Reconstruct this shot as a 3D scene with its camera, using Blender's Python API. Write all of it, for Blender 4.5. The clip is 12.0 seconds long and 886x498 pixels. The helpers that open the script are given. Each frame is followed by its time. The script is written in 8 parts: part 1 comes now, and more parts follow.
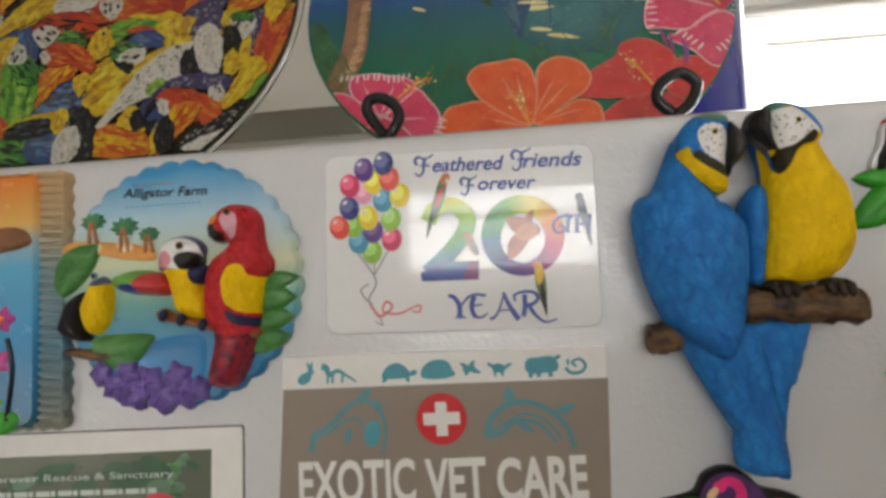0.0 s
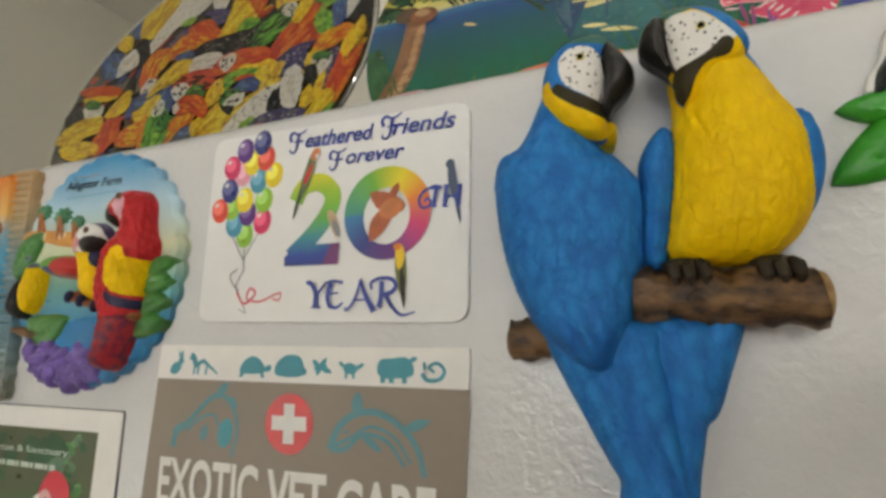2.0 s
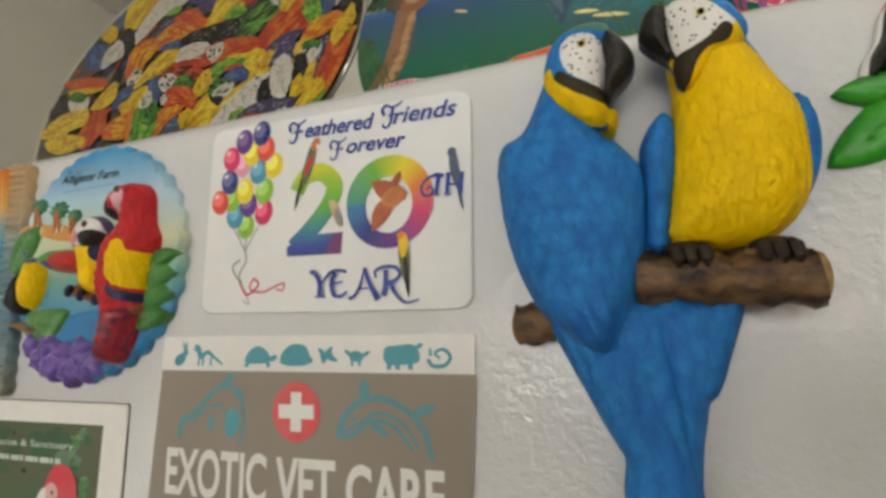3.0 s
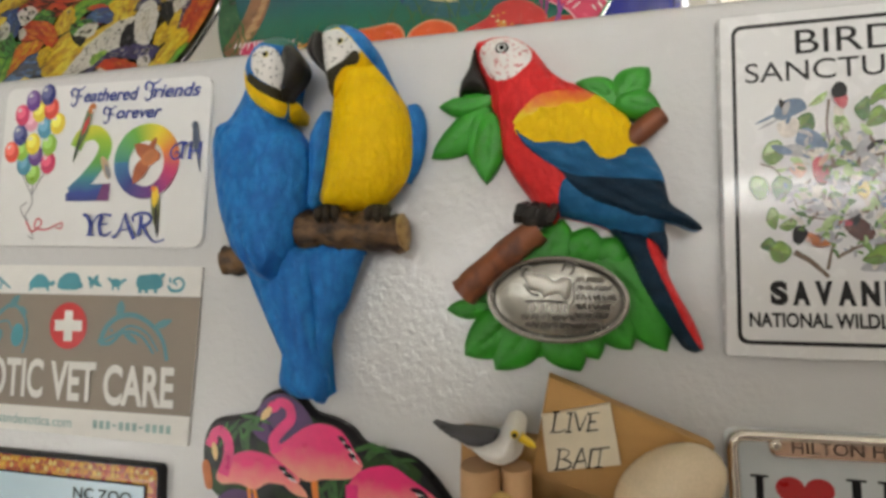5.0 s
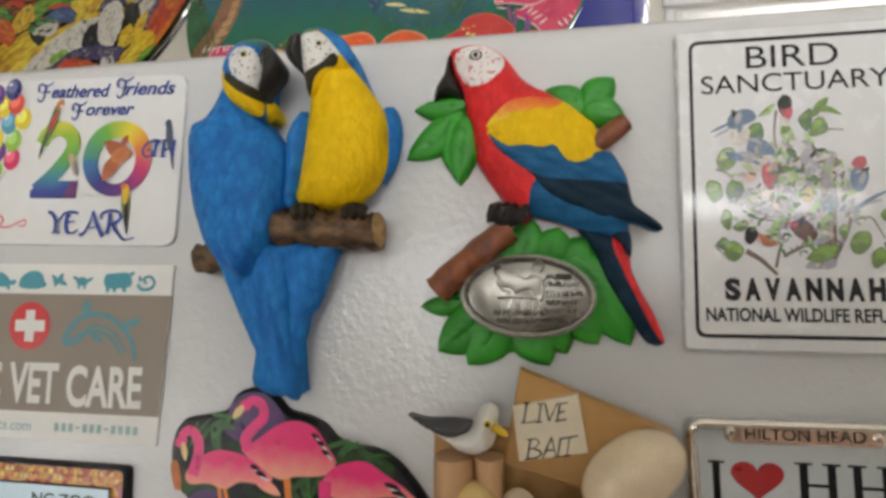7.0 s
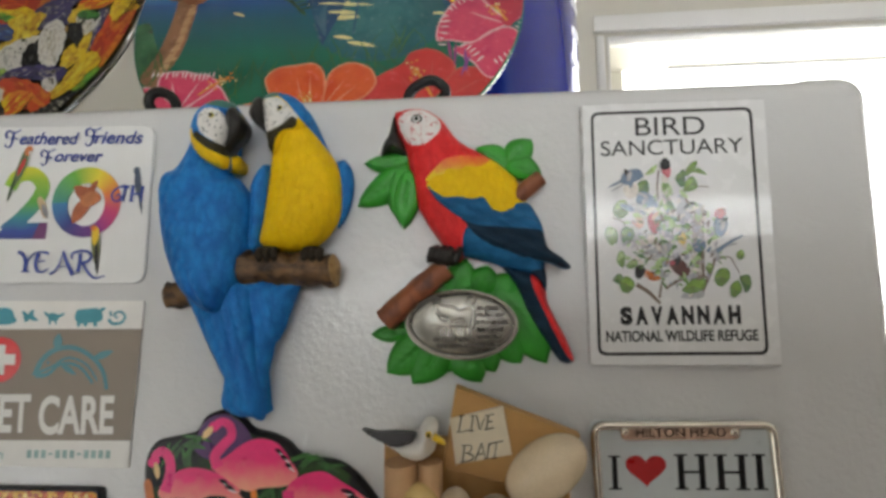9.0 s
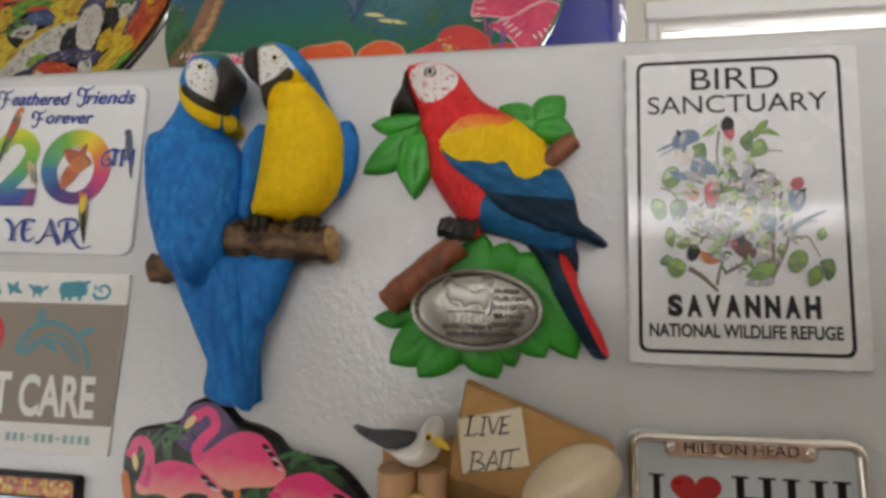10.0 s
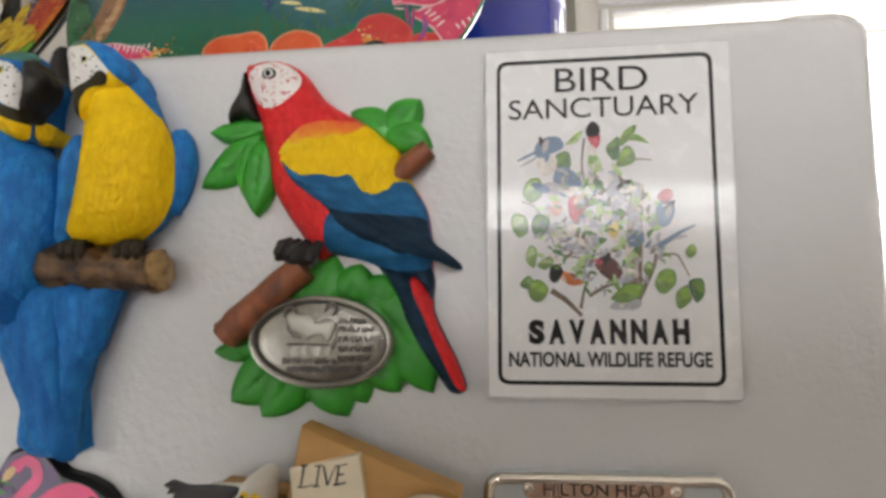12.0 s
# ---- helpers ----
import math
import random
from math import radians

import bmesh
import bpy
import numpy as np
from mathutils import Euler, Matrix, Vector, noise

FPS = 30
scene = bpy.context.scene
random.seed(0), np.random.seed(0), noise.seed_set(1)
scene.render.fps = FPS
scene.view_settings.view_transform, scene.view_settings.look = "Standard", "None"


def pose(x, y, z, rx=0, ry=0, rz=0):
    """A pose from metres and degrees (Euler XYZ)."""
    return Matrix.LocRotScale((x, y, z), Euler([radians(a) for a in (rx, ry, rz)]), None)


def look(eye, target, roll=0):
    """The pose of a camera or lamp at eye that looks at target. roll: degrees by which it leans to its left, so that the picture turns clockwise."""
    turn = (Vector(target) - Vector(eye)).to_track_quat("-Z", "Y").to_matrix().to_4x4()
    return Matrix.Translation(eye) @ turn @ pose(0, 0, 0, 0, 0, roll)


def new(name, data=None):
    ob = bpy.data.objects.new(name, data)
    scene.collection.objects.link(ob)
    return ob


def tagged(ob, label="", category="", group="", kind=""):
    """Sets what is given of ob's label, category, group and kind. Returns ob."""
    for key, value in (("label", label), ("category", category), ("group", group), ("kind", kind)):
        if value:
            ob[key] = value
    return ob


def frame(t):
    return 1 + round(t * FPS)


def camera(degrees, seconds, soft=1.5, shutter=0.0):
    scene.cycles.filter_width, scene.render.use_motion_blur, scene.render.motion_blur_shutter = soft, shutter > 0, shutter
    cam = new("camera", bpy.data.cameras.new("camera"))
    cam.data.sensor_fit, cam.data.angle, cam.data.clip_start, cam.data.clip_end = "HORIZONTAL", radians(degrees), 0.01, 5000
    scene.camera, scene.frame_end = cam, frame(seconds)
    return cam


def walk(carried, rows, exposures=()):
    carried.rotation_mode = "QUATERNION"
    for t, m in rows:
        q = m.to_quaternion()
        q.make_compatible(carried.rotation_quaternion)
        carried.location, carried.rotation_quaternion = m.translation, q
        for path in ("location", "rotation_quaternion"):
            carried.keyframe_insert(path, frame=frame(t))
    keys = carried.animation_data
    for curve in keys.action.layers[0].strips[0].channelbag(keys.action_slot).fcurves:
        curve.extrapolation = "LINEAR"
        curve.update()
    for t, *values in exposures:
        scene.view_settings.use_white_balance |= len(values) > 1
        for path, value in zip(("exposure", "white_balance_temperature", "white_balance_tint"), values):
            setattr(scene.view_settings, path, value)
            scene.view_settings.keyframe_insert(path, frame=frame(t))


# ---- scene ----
cam = camera(80.10, 12.0, soft=3.3)
PATH = [
    (0, (-0.00837, 0.0008, 1.6642), (-0.07468, 0.99485, 1.75066), -3.328),
    (0.5, (0.00582, 0.01666, 1.65659), (-0.0669, 1.00348, 1.80109), -3.390),
    (0.7, (0.01384, 0.01542, 1.65303), (-0.08481, 0.99024, 1.85299), -2.456),
    (1, (0.04054, 0.0079, 1.63728), (-0.16168, 0.96065, 1.86395), -0.607),
    (1.2, (0.05486, 0.01291, 1.6277), (-0.20542, 0.95618, 1.83385), 0.631),
    (1.5, (0.06585, 0.03284, 1.63455), (-0.27055, 0.9524, 1.83763), 1.065),
    (2, (0.06251, 0.0415, 1.64804), (-0.30918, 0.95158, 1.83136), -0.163),
    (2.5, (0.05958, 0.0401, 1.64971), (-0.30436, 0.95571, 1.8206), -0.796),
    (3, (0.06024, 0.03924, 1.64757), (-0.29594, 0.95948, 1.80972), -1.314),
    (3.5, (0.08778, 0.02694, 1.64796), (-0.24373, 0.95943, 1.79137), -1.274),
    (3.7, (0.10041, 0.01704, 1.63957), (-0.21555, 0.95713, 1.76756), -0.901),
    (5.3, (0.12886, 0.01894, 1.64169), (-0.08688, 0.9923, 1.71923), 0.422),
    (5.5, (0.13125, 0.01829, 1.64162), (-0.07489, 0.99336, 1.72377), 0.479),
    (6, (0.1327, 0.02072, 1.63982), (-0.06023, 0.99761, 1.7318), 0.426),
    (6.5, (0.12993, 0.01819, 1.64238), (-0.06112, 0.99559, 1.73285), 0.395),
    (6.7, (0.12886, 0.01716, 1.64071), (-0.05782, 0.99421, 1.74335), 0.667),
    (8.3, (0.10216, -0.00815, 1.63373), (0.0715, 0.98687, 1.7286), -3.301),
    (8.5, (0.10733, -0.01186, 1.64335), (0.07434, 0.98263, 1.74292), -2.559),
    (9, (0.12907, -0.00841, 1.64438), (0.05994, 0.98298, 1.75554), -0.789),
    (9.5, (0.13494, 0.0052, 1.64044), (0.02354, 0.99231, 1.75536), 0.240),
    (10, (0.13475, 0.01455, 1.63957), (-0.01425, 0.99685, 1.75308), 0.983),
    (10.5, (0.13842, 0.02143, 1.64864), (-0.02631, 1.00192, 1.75588), 1.131),
    (11, (0.13484, 0.02085, 1.64692), (-0.03121, 1.0022, 1.74386), 0.826),
    (11.5, (0.1515, 0.02988, 1.64833), (0.01102, 1.01576, 1.73953), 0.354),
    (12, (0.16301, 0.03085, 1.64935), (0.05679, 1.02122, 1.73808), -0.533),
]
EXPOSURES = [(0.0, -0.56, 6750, 13), (1.0, -0.54, 6950, 10), (2.0, -0.32, 6950, 10), (3.5, -0.28, 6900, 10), (6.7, -0.24, 6600, 12), (8.5, -0.24, 6450, 10), (9.0, -0.53, 6450, 10), (9.5, -0.53, 6550, 14), (10.5, -0.38, 6550, 14), (11.5, -0.27, 6550, 14), (12.0, -0.24, 6550, 14)]
walk(cam, [(t, look(eye, target, roll)) for t, eye, target, roll in PATH], EXPOSURES)

# ---------------------------------------------------------------- light
world = bpy.data.worlds.new("overcast_sky")
scene.world = world
world.use_nodes = True
wn = world.node_tree
sky = wn.nodes.new("ShaderNodeTexSky")
sky.sky_type, sky.sun_disc = "NISHITA", False
sky.sun_elevation, sky.sun_rotation = radians(40), radians(200)
wn.links.new(sky.outputs["Color"], wn.nodes["Background"].inputs["Color"])
wn.nodes["Background"].inputs["Strength"].default_value = 0.1

sun = new("sun", bpy.data.lights.new("sun", "SUN"))
sun.data.energy, sun.data.angle, sun.data.color = 1.0, radians(12), (1.0, 0.96, 0.9)
sun.matrix_world = look((-1, -2.5, 4), (0, 0, 0))


def window_light(name, w, h, watts, m, color=(0.965, 0.98, 0.995)):
    lamp = new(name, bpy.data.lights.new(name, "AREA"))
    lamp.data.shape, lamp.data.size, lamp.data.size_y = "RECTANGLE", w, h
    lamp.data.energy, lamp.data.color = watts, color
    lamp.matrix_world = m
    return lamp


# daylight of the windows across the room and behind the fridge, plus added fill
window_light("daylight_room", 2.45, 0.56, 37, look((0.775, -3.07, 2.08), (0.775, 0, 1.96)))
# Added fill from the left; no source is seen there.
window_light("daylight_low", 1.3, 0.82, 4.2, look((-1.17, -1.5, 1.15), (0, -1.5, 1.15)))
window_light("daylight_side", 1.3, 0.8, 16, look((1.0, 0.69, 1.66), (0.9, -2, 1.3)))

# ---------------------------------------------------------------- materials
MATS = {}


def mat(name, rgb, rough=0.5, metal=0.0, var=0.12, scale=260.0, bump=0.15, coat=0.0, fine=1900.0, depth=0.0004, emit=0.0):
    """A painted or moulded surface: two scales of noise in colour, roughness and relief."""
    if name in MATS:
        return MATS[name]
    m = bpy.data.materials.new(name)
    m.use_nodes = True
    t = m.node_tree
    n, link = t.nodes, t.links.new
    b = n["Principled BSDF"]
    b.inputs["Metallic"].default_value = metal
    b.inputs["Coat Weight"].default_value = coat
    b.inputs["Coat Roughness"].default_value = 0.08
    if max(rgb) < 0.09 and not metal:
        b.inputs["Specular IOR Level"].default_value = 0.2
    co = n.new("ShaderNodeTexCoord")
    big, small = n.new("ShaderNodeTexNoise"), n.new("ShaderNodeTexNoise")
    big.inputs["Scale"].default_value, small.inputs["Scale"].default_value = scale, fine
    big.inputs["Detail"].default_value, small.inputs["Detail"].default_value = 4, 3
    link(co.outputs["Object"], big.inputs["Vector"])
    link(co.outputs["Object"], small.inputs["Vector"])
    mix = n.new("ShaderNodeMix")
    mix.data_type = "RGBA"
    lo = tuple(c * (1 - var) for c in rgb) + (1,)
    hi = tuple(min(1, c * (1 + var) + 0.02 * var) for c in rgb) + (1,)
    mix.inputs["A"].default_value, mix.inputs["B"].default_value = lo, hi
    add = n.new("ShaderNodeMath")
    add.operation = "MULTIPLY_ADD"
    link(small.outputs["Fac"], add.inputs[0])
    add.inputs[1].default_value = 0.45
    half = n.new("ShaderNodeMath")
    half.operation = "MULTIPLY_ADD"
    link(big.outputs["Fac"], half.inputs[0])
    half.inputs[1].default_value, half.inputs[2].default_value = 1.1, -0.28
    link(half.outputs[0], add.inputs[2])
    link(add.outputs[0], mix.inputs["Factor"])
    link(mix.outputs["Result"], b.inputs["Base Color"])
    ro = n.new("ShaderNodeMapRange")
    ro.inputs["To Min"].default_value, ro.inputs["To Max"].default_value = max(0.02, rough - 0.08), min(1, rough + 0.08)
    link(big.outputs["Fac"], ro.inputs["Value"])
    link(ro.outputs["Result"], b.inputs["Roughness"])
    if bump:
        bp = n.new("ShaderNodeBump")
        bp.inputs["Strength"].default_value, bp.inputs["Distance"].default_value = bump, depth
        link(add.outputs[0], bp.inputs["Height"])
        link(bp.outputs["Normal"], b.inputs["Normal"])
    if emit:
        b.inputs["Emission Color"].default_value = (*rgb, 1)
        b.inputs["Emission Strength"].default_value = emit
    MATS[name] = m
    return m


def ramp_mat(name, axis, stops, rough=0.4, coat=0.3, warp=0.0, bump=0.05, lo=-0.04, hi=0.04, scale=90.0):
    """A print whose colour runs along one axis of the thing, a little uneven. Axis 3 runs round the thing."""
    m = mat(name, (0.5, 0.5, 0.5), rough, 0, 0.06, bump=bump, coat=coat)
    n, link = m.node_tree.nodes, m.node_tree.links.new
    b = n["Principled BSDF"]
    co = next(x for x in n if x.type == "TEX_COORD")
    sep = n.new("ShaderNodeSeparateXYZ")
    link(co.outputs["Object"], sep.inputs[0])
    src = sep.outputs[min(axis, 2)]
    if axis == 3:
        at = n.new("ShaderNodeMath")
        at.operation = "ARCTAN2"
        link(sep.outputs[2], at.inputs[0])
        link(sep.outputs[0], at.inputs[1])
        src, lo, hi = at.outputs[0], -math.pi, math.pi
    no = n.new("ShaderNodeTexNoise")
    no.inputs["Scale"].default_value = scale
    link(co.outputs["Object"], no.inputs["Vector"])
    ad = n.new("ShaderNodeMath")
    ad.operation = "MULTIPLY_ADD"
    link(no.outputs["Fac"], ad.inputs[0])
    ad.inputs[1].default_value = warp
    link(src, ad.inputs[2])
    mr = n.new("ShaderNodeMapRange")
    mr.inputs["From Min"].default_value, mr.inputs["From Max"].default_value = lo, hi
    link(ad.outputs[0], mr.inputs["Value"])
    cr = n.new("ShaderNodeValToRGB")
    el = cr.color_ramp.elements
    while len(el) < len(stops):
        el.new(0.5)
    for e, (p, c) in zip(el, stops):
        e.position, e.color = p, (*c, 1)
    link(mr.outputs["Result"], cr.inputs["Fac"])
    link(cr.outputs["Color"], b.inputs["Base Color"])
    return m


def feather_mat(name, rgb, dark, scale=430.0, rough=0.5, stretch=(1.0, 1.0, 0.55)):
    """Moulded resin plumage: overlapping cells in relief, the shade of their grooves put into the colour."""
    m = mat(name, rgb, rough, 0, 0.14, bump=0.2)
    m.node_tree.nodes["Principled BSDF"].inputs["Specular IOR Level"].default_value = 0.2
    n, link = m.node_tree.nodes, m.node_tree.links.new
    b = n["Principled BSDF"]
    co = next(x for x in n if x.type == "TEX_COORD")
    mp = n.new("ShaderNodeMapping")
    mp.inputs["Scale"].default_value = stretch
    link(co.outputs["Object"], mp.inputs["Vector"])
    vo = n.new("ShaderNodeTexVoronoi")
    vo.feature = "F1"
    vo.inputs["Scale"].default_value = scale
    nw = n.new("ShaderNodeTexNoise")
    nw.inputs["Scale"].default_value = 300
    link(co.outputs["Object"], nw.inputs["Vector"])
    wv = n.new("ShaderNodeVectorMath")
    wv.operation = "MULTIPLY_ADD"
    link(nw.outputs["Color"], wv.inputs[0])
    wv.inputs[1].default_value = (0.0022, 0.0022, 0.0022)
    link(mp.outputs["Vector"], wv.inputs[2])
    link(wv.outputs["Vector"], vo.inputs["Vector"])
    wa = n.new("ShaderNodeTexNoise")
    wa.inputs["Scale"].default_value, wa.inputs["Detail"].default_value = 1900, 4
    mp2 = n.new("ShaderNodeMapping")
    mp2.inputs["Scale"].default_value = (1.0, 1.0, 0.5)
    link(co.outputs["Object"], mp2.inputs["Vector"])
    link(mp2.outputs["Vector"], wa.inputs["Vector"])
    sm = n.new("ShaderNodeMath")
    sm.operation = "MULTIPLY_ADD"
    link(wa.outputs["Fac"], sm.inputs[0])
    sm.inputs[1].default_value = 0.6
    link(vo.outputs["Distance"], sm.inputs[2])
    old = b.inputs["Base Color"].links[0].from_socket
    mx = n.new("ShaderNodeMix")
    mx.data_type = "RGBA"
    link(old, mx.inputs["A"])
    mx.inputs["B"].default_value = (*dark, 1)
    mr = n.new("ShaderNodeMapRange")
    mr.inputs["From Min"].default_value, mr.inputs["From Max"].default_value = 0.55, 1.1
    mr.inputs["To Max"].default_value = 0.5
    link(sm.outputs[0], mr.inputs["Value"])
    link(mr.outputs["Result"], mx.inputs["Factor"])
    link(mx.outputs["Result"], b.inputs["Base Color"])
    bp = next(x for x in n if x.type == "BUMP")
    bp.invert = True
    bp.inputs["Strength"].default_value, bp.inputs["Distance"].default_value = 0.68, 0.0008
    link(sm.outputs[0], bp.inputs["Height"])
    return m


def speckle_mat(name, rgb, other, scale=900.0, amount=0.45, rough=0.4, soft=0.06, coat=0.0, stretch=(1, 1, 1), bump=0.1):
    """One colour broken by irregular flecks of another."""
    m = mat(name, rgb, rough, 0, 0.12, bump=bump, coat=coat)
    n, link = m.node_tree.nodes, m.node_tree.links.new
    b = n["Principled BSDF"]
    co = next(x for x in n if x.type == "TEX_COORD")
    mp = n.new("ShaderNodeMapping")
    mp.inputs["Scale"].default_value = stretch
    link(co.outputs["Object"], mp.inputs["Vector"])
    no = n.new("ShaderNodeTexNoise")
    no.inputs["Scale"].default_value, no.inputs["Detail"].default_value = scale, 3
    link(mp.outputs["Vector"], no.inputs["Vector"])
    mr = n.new("ShaderNodeMapRange")
    mr.inputs["From Min"].default_value, mr.inputs["From Max"].default_value = 1 - amount - soft, 1 - amount + soft
    link(no.outputs["Fac"], mr.inputs["Value"])
    old = b.inputs["Base Color"].links[0].from_socket
    mx = n.new("ShaderNodeMix")
    mx.data_type = "RGBA"
    link(mr.outputs["Result"], mx.inputs["Factor"])
    link(old, mx.inputs["A"])
    mx.inputs["B"].default_value = (*other, 1)
    link(mx.outputs["Result"], b.inputs["Base Color"])
    return m


def dots_mat(name, rgb, dot, scale, size, rough=0.45):
    """Paint with small separate dabs of another colour."""
    m = mat(name, rgb, rough, 0, 0.08, bump=0.15)
    n, link = m.node_tree.nodes, m.node_tree.links.new
    b = n["Principled BSDF"]
    co = next(x for x in n if x.type == "TEX_COORD")
    vo = n.new("ShaderNodeTexVoronoi")
    vo.inputs["Scale"].default_value, vo.inputs["Randomness"].default_value = scale, 0.8
    link(co.outputs["Object"], vo.inputs["Vector"])
    mr = n.new("ShaderNodeMapRange")
    mr.inputs["From Min"].default_value, mr.inputs["From Max"].default_value = size + 0.06, size - 0.06
    link(vo.outputs["Distance"], mr.inputs["Value"])
    old = b.inputs["Base Color"].links[0].from_socket
    mx = n.new("ShaderNodeMix")
    mx.data_type = "RGBA"
    link(mr.outputs["Result"], mx.inputs["Factor"])
    link(old, mx.inputs["A"])
    mx.inputs["B"].default_value = (*dot, 1)
    link(mx.outputs["Result"], b.inputs["Base Color"])
    return m


def enamel_mat():
    """White fridge enamel with an orange-peel skin."""
    m = mat("fridge_enamel", (0.63, 0.63, 0.63), 0.24, 0, 0.02, scale=14, bump=0.0, coat=0.6)
    n, link = m.node_tree.nodes, m.node_tree.links.new
    b = n["Principled BSDF"]
    co = next(x for x in n if x.type == "TEX_COORD")
    a, c = n.new("ShaderNodeTexNoise"), n.new("ShaderNodeTexVoronoi")
    a.inputs["Scale"].default_value, a.inputs["Detail"].default_value = 560, 2
    a.inputs["Distortion"].default_value = 0.8
    c.feature = "SMOOTH_F1"
    c.inputs["Scale"].default_value = 450
    link(co.outputs["Object"], a.inputs["Vector"])
    link(co.outputs["Object"], c.inputs["Vector"])
    ad = n.new("ShaderNodeMath")
    ad.operation = "MULTIPLY_ADD"
    link(c.outputs["Distance"], ad.inputs[0])
    ad.inputs[1].default_value = 0.6
    link(a.outputs["Fac"], ad.inputs[2])
    bp = n.new("ShaderNodeBump")
    bp.inputs["Strength"].default_value, bp.inputs["Distance"].default_value = 0.31, 0.0006
    link(ad.outputs[0], bp.inputs["Height"])
    link(bp.outputs["Normal"], b.inputs["Normal"])
    link(bp.outputs["Normal"], b.inputs["Coat Normal"])
    return m


def wood_mat(name, rgb, dark, scale=160.0, stretch=(0.12, 1, 1), rough=0.55):
    m = speckle_mat(name, rgb, dark, scale, 0.46, rough, 0.16, stretch=stretch, bump=0.25)
    return m


def fade_mat(name, top, low, v0, v1):
    """Glossy print that passes from one colour below to another above, softly broken."""
    m = speckle_mat(name, top, low, 160, 0.5, 0.3, 0.5, coat=0.3)
    n, link = m.node_tree.nodes, m.node_tree.links.new
    mx = n["Principled BSDF"].inputs["Base Color"].links[0].from_node
    co = next(x for x in n if x.type == "TEX_COORD")
    no = next(x for x in n if x.type == "TEX_NOISE")
    sep, mr, ad = n.new("ShaderNodeSeparateXYZ"), n.new("ShaderNodeMapRange"), n.new("ShaderNodeMath")
    link(co.outputs["Object"], sep.inputs[0])
    ad.operation = "MULTIPLY_ADD"
    link(no.outputs["Fac"], ad.inputs[0])
    ad.inputs[1].default_value = 0.006
    link(sep.outputs["Z"], ad.inputs[2])
    mr.inputs["From Min"].default_value, mr.inputs["From Max"].default_value = v0 / 1000 + 0.003, v1 / 1000 + 0.003
    link(ad.outputs[0], mr.inputs["Value"])
    link(mr.outputs["Result"], mx.inputs["Factor"])
    return m


def glow(name, rgb, strength):
    m = bpy.data.materials.new(name)
    m.use_nodes = True
    b = m.node_tree.nodes["Principled BSDF"]
    b.inputs["Base Color"].default_value = (*rgb, 1)
    b.inputs["Emission Color"].default_value = (*rgb, 1)
    b.inputs["Emission Strength"].default_value = strength
    return m


def glass_mat():
    m = bpy.data.materials.new("clear_glass")
    m.use_nodes = True
    b = m.node_tree.nodes["Principled BSDF"]
    b.inputs["Base Color"].default_value = (0.96, 0.98, 0.97, 1)
    b.inputs["Roughness"].default_value, b.inputs["IOR"].default_value = 0.03, 1.45
    b.inputs["Transmission Weight"].default_value = 1.0
    return m


ENAMEL = enamel_mat()
GLASS = glass_mat()
WALL = mat("painted_wall", (0.72, 0.69, 0.61), 0.8, 0, 0.05, scale=6, bump=0.25, fine=420, depth=0.001)
CEIL = mat("ceiling_paint", (0.68, 0.66, 0.61), 0.9, 0, 0.05, scale=5, bump=0.4, fine=260, depth=0.002)
FLOOR = speckle_mat("floor_vinyl", (0.46, 0.40, 0.33), (0.34, 0.29, 0.24), 18, 0.45, 0.4, 0.15)
TRIM = mat("white_trim", (0.88, 0.87, 0.85), 0.4, 0, 0.03, scale=20, bump=0.05)
CHROME = mat("chrome", (0.74, 0.69, 0.61), 0.09, 1.0, 0.1, scale=120, bump=0.05)
PEWTER = mat("pewter", (0.35, 0.335, 0.30), 0.25, 0.95, 0.4, scale=130, bump=0.35)
# Dark brown for the added light-blocking wall, so it bounces little.
BLOCKER_BROWN = wood_mat("blocker_brown", (0.10, 0.078, 0.062), (0.06, 0.046, 0.037), 30, (1, 1, 0.1))
# Pale and dark pewter put relief highlights and groove shade into the colour.
PEWTER_L = mat("pewter_lit", (0.52, 0.50, 0.45), 0.34, 0.9, 0.3, scale=200, bump=0.3)
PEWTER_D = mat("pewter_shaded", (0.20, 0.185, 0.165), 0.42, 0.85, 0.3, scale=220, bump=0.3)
BLACK = mat("black_paint", (0.012, 0.011, 0.012), 0.3, 0, 0.3, bump=0.2)
INK = mat("black_ink", (0.010, 0.009, 0.010), 0.35, 0, 0.2, bump=0.0)
WHITE_G = mat("glossy_white", (0.78, 0.78, 0.77), 0.12, 0, 0.03, bump=0.02, coat=0.15)
SIGN_W = mat("satin_white", (0.76, 0.76, 0.76), 0.26, 0, 0.03, bump=0.03)
WHITE_M = mat("matt_white", (0.77, 0.755, 0.72), 0.55, 0, 0.05, bump=0.05)
BLUE_F = feather_mat("blue_plumage", (0.018, 0.215, 0.56), (0.012, 0.075, 0.36))
BLUE_D = feather_mat("deep_blue_plumage", (0.015, 0.175, 0.51), (0.010, 0.062, 0.32), 300, stretch=(1, 1, 0.25))
YEL_F = feather_mat("yellow_plumage", (0.860, 0.558, 0.002), (0.760, 0.437, 0.002), 620)
WHITE_F = dots_mat("white_cheek", (0.70, 0.68, 0.64), (0.05, 0.045, 0.04), 900, 0.25)
GREEN_F = mat("green_crown", (0.04, 0.17, 0.13), 0.45, 0, 0.3)
BEAK = mat("beak_black", (0.012, 0.010, 0.008), 0.33, 0, 0.3, scale=500, bump=0.6)
BEAK.node_tree.nodes["Principled BSDF"].inputs["Specular IOR Level"].default_value = 0.45
STRIPE = mat("throat_stripe", (0.036, 0.028, 0.010), 0.5, 0, 0.4)
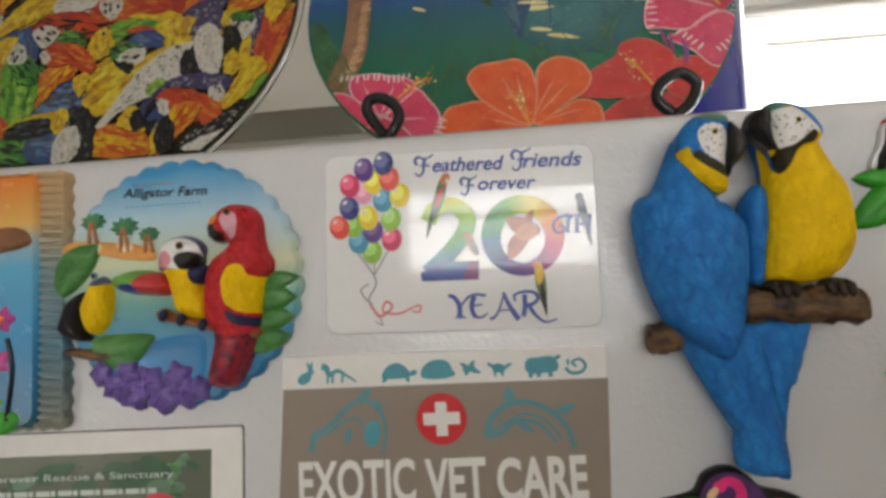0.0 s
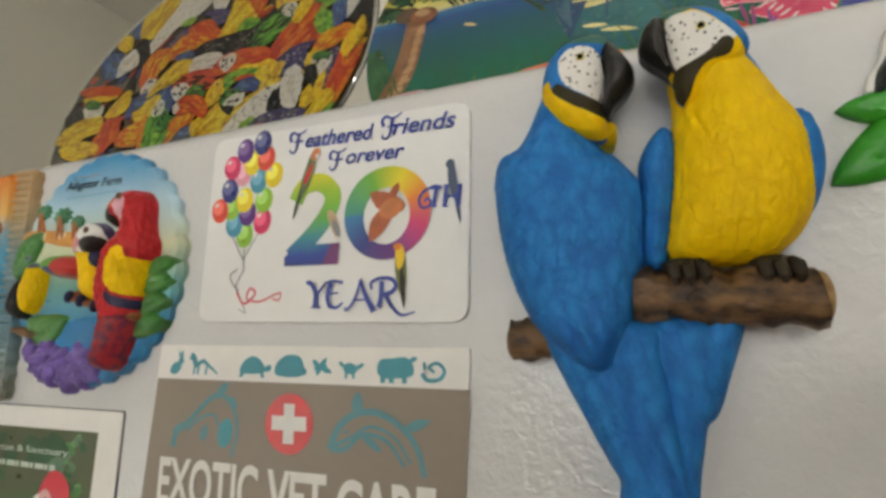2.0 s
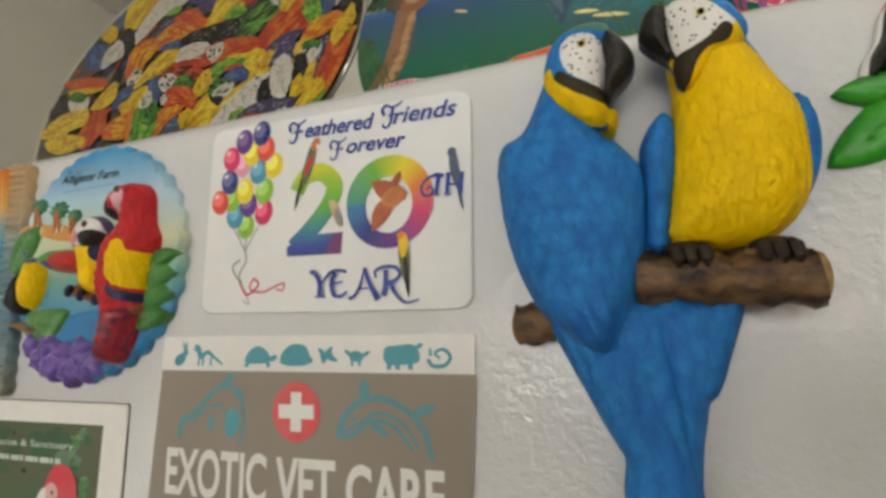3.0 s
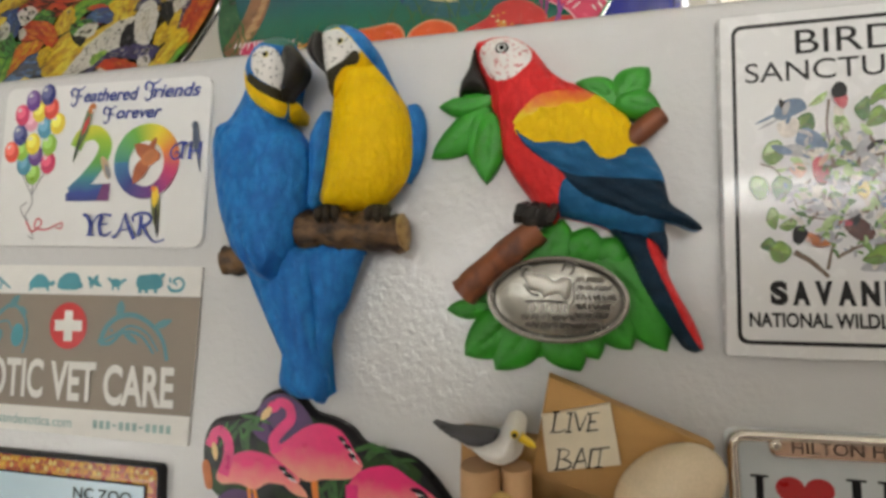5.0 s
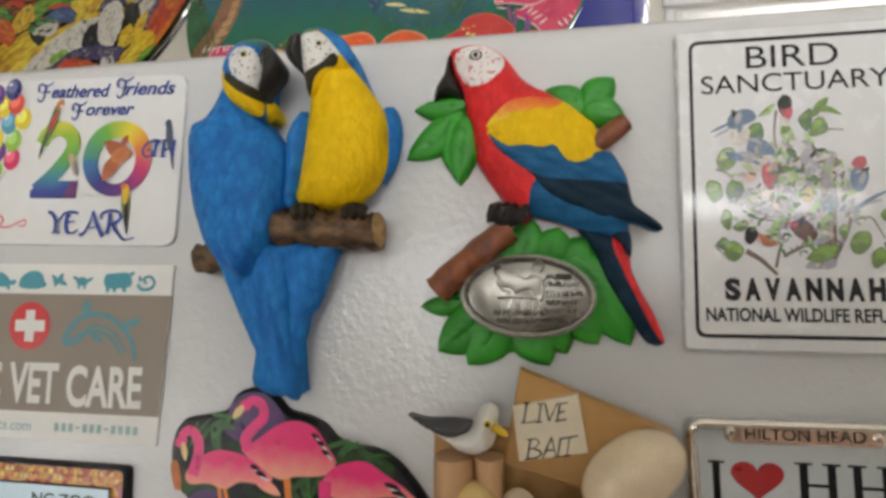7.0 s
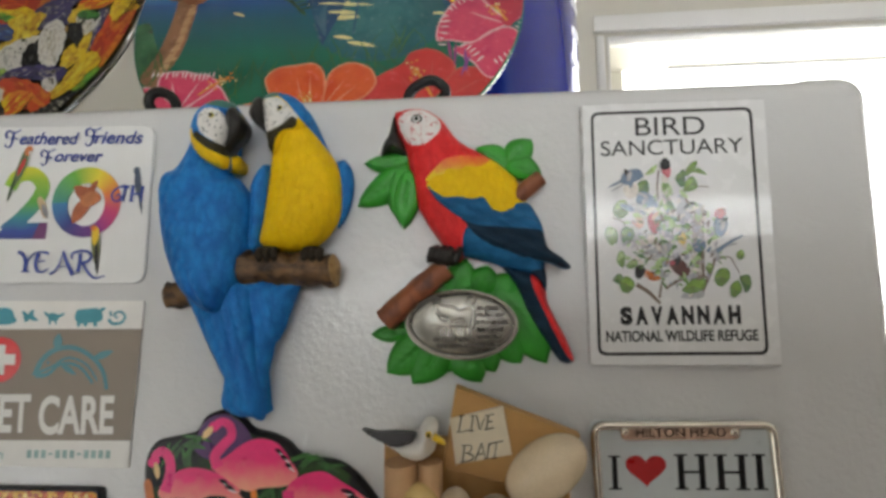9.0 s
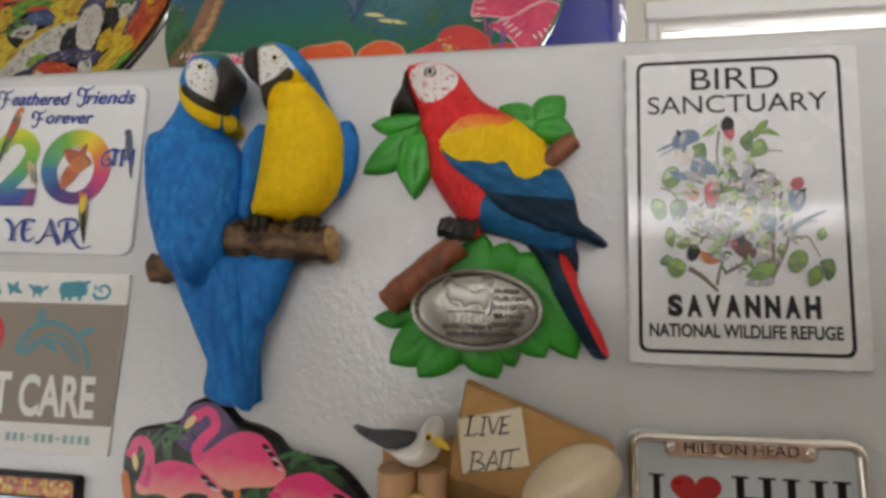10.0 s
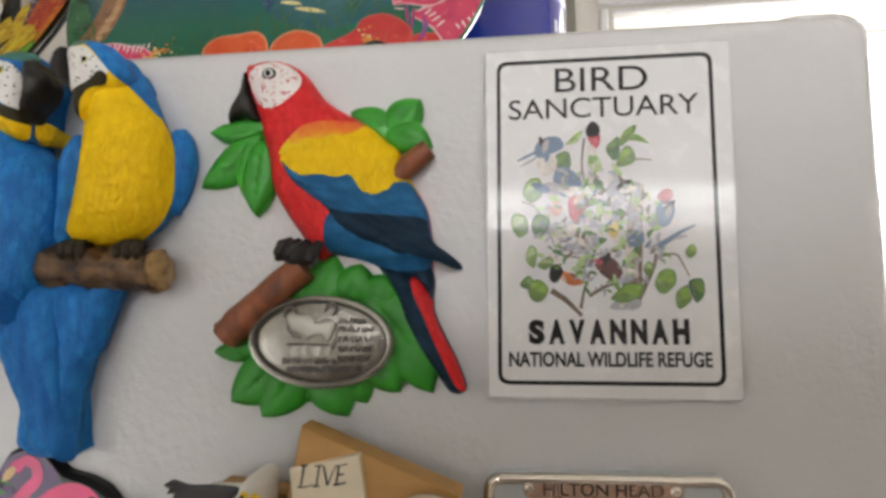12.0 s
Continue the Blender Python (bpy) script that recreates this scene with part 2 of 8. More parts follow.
BARK = speckle_mat("painted_bark", (0.20, 0.105, 0.038), (0.035, 0.016, 0.007), 330, 0.5, 0.5, 0.12, stretch=(0.45, 1, 1), bump=1.0)
CUT = speckle_mat("cut_wood", (0.42, 0.27, 0.10), (0.24, 0.13, 0.045), 420, 0.45, 0.5, 0.1, bump=0.8)
CLAW = mat("claws", (0.034, 0.025, 0.016), 0.5, 0, 0.3, bump=0.4)
RED_F = feather_mat("red_plumage", (0.76, 0.030, 0.032), (0.56, 0.015, 0.016), 560, rough=0.36)
BLUE_T = feather_mat("teal_plumage", (0.016, 0.14, 0.32), (0.007, 0.07, 0.17), 420, stretch=(0.5, 1, 1))
NAVY = feather_mat("navy_plumage", (0.009, 0.034, 0.068), (0.004, 0.012, 0.025), 300, stretch=(0.35, 1, 1))
LEAF = mat("moulded_leaf", (0.022, 0.28, 0.012), 0.36, 0, 0.35, scale=90, bump=0.35)
TWIG = speckle_mat("brown_twig", (0.27, 0.085, 0.032), (0.12, 0.035, 0.018), 300, 0.42, 0.42, 0.14, stretch=(1, 1, 0.5), bump=0.6)
FACE_W = speckle_mat("white_face", (0.78, 0.74, 0.71), (0.55, 0.12, 0.13), 950, 0.385, 0.45, 0.03)
PINK = mat("flamingo_pink", (0.80, 0.022, 0.19), 0.3, 0, 0.3, scale=200, coat=0.3)
ORANGE = mat("orange_ink", (0.75, 0.20, 0.02), 0.35, 0, 0.25, coat=0.3)
PURPLE = mat("purple_ink", (0.075, 0.018, 0.115), 0.3, 0, 0.3, coat=0.3)
NIGHT = speckle_mat("night_leaves", (0.016, 0.018, 0.018), (0.03, 0.07, 0.02), 110, 0.45, 0.3, 0.06, coat=0.4)
RED_I = mat("red_ink", (0.60, 0.016, 0.020), 0.35, 0, 0.15, coat=0.3)
YEL_I = mat("yellow_ink", (0.78, 0.52, 0.02), 0.35, 0, 0.2, coat=0.3)
BLUE_I = mat("blue_ink", (0.016, 0.045, 0.30), 0.35, 0, 0.15, coat=0.3)
TEAL_I = mat("teal_ink", (0.06, 0.30, 0.37), 0.4, 0, 0.15)
SKY_I = mat("sky_ink", (0.10, 0.36, 0.56), 0.4, 0, 0.2, coat=0.2)
BROWN_I = mat("brown_ink", (0.20, 0.075, 0.025), 0.4, 0, 0.4)
GREY_I = mat("grey_ink", (0.25, 0.25, 0.27), 0.4, 0, 0.3)
TAUPE = mat("taupe_ink", (0.272, 0.224, 0.178), 0.42, 0, 0.06, scale=60, bump=0.03)

# ---------------------------------------------------------------- shaping tools
def loop(pts, n=5):
    """A closed smooth curve through a few points."""
    k, out = len(pts), []
    for i in range(k):
        p0, p1, p2, p3 = (np.array(pts[(i + j - 1) % k], float) for j in range(4))
        for s in range(n):
            t = s / n
            out.append(tuple(0.5 * (2 * p1 + (p2 - p0) * t + (2 * p0 - 5 * p1 + 4 * p2 - p3) * t * t + (3 * p1 - p0 - 3 * p2 + p3) * t**3)))
    return out


def path(pts, n=6):
    """An open smooth curve through a few points."""
    pts = [np.array(p, float) for p in pts]
    pts = [2 * pts[0] - pts[1]] + pts + [2 * pts[-1] - pts[-2]]
    out = []
    for p0, p1, p2, p3 in zip(pts, pts[1:], pts[2:], pts[3:]):
        for s in range(n):
            t = s / n
            out.append(0.5 * (2 * p1 + (p2 - p0) * t + (2 * p0 - 5 * p1 + 4 * p2 - p3) * t * t + (3 * p1 - p0 - 3 * p2 + p3) * t**3))
    return out + [pts[-2]]


def oval(u, v, a, b, turn=0.0, n=24):
    c, s = math.cos(radians(turn)), math.sin(radians(turn))
    return [(u + a * math.cos(w) * c - b * math.sin(w) * s, v + a * math.cos(w) * s + b * math.sin(w) * c) for w in np.linspace(0, 2 * math.pi, n, endpoint=False)]


def rounded(w, h, r, u=0.0, v=0.0, n=5, turn=0.0):
    out = []
    for cx, cy, a0 in ((w / 2 - r, h / 2 - r, 0), (-w / 2 + r, h / 2 - r, 90), (-w / 2 + r, -h / 2 + r, 180), (w / 2 - r, -h / 2 + r, 270)):
        for k in range(n + 1):
            a = radians(a0 + 90 * k / n)
            out.append((cx + r * math.cos(a), cy + r * math.sin(a)))
    c, s = math.cos(radians(turn)), math.sin(radians(turn))
    return [(u + x * c - y * s, v + x * s + y * c) for x, y in out]


def blade(a, b, width, bend=0.0, n=7):
    """A pointed leaf or feather from a to b."""
    a, b = np.array(a, float), np.array(b, float)
    d = b - a
    side = np.array([-d[1], d[0]]) / (np.linalg.norm(d) + 1e-9)
    mid = [a + d * t + side * bend * math.sin(math.pi * t) for t in np.linspace(0, 1, n)]
    wid = [width / 2 * (math.sin(math.pi * min(1, t * 0.92 + 0.08)) ** 0.75) for t in np.linspace(0, 1, n)]
    return [tuple(m + side * w) for m, w in zip(mid, wid)][::-1] + [tuple(m - side * w) for m, w in zip(mid, wid)]


def drop(a, b, width, bend=0.0, n=9):
    """A body outline: full near a, tapering to b."""
    a, b = np.array(a, float), np.array(b, float)
    d = b - a
    side = np.array([-d[1], d[0]]) / (np.linalg.norm(d) + 1e-9)
    ts = np.linspace(0, 1, n)
    mid = [a + d * t + side * bend * math.sin(math.pi * t) for t in ts]
    wid = [width / 2 * 1.62 * (t + 0.02) ** 0.42 * max(0.0, 1 - t) ** 0.62 for t in ts]
    return [tuple(m + side * w) for m, w in zip(mid, wid)][::-1] + [tuple(m - side * w) for m, w in zip(mid, wid)]


def band(pts, w0, w1=None):
    """The outline of a stroke along a smooth line, from width w0 to w1."""
    w1 = w0 if w1 is None else w1
    c = path(pts)
    left, right = [], []
    for i, p in enumerate(c):
        d = c[min(i + 1, len(c) - 1)] - c[max(i - 1, 0)]
        s = np.array([-d[1], d[0]]) / (np.linalg.norm(d) + 1e-9) * (w0 + (w1 - w0) * i / (len(c) - 1)) / 2
        left.append(tuple(p + s))
        right.append(tuple(p - s))
    return right + left[::-1]


def inside(pts, poly):
    pts, poly = np.asarray(pts, float), np.asarray(poly, float)
    x, y, hit = pts[:, 0], pts[:, 1], np.zeros(len(pts), bool)
    for (ax, ay), (bx, by) in zip(poly, np.roll(poly, -1, 0)):
        if ay != by:
            hit ^= ((ay > y) != (by > y)) & (x < (bx - ax) * (y - ay) / (by - ay) + ax)
    return hit


def edge_distance(pts, poly):
    pts, a = np.asarray(pts, float), np.asarray(poly, float)
    best = np.full(len(pts), 1e9)
    for p, q in zip(a, np.roll(a, -1, 0)):
        d = q - p
        t = np.clip(((pts - p) @ d) / (d @ d + 1e-12), 0, 1)
        best = np.minimum(best, np.linalg.norm(pts - p - t[:, None] * d, axis=1))
    return best


class Clay:
    """Collects shapes in millimetres: u to the right, v up, h towards the room; then makes one mesh of them."""

    def __init__(self):
        self.v, self.f, self.i, self.mats, self.top, self.step = [], [], [], [], 0.0, 0.004

    def slot(self, m):
        if m not in self.mats:
            self.mats.append(m)
        return self.mats.index(m)

    def put(self, verts, faces, m):
        k, s = len(self.v), [self.slot(x) for x in m] if isinstance(m, list) else [self.slot(m)] * len(faces)
        self.v += [tuple(map(float, p)) for p in verts]
        self.f += [tuple(int(j) + k for j in f) for f in faces]
        self.i += s
        return self

    def flat(self, outline, m, h=None):
        """A printed area; each lies a hair above the one before."""
        if h is None:
            self.top += self.step
            h = self.top
        a = np.array(outline)
        if np.sum(a[:, 0] * np.roll(a[:, 1], -1) - a[:, 1] * np.roll(a[:, 0], -1)) < 0:
            outline = outline[::-1]
        return self.put([(u, v, h) for u, v in outline], [range(len(outline))], m)

    def slab(self, outline, h0, h1, m, bevel=0.3, side=None):
        """A plate of even thickness with an eased edge."""
        a = np.array(outline, float)
        c = a.mean(0)
        r = np.linalg.norm(a - c, axis=1, keepdims=True)
        b = c + (a - c) * (1 - bevel / r)
        n = len(a)
        v = [(*p, h0) for p in a] + [(*p, h1 - bevel) for p in a] + [(*p, h1) for p in b]
        f = [(i, (i + 1) % n, n + (i + 1) % n, n + i) for i in range(n)] + [(n + i, n + (i + 1) % n, 2 * n + (i + 1) % n, 2 * n + i) for i in range(n)]
        self.put(v, f, side or m)
        return self.put([(*p, h1) for p in b], [range(n)], m)

    def relief(self, outline, m, height, radius, base=0.0, zones=(), pitch=1.1, form=None, n=5, smooth=True, foot=0.0, under=0.0, side=None):
        """A pillowed form over an outline; zones are painted areas on it."""
        from mathutils.geometry import delaunay_2d_cdt
        poly = loop(outline, n) if smooth else list(outline)
        a = np.array(poly)
        zs = [(loop(z, 4), zm) for z, zm in zones]
        lo, hi = a.min(0), a.max(0)
        g = [(x + (0.5 * pitch if r % 2 else 0), y) for r, y in enumerate(np.arange(lo[1], hi[1], pitch * 0.87)) for x in np.arange(lo[0], hi[0], pitch)]
        g = np.array(g)
        g = g[inside(g, a)]
        g = g[edge_distance(g, a) > 0.45 * pitch]
        pts = [Vector(p) for p in a] + [Vector(p) for p in g]
        edges = [(i, (i + 1) % len(a)) for i in range(len(a))]
        for z, _ in zs:
            k = len(pts)
            pts += [Vector(p) for p in z]
            edges += [(k + i, k + (i + 1) % len(z)) for i in range(len(z))]
        vs, _, fs, *_ = delaunay_2d_cdt(pts, edges, [], 0, 1e-4)
        v2 = np.array([tuple(p) for p in vs])
        cen = np.array([v2[list(f)].mean(0) for f in fs])
        keep = inside(cen, a)
        which = np.zeros(len(fs), int)
        for k, (z, _) in enumerate(zs):
            which[inside(cen, z)] = k + 1
        d = edge_distance(v2, a)
        s = np.clip(d / radius, 0, 1)
        h = base + height * np.sqrt(1 - (1 - s) ** 2)
        if form:
            h = h + form(v2[:, 0], v2[:, 1], s)
        ms = [m] + [zm for _, zm in zs]
        faces, mm = [], []
        for f, k, w in zip(fs, keep, which):
            if k:
                p, q, r = (v2[j] for j in f[:3])
                up = (q[0] - p[0]) * (r[1] - p[1]) - (q[1] - p[1]) * (r[0] - p[0]) > 0
                faces.append(f if up else f[::-1])
                mm.append(ms[w])
        self.put([(*p, z) for p, z in zip(v2, h)], faces, mm)
        if base > 0:
            n2 = len(a)
            up = np.sum(a[:, 0] * np.roll(a[:, 1], -1) - a[:, 1] * np.roll(a[:, 0], -1)) > 0
            sk = [(i, (i + 1) % n2, n2 + (i + 1) % n2, n2 + i) for i in range(n2)]
            t = np.roll(a, -1, 0) - np.roll(a, 1, 0)
            t = t / (np.linalg.norm(t, axis=1, keepdims=True) + 1e-9)
            low = a + (under if up else -under) * np.stack([-t[:, 1], t[:, 0]], 1)
            self.put([(*p, foot) for p in low] + [(*p, base) for p in a], sk if up else [q[::-1] for q in sk], side or m)
        return self

    def tube(self, pts, radii, m, n=14, caps=None, flatten=1.0, knobs=0.0):
        """A round bar along points (u, v, h)."""
        pts = [np.array(p, float) for p in pts]
        radii = list(radii) if hasattr(radii, "__len__") else [radii] * len(pts)
        vs = []
        ref = np.array([0.13, 0.21, 1.0])
        rnd = random.Random(len(pts) * n)
        for i, p in enumerate(pts):
            d = pts[min(i + 1, len(pts) - 1)] - pts[max(i - 1, 0)]
            d = d / (np.linalg.norm(d) + 1e-9)
            x = np.cross(ref, d)
            x /= np.linalg.norm(x) + 1e-9
            y = np.cross(d, x)
            for k in range(n):
                w = 2 * math.pi * k / n
                o = (radii[i] + rnd.uniform(-knobs, knobs)) * (math.cos(w) * x + math.sin(w) * y)
                o[2] *= flatten
                vs.append(p + o)
        fs = [(i * n + k, i * n + (k + 1) % n, (i + 1) * n + (k + 1) % n, (i + 1) * n + k) for i in range(len(pts) - 1) for k in range(n)]
        self.put(vs, fs, m)
        self.put(vs[:n], [tuple(range(n))[::-1]], caps or m)
        return self.put(vs[-n:], [tuple(range(n))], caps or m)

    def ball(self, c, r, m, n=12, turn=0.0):
        """An ellipsoid with half-axes r, turned in the plane of the door."""
        vs, fs = [], []
        co, si = math.cos(radians(turn)), math.sin(radians(turn))
        for i in range(n + 1):
            a = math.pi * i / n
            for k in range(2 * n):
                w = math.pi * k / n
                x, y, z = r[0] * math.sin(a) * math.cos(w), r[1] * math.sin(a) * math.sin(w), r[2] * math.cos(a)
                vs.append((c[0] + x * co - y * si, c[1] + x * si + y * co, c[2] + z))
        k2 = 2 * n
        for i in range(n):
            for k in range(k2):
                fs.append((i * k2 + k, (i + 1) * k2 + k, (i + 1) * k2 + (k + 1) % k2, i * k2 + (k + 1) % k2))
        return self.put(vs, fs, m)

    def mesh(self, name, smooth=True):
        me = bpy.data.meshes.new(name)
        me.from_pydata([(u / 1000, -h / 1000, v / 1000) for u, v, h in self.v], [], self.f)
        for m in self.mats:
            me.materials.append(m)
        me.polygons.foreach_set("material_index", self.i)
        me.polygons.foreach_set("use_smooth", [smooth] * len(self.f))
        me.validate()
        me.update()
        return me

    def make(self, name, parent=None, label="", smooth=True, at=None, sharp=40, kind=""):
        me = self.mesh(name, smooth)
        if smooth:
            me.set_sharp_from_angle(angle=radians(sharp))
        ob = new(name, me)
        if parent:
            ob.parent = parent
        if at:
            ob.location = at
        return tagged(ob, label, kind=kind)


def lettering(parent, body, u, v, width, height, m, h, bold=0.0, shear=0.0, turn=0.0, name="lettering", label=""):
    """Words set to a given width and height, centred at (u, v)."""
    cu = bpy.data.curves.new("words", "FONT")
    cu.body, cu.size, cu.offset, cu.shear = body, 1.0, bold, shear
    ob = bpy.data.objects.new("words", cu)
    scene.collection.objects.link(ob)
    bpy.context.view_layer.update()
    me = bpy.data.meshes.new_from_object(ob.evaluated_get(bpy.context.evaluated_depsgraph_get()))
    co = np.array([p.co[:2] for p in me.vertices])
    lo, hi = co.min(0), co.max(0)
    q = (co - (lo + hi) / 2) / (hi - lo) * (width, height)
    c, s = math.cos(radians(turn)), math.sin(radians(turn))
    cl = Clay().put([(u + x * c - y * s, v + x * s + y * c, h) for x, y in q], [tuple(p.vertices) for p in me.polygons], m)
    bpy.data.objects.remove(ob)
    bpy.data.curves.remove(cu)
    bpy.data.meshes.remove(me)
    return cl.make(name, parent, label, smooth=False)


DOOR = 0.150


def magnet(name, u, v, label, category="magnet", turn=0.0, group="magnets on the fridge door"):
    ob = new(name)
    ob.empty_display_size = 0.01
    ob.matrix_world = Matrix.Translation((u, DOOR, v)) @ pose(0, 0, 0, 0, turn, 0)
    return tagged(ob, label, category, group)


def solid(name, lo, hi, m, parent=None, bevel=0.0, segments=3):
    """A box from one corner to the other, with eased edges."""
    bm = bmesh.new()
    bmesh.ops.create_cube(bm, size=1)
    lo, hi = Vector(lo), Vector(hi)
    for p in bm.verts:
        p.co = Vector((lo[i] + (p.co[i] + 0.5) * (hi[i] - lo[i]) for i in range(3)))
    if bevel:
        bmesh.ops.bevel(bm, geom=bm.edges[:], offset=bevel, segments=segments, profile=0.5, affect="EDGES")
    me = bpy.data.meshes.new(name)
    bm.to_mesh(me)
    bm.free()
    me.materials.append(m)
    if bevel:
        me.polygons.foreach_set("use_smooth", [True] * len(me.polygons))
        me.set_sharp_from_angle(angle=radians(50))
    ob = new(name, me)
    if parent:
        ob.parent = parent
    return ob

# ---------------------------------------------------------------- the room
def structure(ob, label=""):
    return tagged(ob, label, "", "", "structure")


structure(solid("floor", (-1.2, -3.1, -0.1), (2.7, 1.3, 0.0), FLOOR), "brown speckled vinyl kitchen floor")
structure(solid("ceiling", (-1.2, -3.1, 2.44), (2.7, 1.3, 2.54), CEIL), "off-white textured ceiling")
# The low opening is added so that the left fill can enter.
west = structure(new("wall_west"), "beige painted side wall with a low opening added for fill light")
for lo, hi in (((-1.2, -3.1, 0.0), (-1.1, -2.2, 2.44)), ((-1.2, -0.8, 0.0), (-1.1, 1.3, 2.44)), ((-1.2, -2.2, 0.0), (-1.1, -0.8, 0.7)), ((-1.2, -2.2, 1.6), (-1.1, -0.8, 2.44))):
    solid("wall_panel", lo, hi, WALL, west)
structure(solid("wall_east", (2.6, -3.1, 0.0), (2.7, 0.72, 2.44), WALL), "beige painted wall")
structure(solid("wall_north", (-1.1, 1.15, 0.0), (0.37, 1.25, 2.44), WALL), "beige painted wall behind the fridge")
structure(solid("soffit", (-1.1, 0.97, 2.037), (0.27, 1.15, 2.44), WALL), "painted boxed soffit above the fridge alcove")
# Added out of view to block window light from the door's lower right.
structure(solid("wall_partition", (0.122, -0.29, 0.0), (2.6, -0.23, 1.712), BLOCKER_BROWN), "unseen dark brown wall added to shade the door's lower right")
structure(solid("wall_return", (0.27, 0.84, 0.0), (0.37, 1.15, 2.44), WALL), "beige painted wall return")


def window_wall(name, x0, x1, y0, y1, ox0, ox1, oz0, oz1, label):
    root = structure(new(name), label)
    for lo, hi in (((x0, y0, 0), (ox0, y1, 2.44)), ((ox1, y0, 0), (x1, y1, 2.44)), ((ox0, y0, 0), (ox1, y1, oz0)), ((ox0, y0, oz1), (ox1, y1, 2.44))):
        solid("wall_panel", lo, hi, WALL, root)
    return root


window_wall("wall_window_side", 0.27, 2.6, 0.72, 0.84, 0.316, 1.75, 1.05, 2.026, "beige kitchen wall with a window opening")
window_wall("wall_south", -1.1, 2.6, -3.1, -3.0, -0.46, 2.02, 1.80, 2.32, "beige kitchen wall with a wide window opening")


def window(name, x0, x1, z0, z1, y, inward, label, mid=True, t=0.018):
    """White window: casing on the wall, sash frame, rail and panes."""
    root = structure(new(name), label)
    s = inward
    a, b = sorted((y, y + s * 0.006))
    e = 0.004
    solid("casing", (x0 - 0.016, a, z0), (x0 - e, b, z1), TRIM, root, 0.003)
    solid("casing", (x1 + e, a, z0), (x1 + 0.034, b, z1), TRIM, root, 0.003)
    solid("casing", (x0 - 0.018, a, z1 + e), (x1 + 0.036, b, z1 + 0.030), TRIM, root, 0.003)
    a, b = sorted((y, y + s * 0.03))
    solid("window_sill", (x0 - 0.05, a, z0 - 0.03), (x1 + 0.05, b, z0 - 0.004), TRIM, root, 0.004)
    a, b = sorted((y + s * 0.001, y - s * 0.03))
    zm = z0 + 0.66 * (z1 - z0)
    solid("window_frame", (x0, a, z0), (x0 + t, b, z1), TRIM, root, 0.003)
    solid("window_frame", (x1 - t, a, z0), (x1, b, z1), TRIM, root, 0.003)
    solid("window_frame", (x0 + t, a, z1 - t), (x1 - t, b, z1), TRIM, root, 0.003)
    solid("window_frame", (x0 + t, a, z0), (x1 - t, b, z0 + t), TRIM, root, 0.003)
    if mid:
        solid("meeting_rail", (x0 + t, a, zm - 0.016), (x1 - t, b, zm + 0.016), TRIM, root, 0.003)
    else:
        solid("sash_rail", (x0 + 0.083, a, z1 - 0.052), (x1 - 0.083, a + 0.008, z1 - 0.048), TRIM, root, 0.002)
    c = (a + b) / 2
    pane = solid("pane", (x0 + t, c - 0.002, z0 + t), (x1 - t, c + 0.002, z1 - t), GLASS, root)
    pane.visible_shadow = False
    return root


window("window_1", 0.316, 1.75, 1.05, 2.026, 0.72, -1, "white-framed kitchen window full of bright daylight", False, 0.004)
window("window_2", -0.46, 2.02, 1.80, 2.32, -3.0, 1, "wide white-framed window across the room")
# Unseen window, made up around the added low fill.
west = structure(new("window_3"), "unseen low window added to brighten the door from the left")
for lo, hi in (((-1.14, -2.2, 0.7), (-1.11, -2.16, 1.6)), ((-1.14, -0.84, 0.7), (-1.11, -0.8, 1.6)), ((-1.14, -2.16, 0.7), (-1.11, -0.84, 0.74)), ((-1.14, -2.16, 1.56), (-1.11, -0.84, 1.6)), ((-1.14, -1.52, 0.74), (-1.11, -1.48, 1.56))):
    solid("window_frame", lo, hi, TRIM, west, 0.003)
for y0, y1 in ((-2.16, -1.52), (-1.48, -0.84)):
    solid("pane", (-1.127, y0, 0.74), (-1.123, y1, 1.56), GLASS, west).visible_shadow = False
BRIGHT = glow("bright_overcast", (1.0, 0.99, 0.97), 8.0)
structure(solid("backdrop", (-0.4, 1.6, 0.4), (3.0, 1.62, 3.2), BRIGHT), "bright white overcast sky outside")
structure(solid("backdrop", (-2.0, -3.9, 0.8), (2.6, -3.88, 3.2), glow("overcast", (1.0, 0.99, 0.97), 1.5)), "bright white overcast sky outside")
# Glowing sheet outside the added side window, more fill for the lower left.
structure(solid("backdrop", (-2.3, -3.2, 0.2), (-2.28, 0.4, 2.6), bpy.data.materials["overcast"]), "bright white overcast sky outside")

# ---------------------------------------------------------------- the fridge
fridge = tagged(new("fridge"), "white textured enamel top-freezer fridge covered in magnets", "fridge")
solid("body", (-0.512, 0.222, 0.03), (0.244, 0.86, 1.700), ENAMEL, fridge, 0.006)
solid("gasket", (-0.500, 0.2135, 1.235), (0.234, 0.2225, 1.695), mat("grey_gasket", (0.45, 0.45, 0.44), 0.6), fridge, 0.002)
freezer_door = solid("freezer_door", (-0.516, DOOR, 1.222), (0.2475, 0.2135, 1.7130), ENAMEL, fridge, 0.0085, 5)
solid("end_cap", (0.2235, DOOR + 0.0012, 1.26), (0.2486, 0.212, 1.7142), ENAMEL, fridge, 0.0085, 6)
solid("lower_door", (-0.516, DOOR, 0.10), (0.2475, 0.2135, 1.212), ENAMEL, fridge, 0.0085, 5)
solid("toe_grille", (-0.50, 0.19, 0.0), (0.235, 0.222, 0.095), mat("grey_plastic", (0.3, 0.3, 0.3), 0.5), fridge, 0.003)


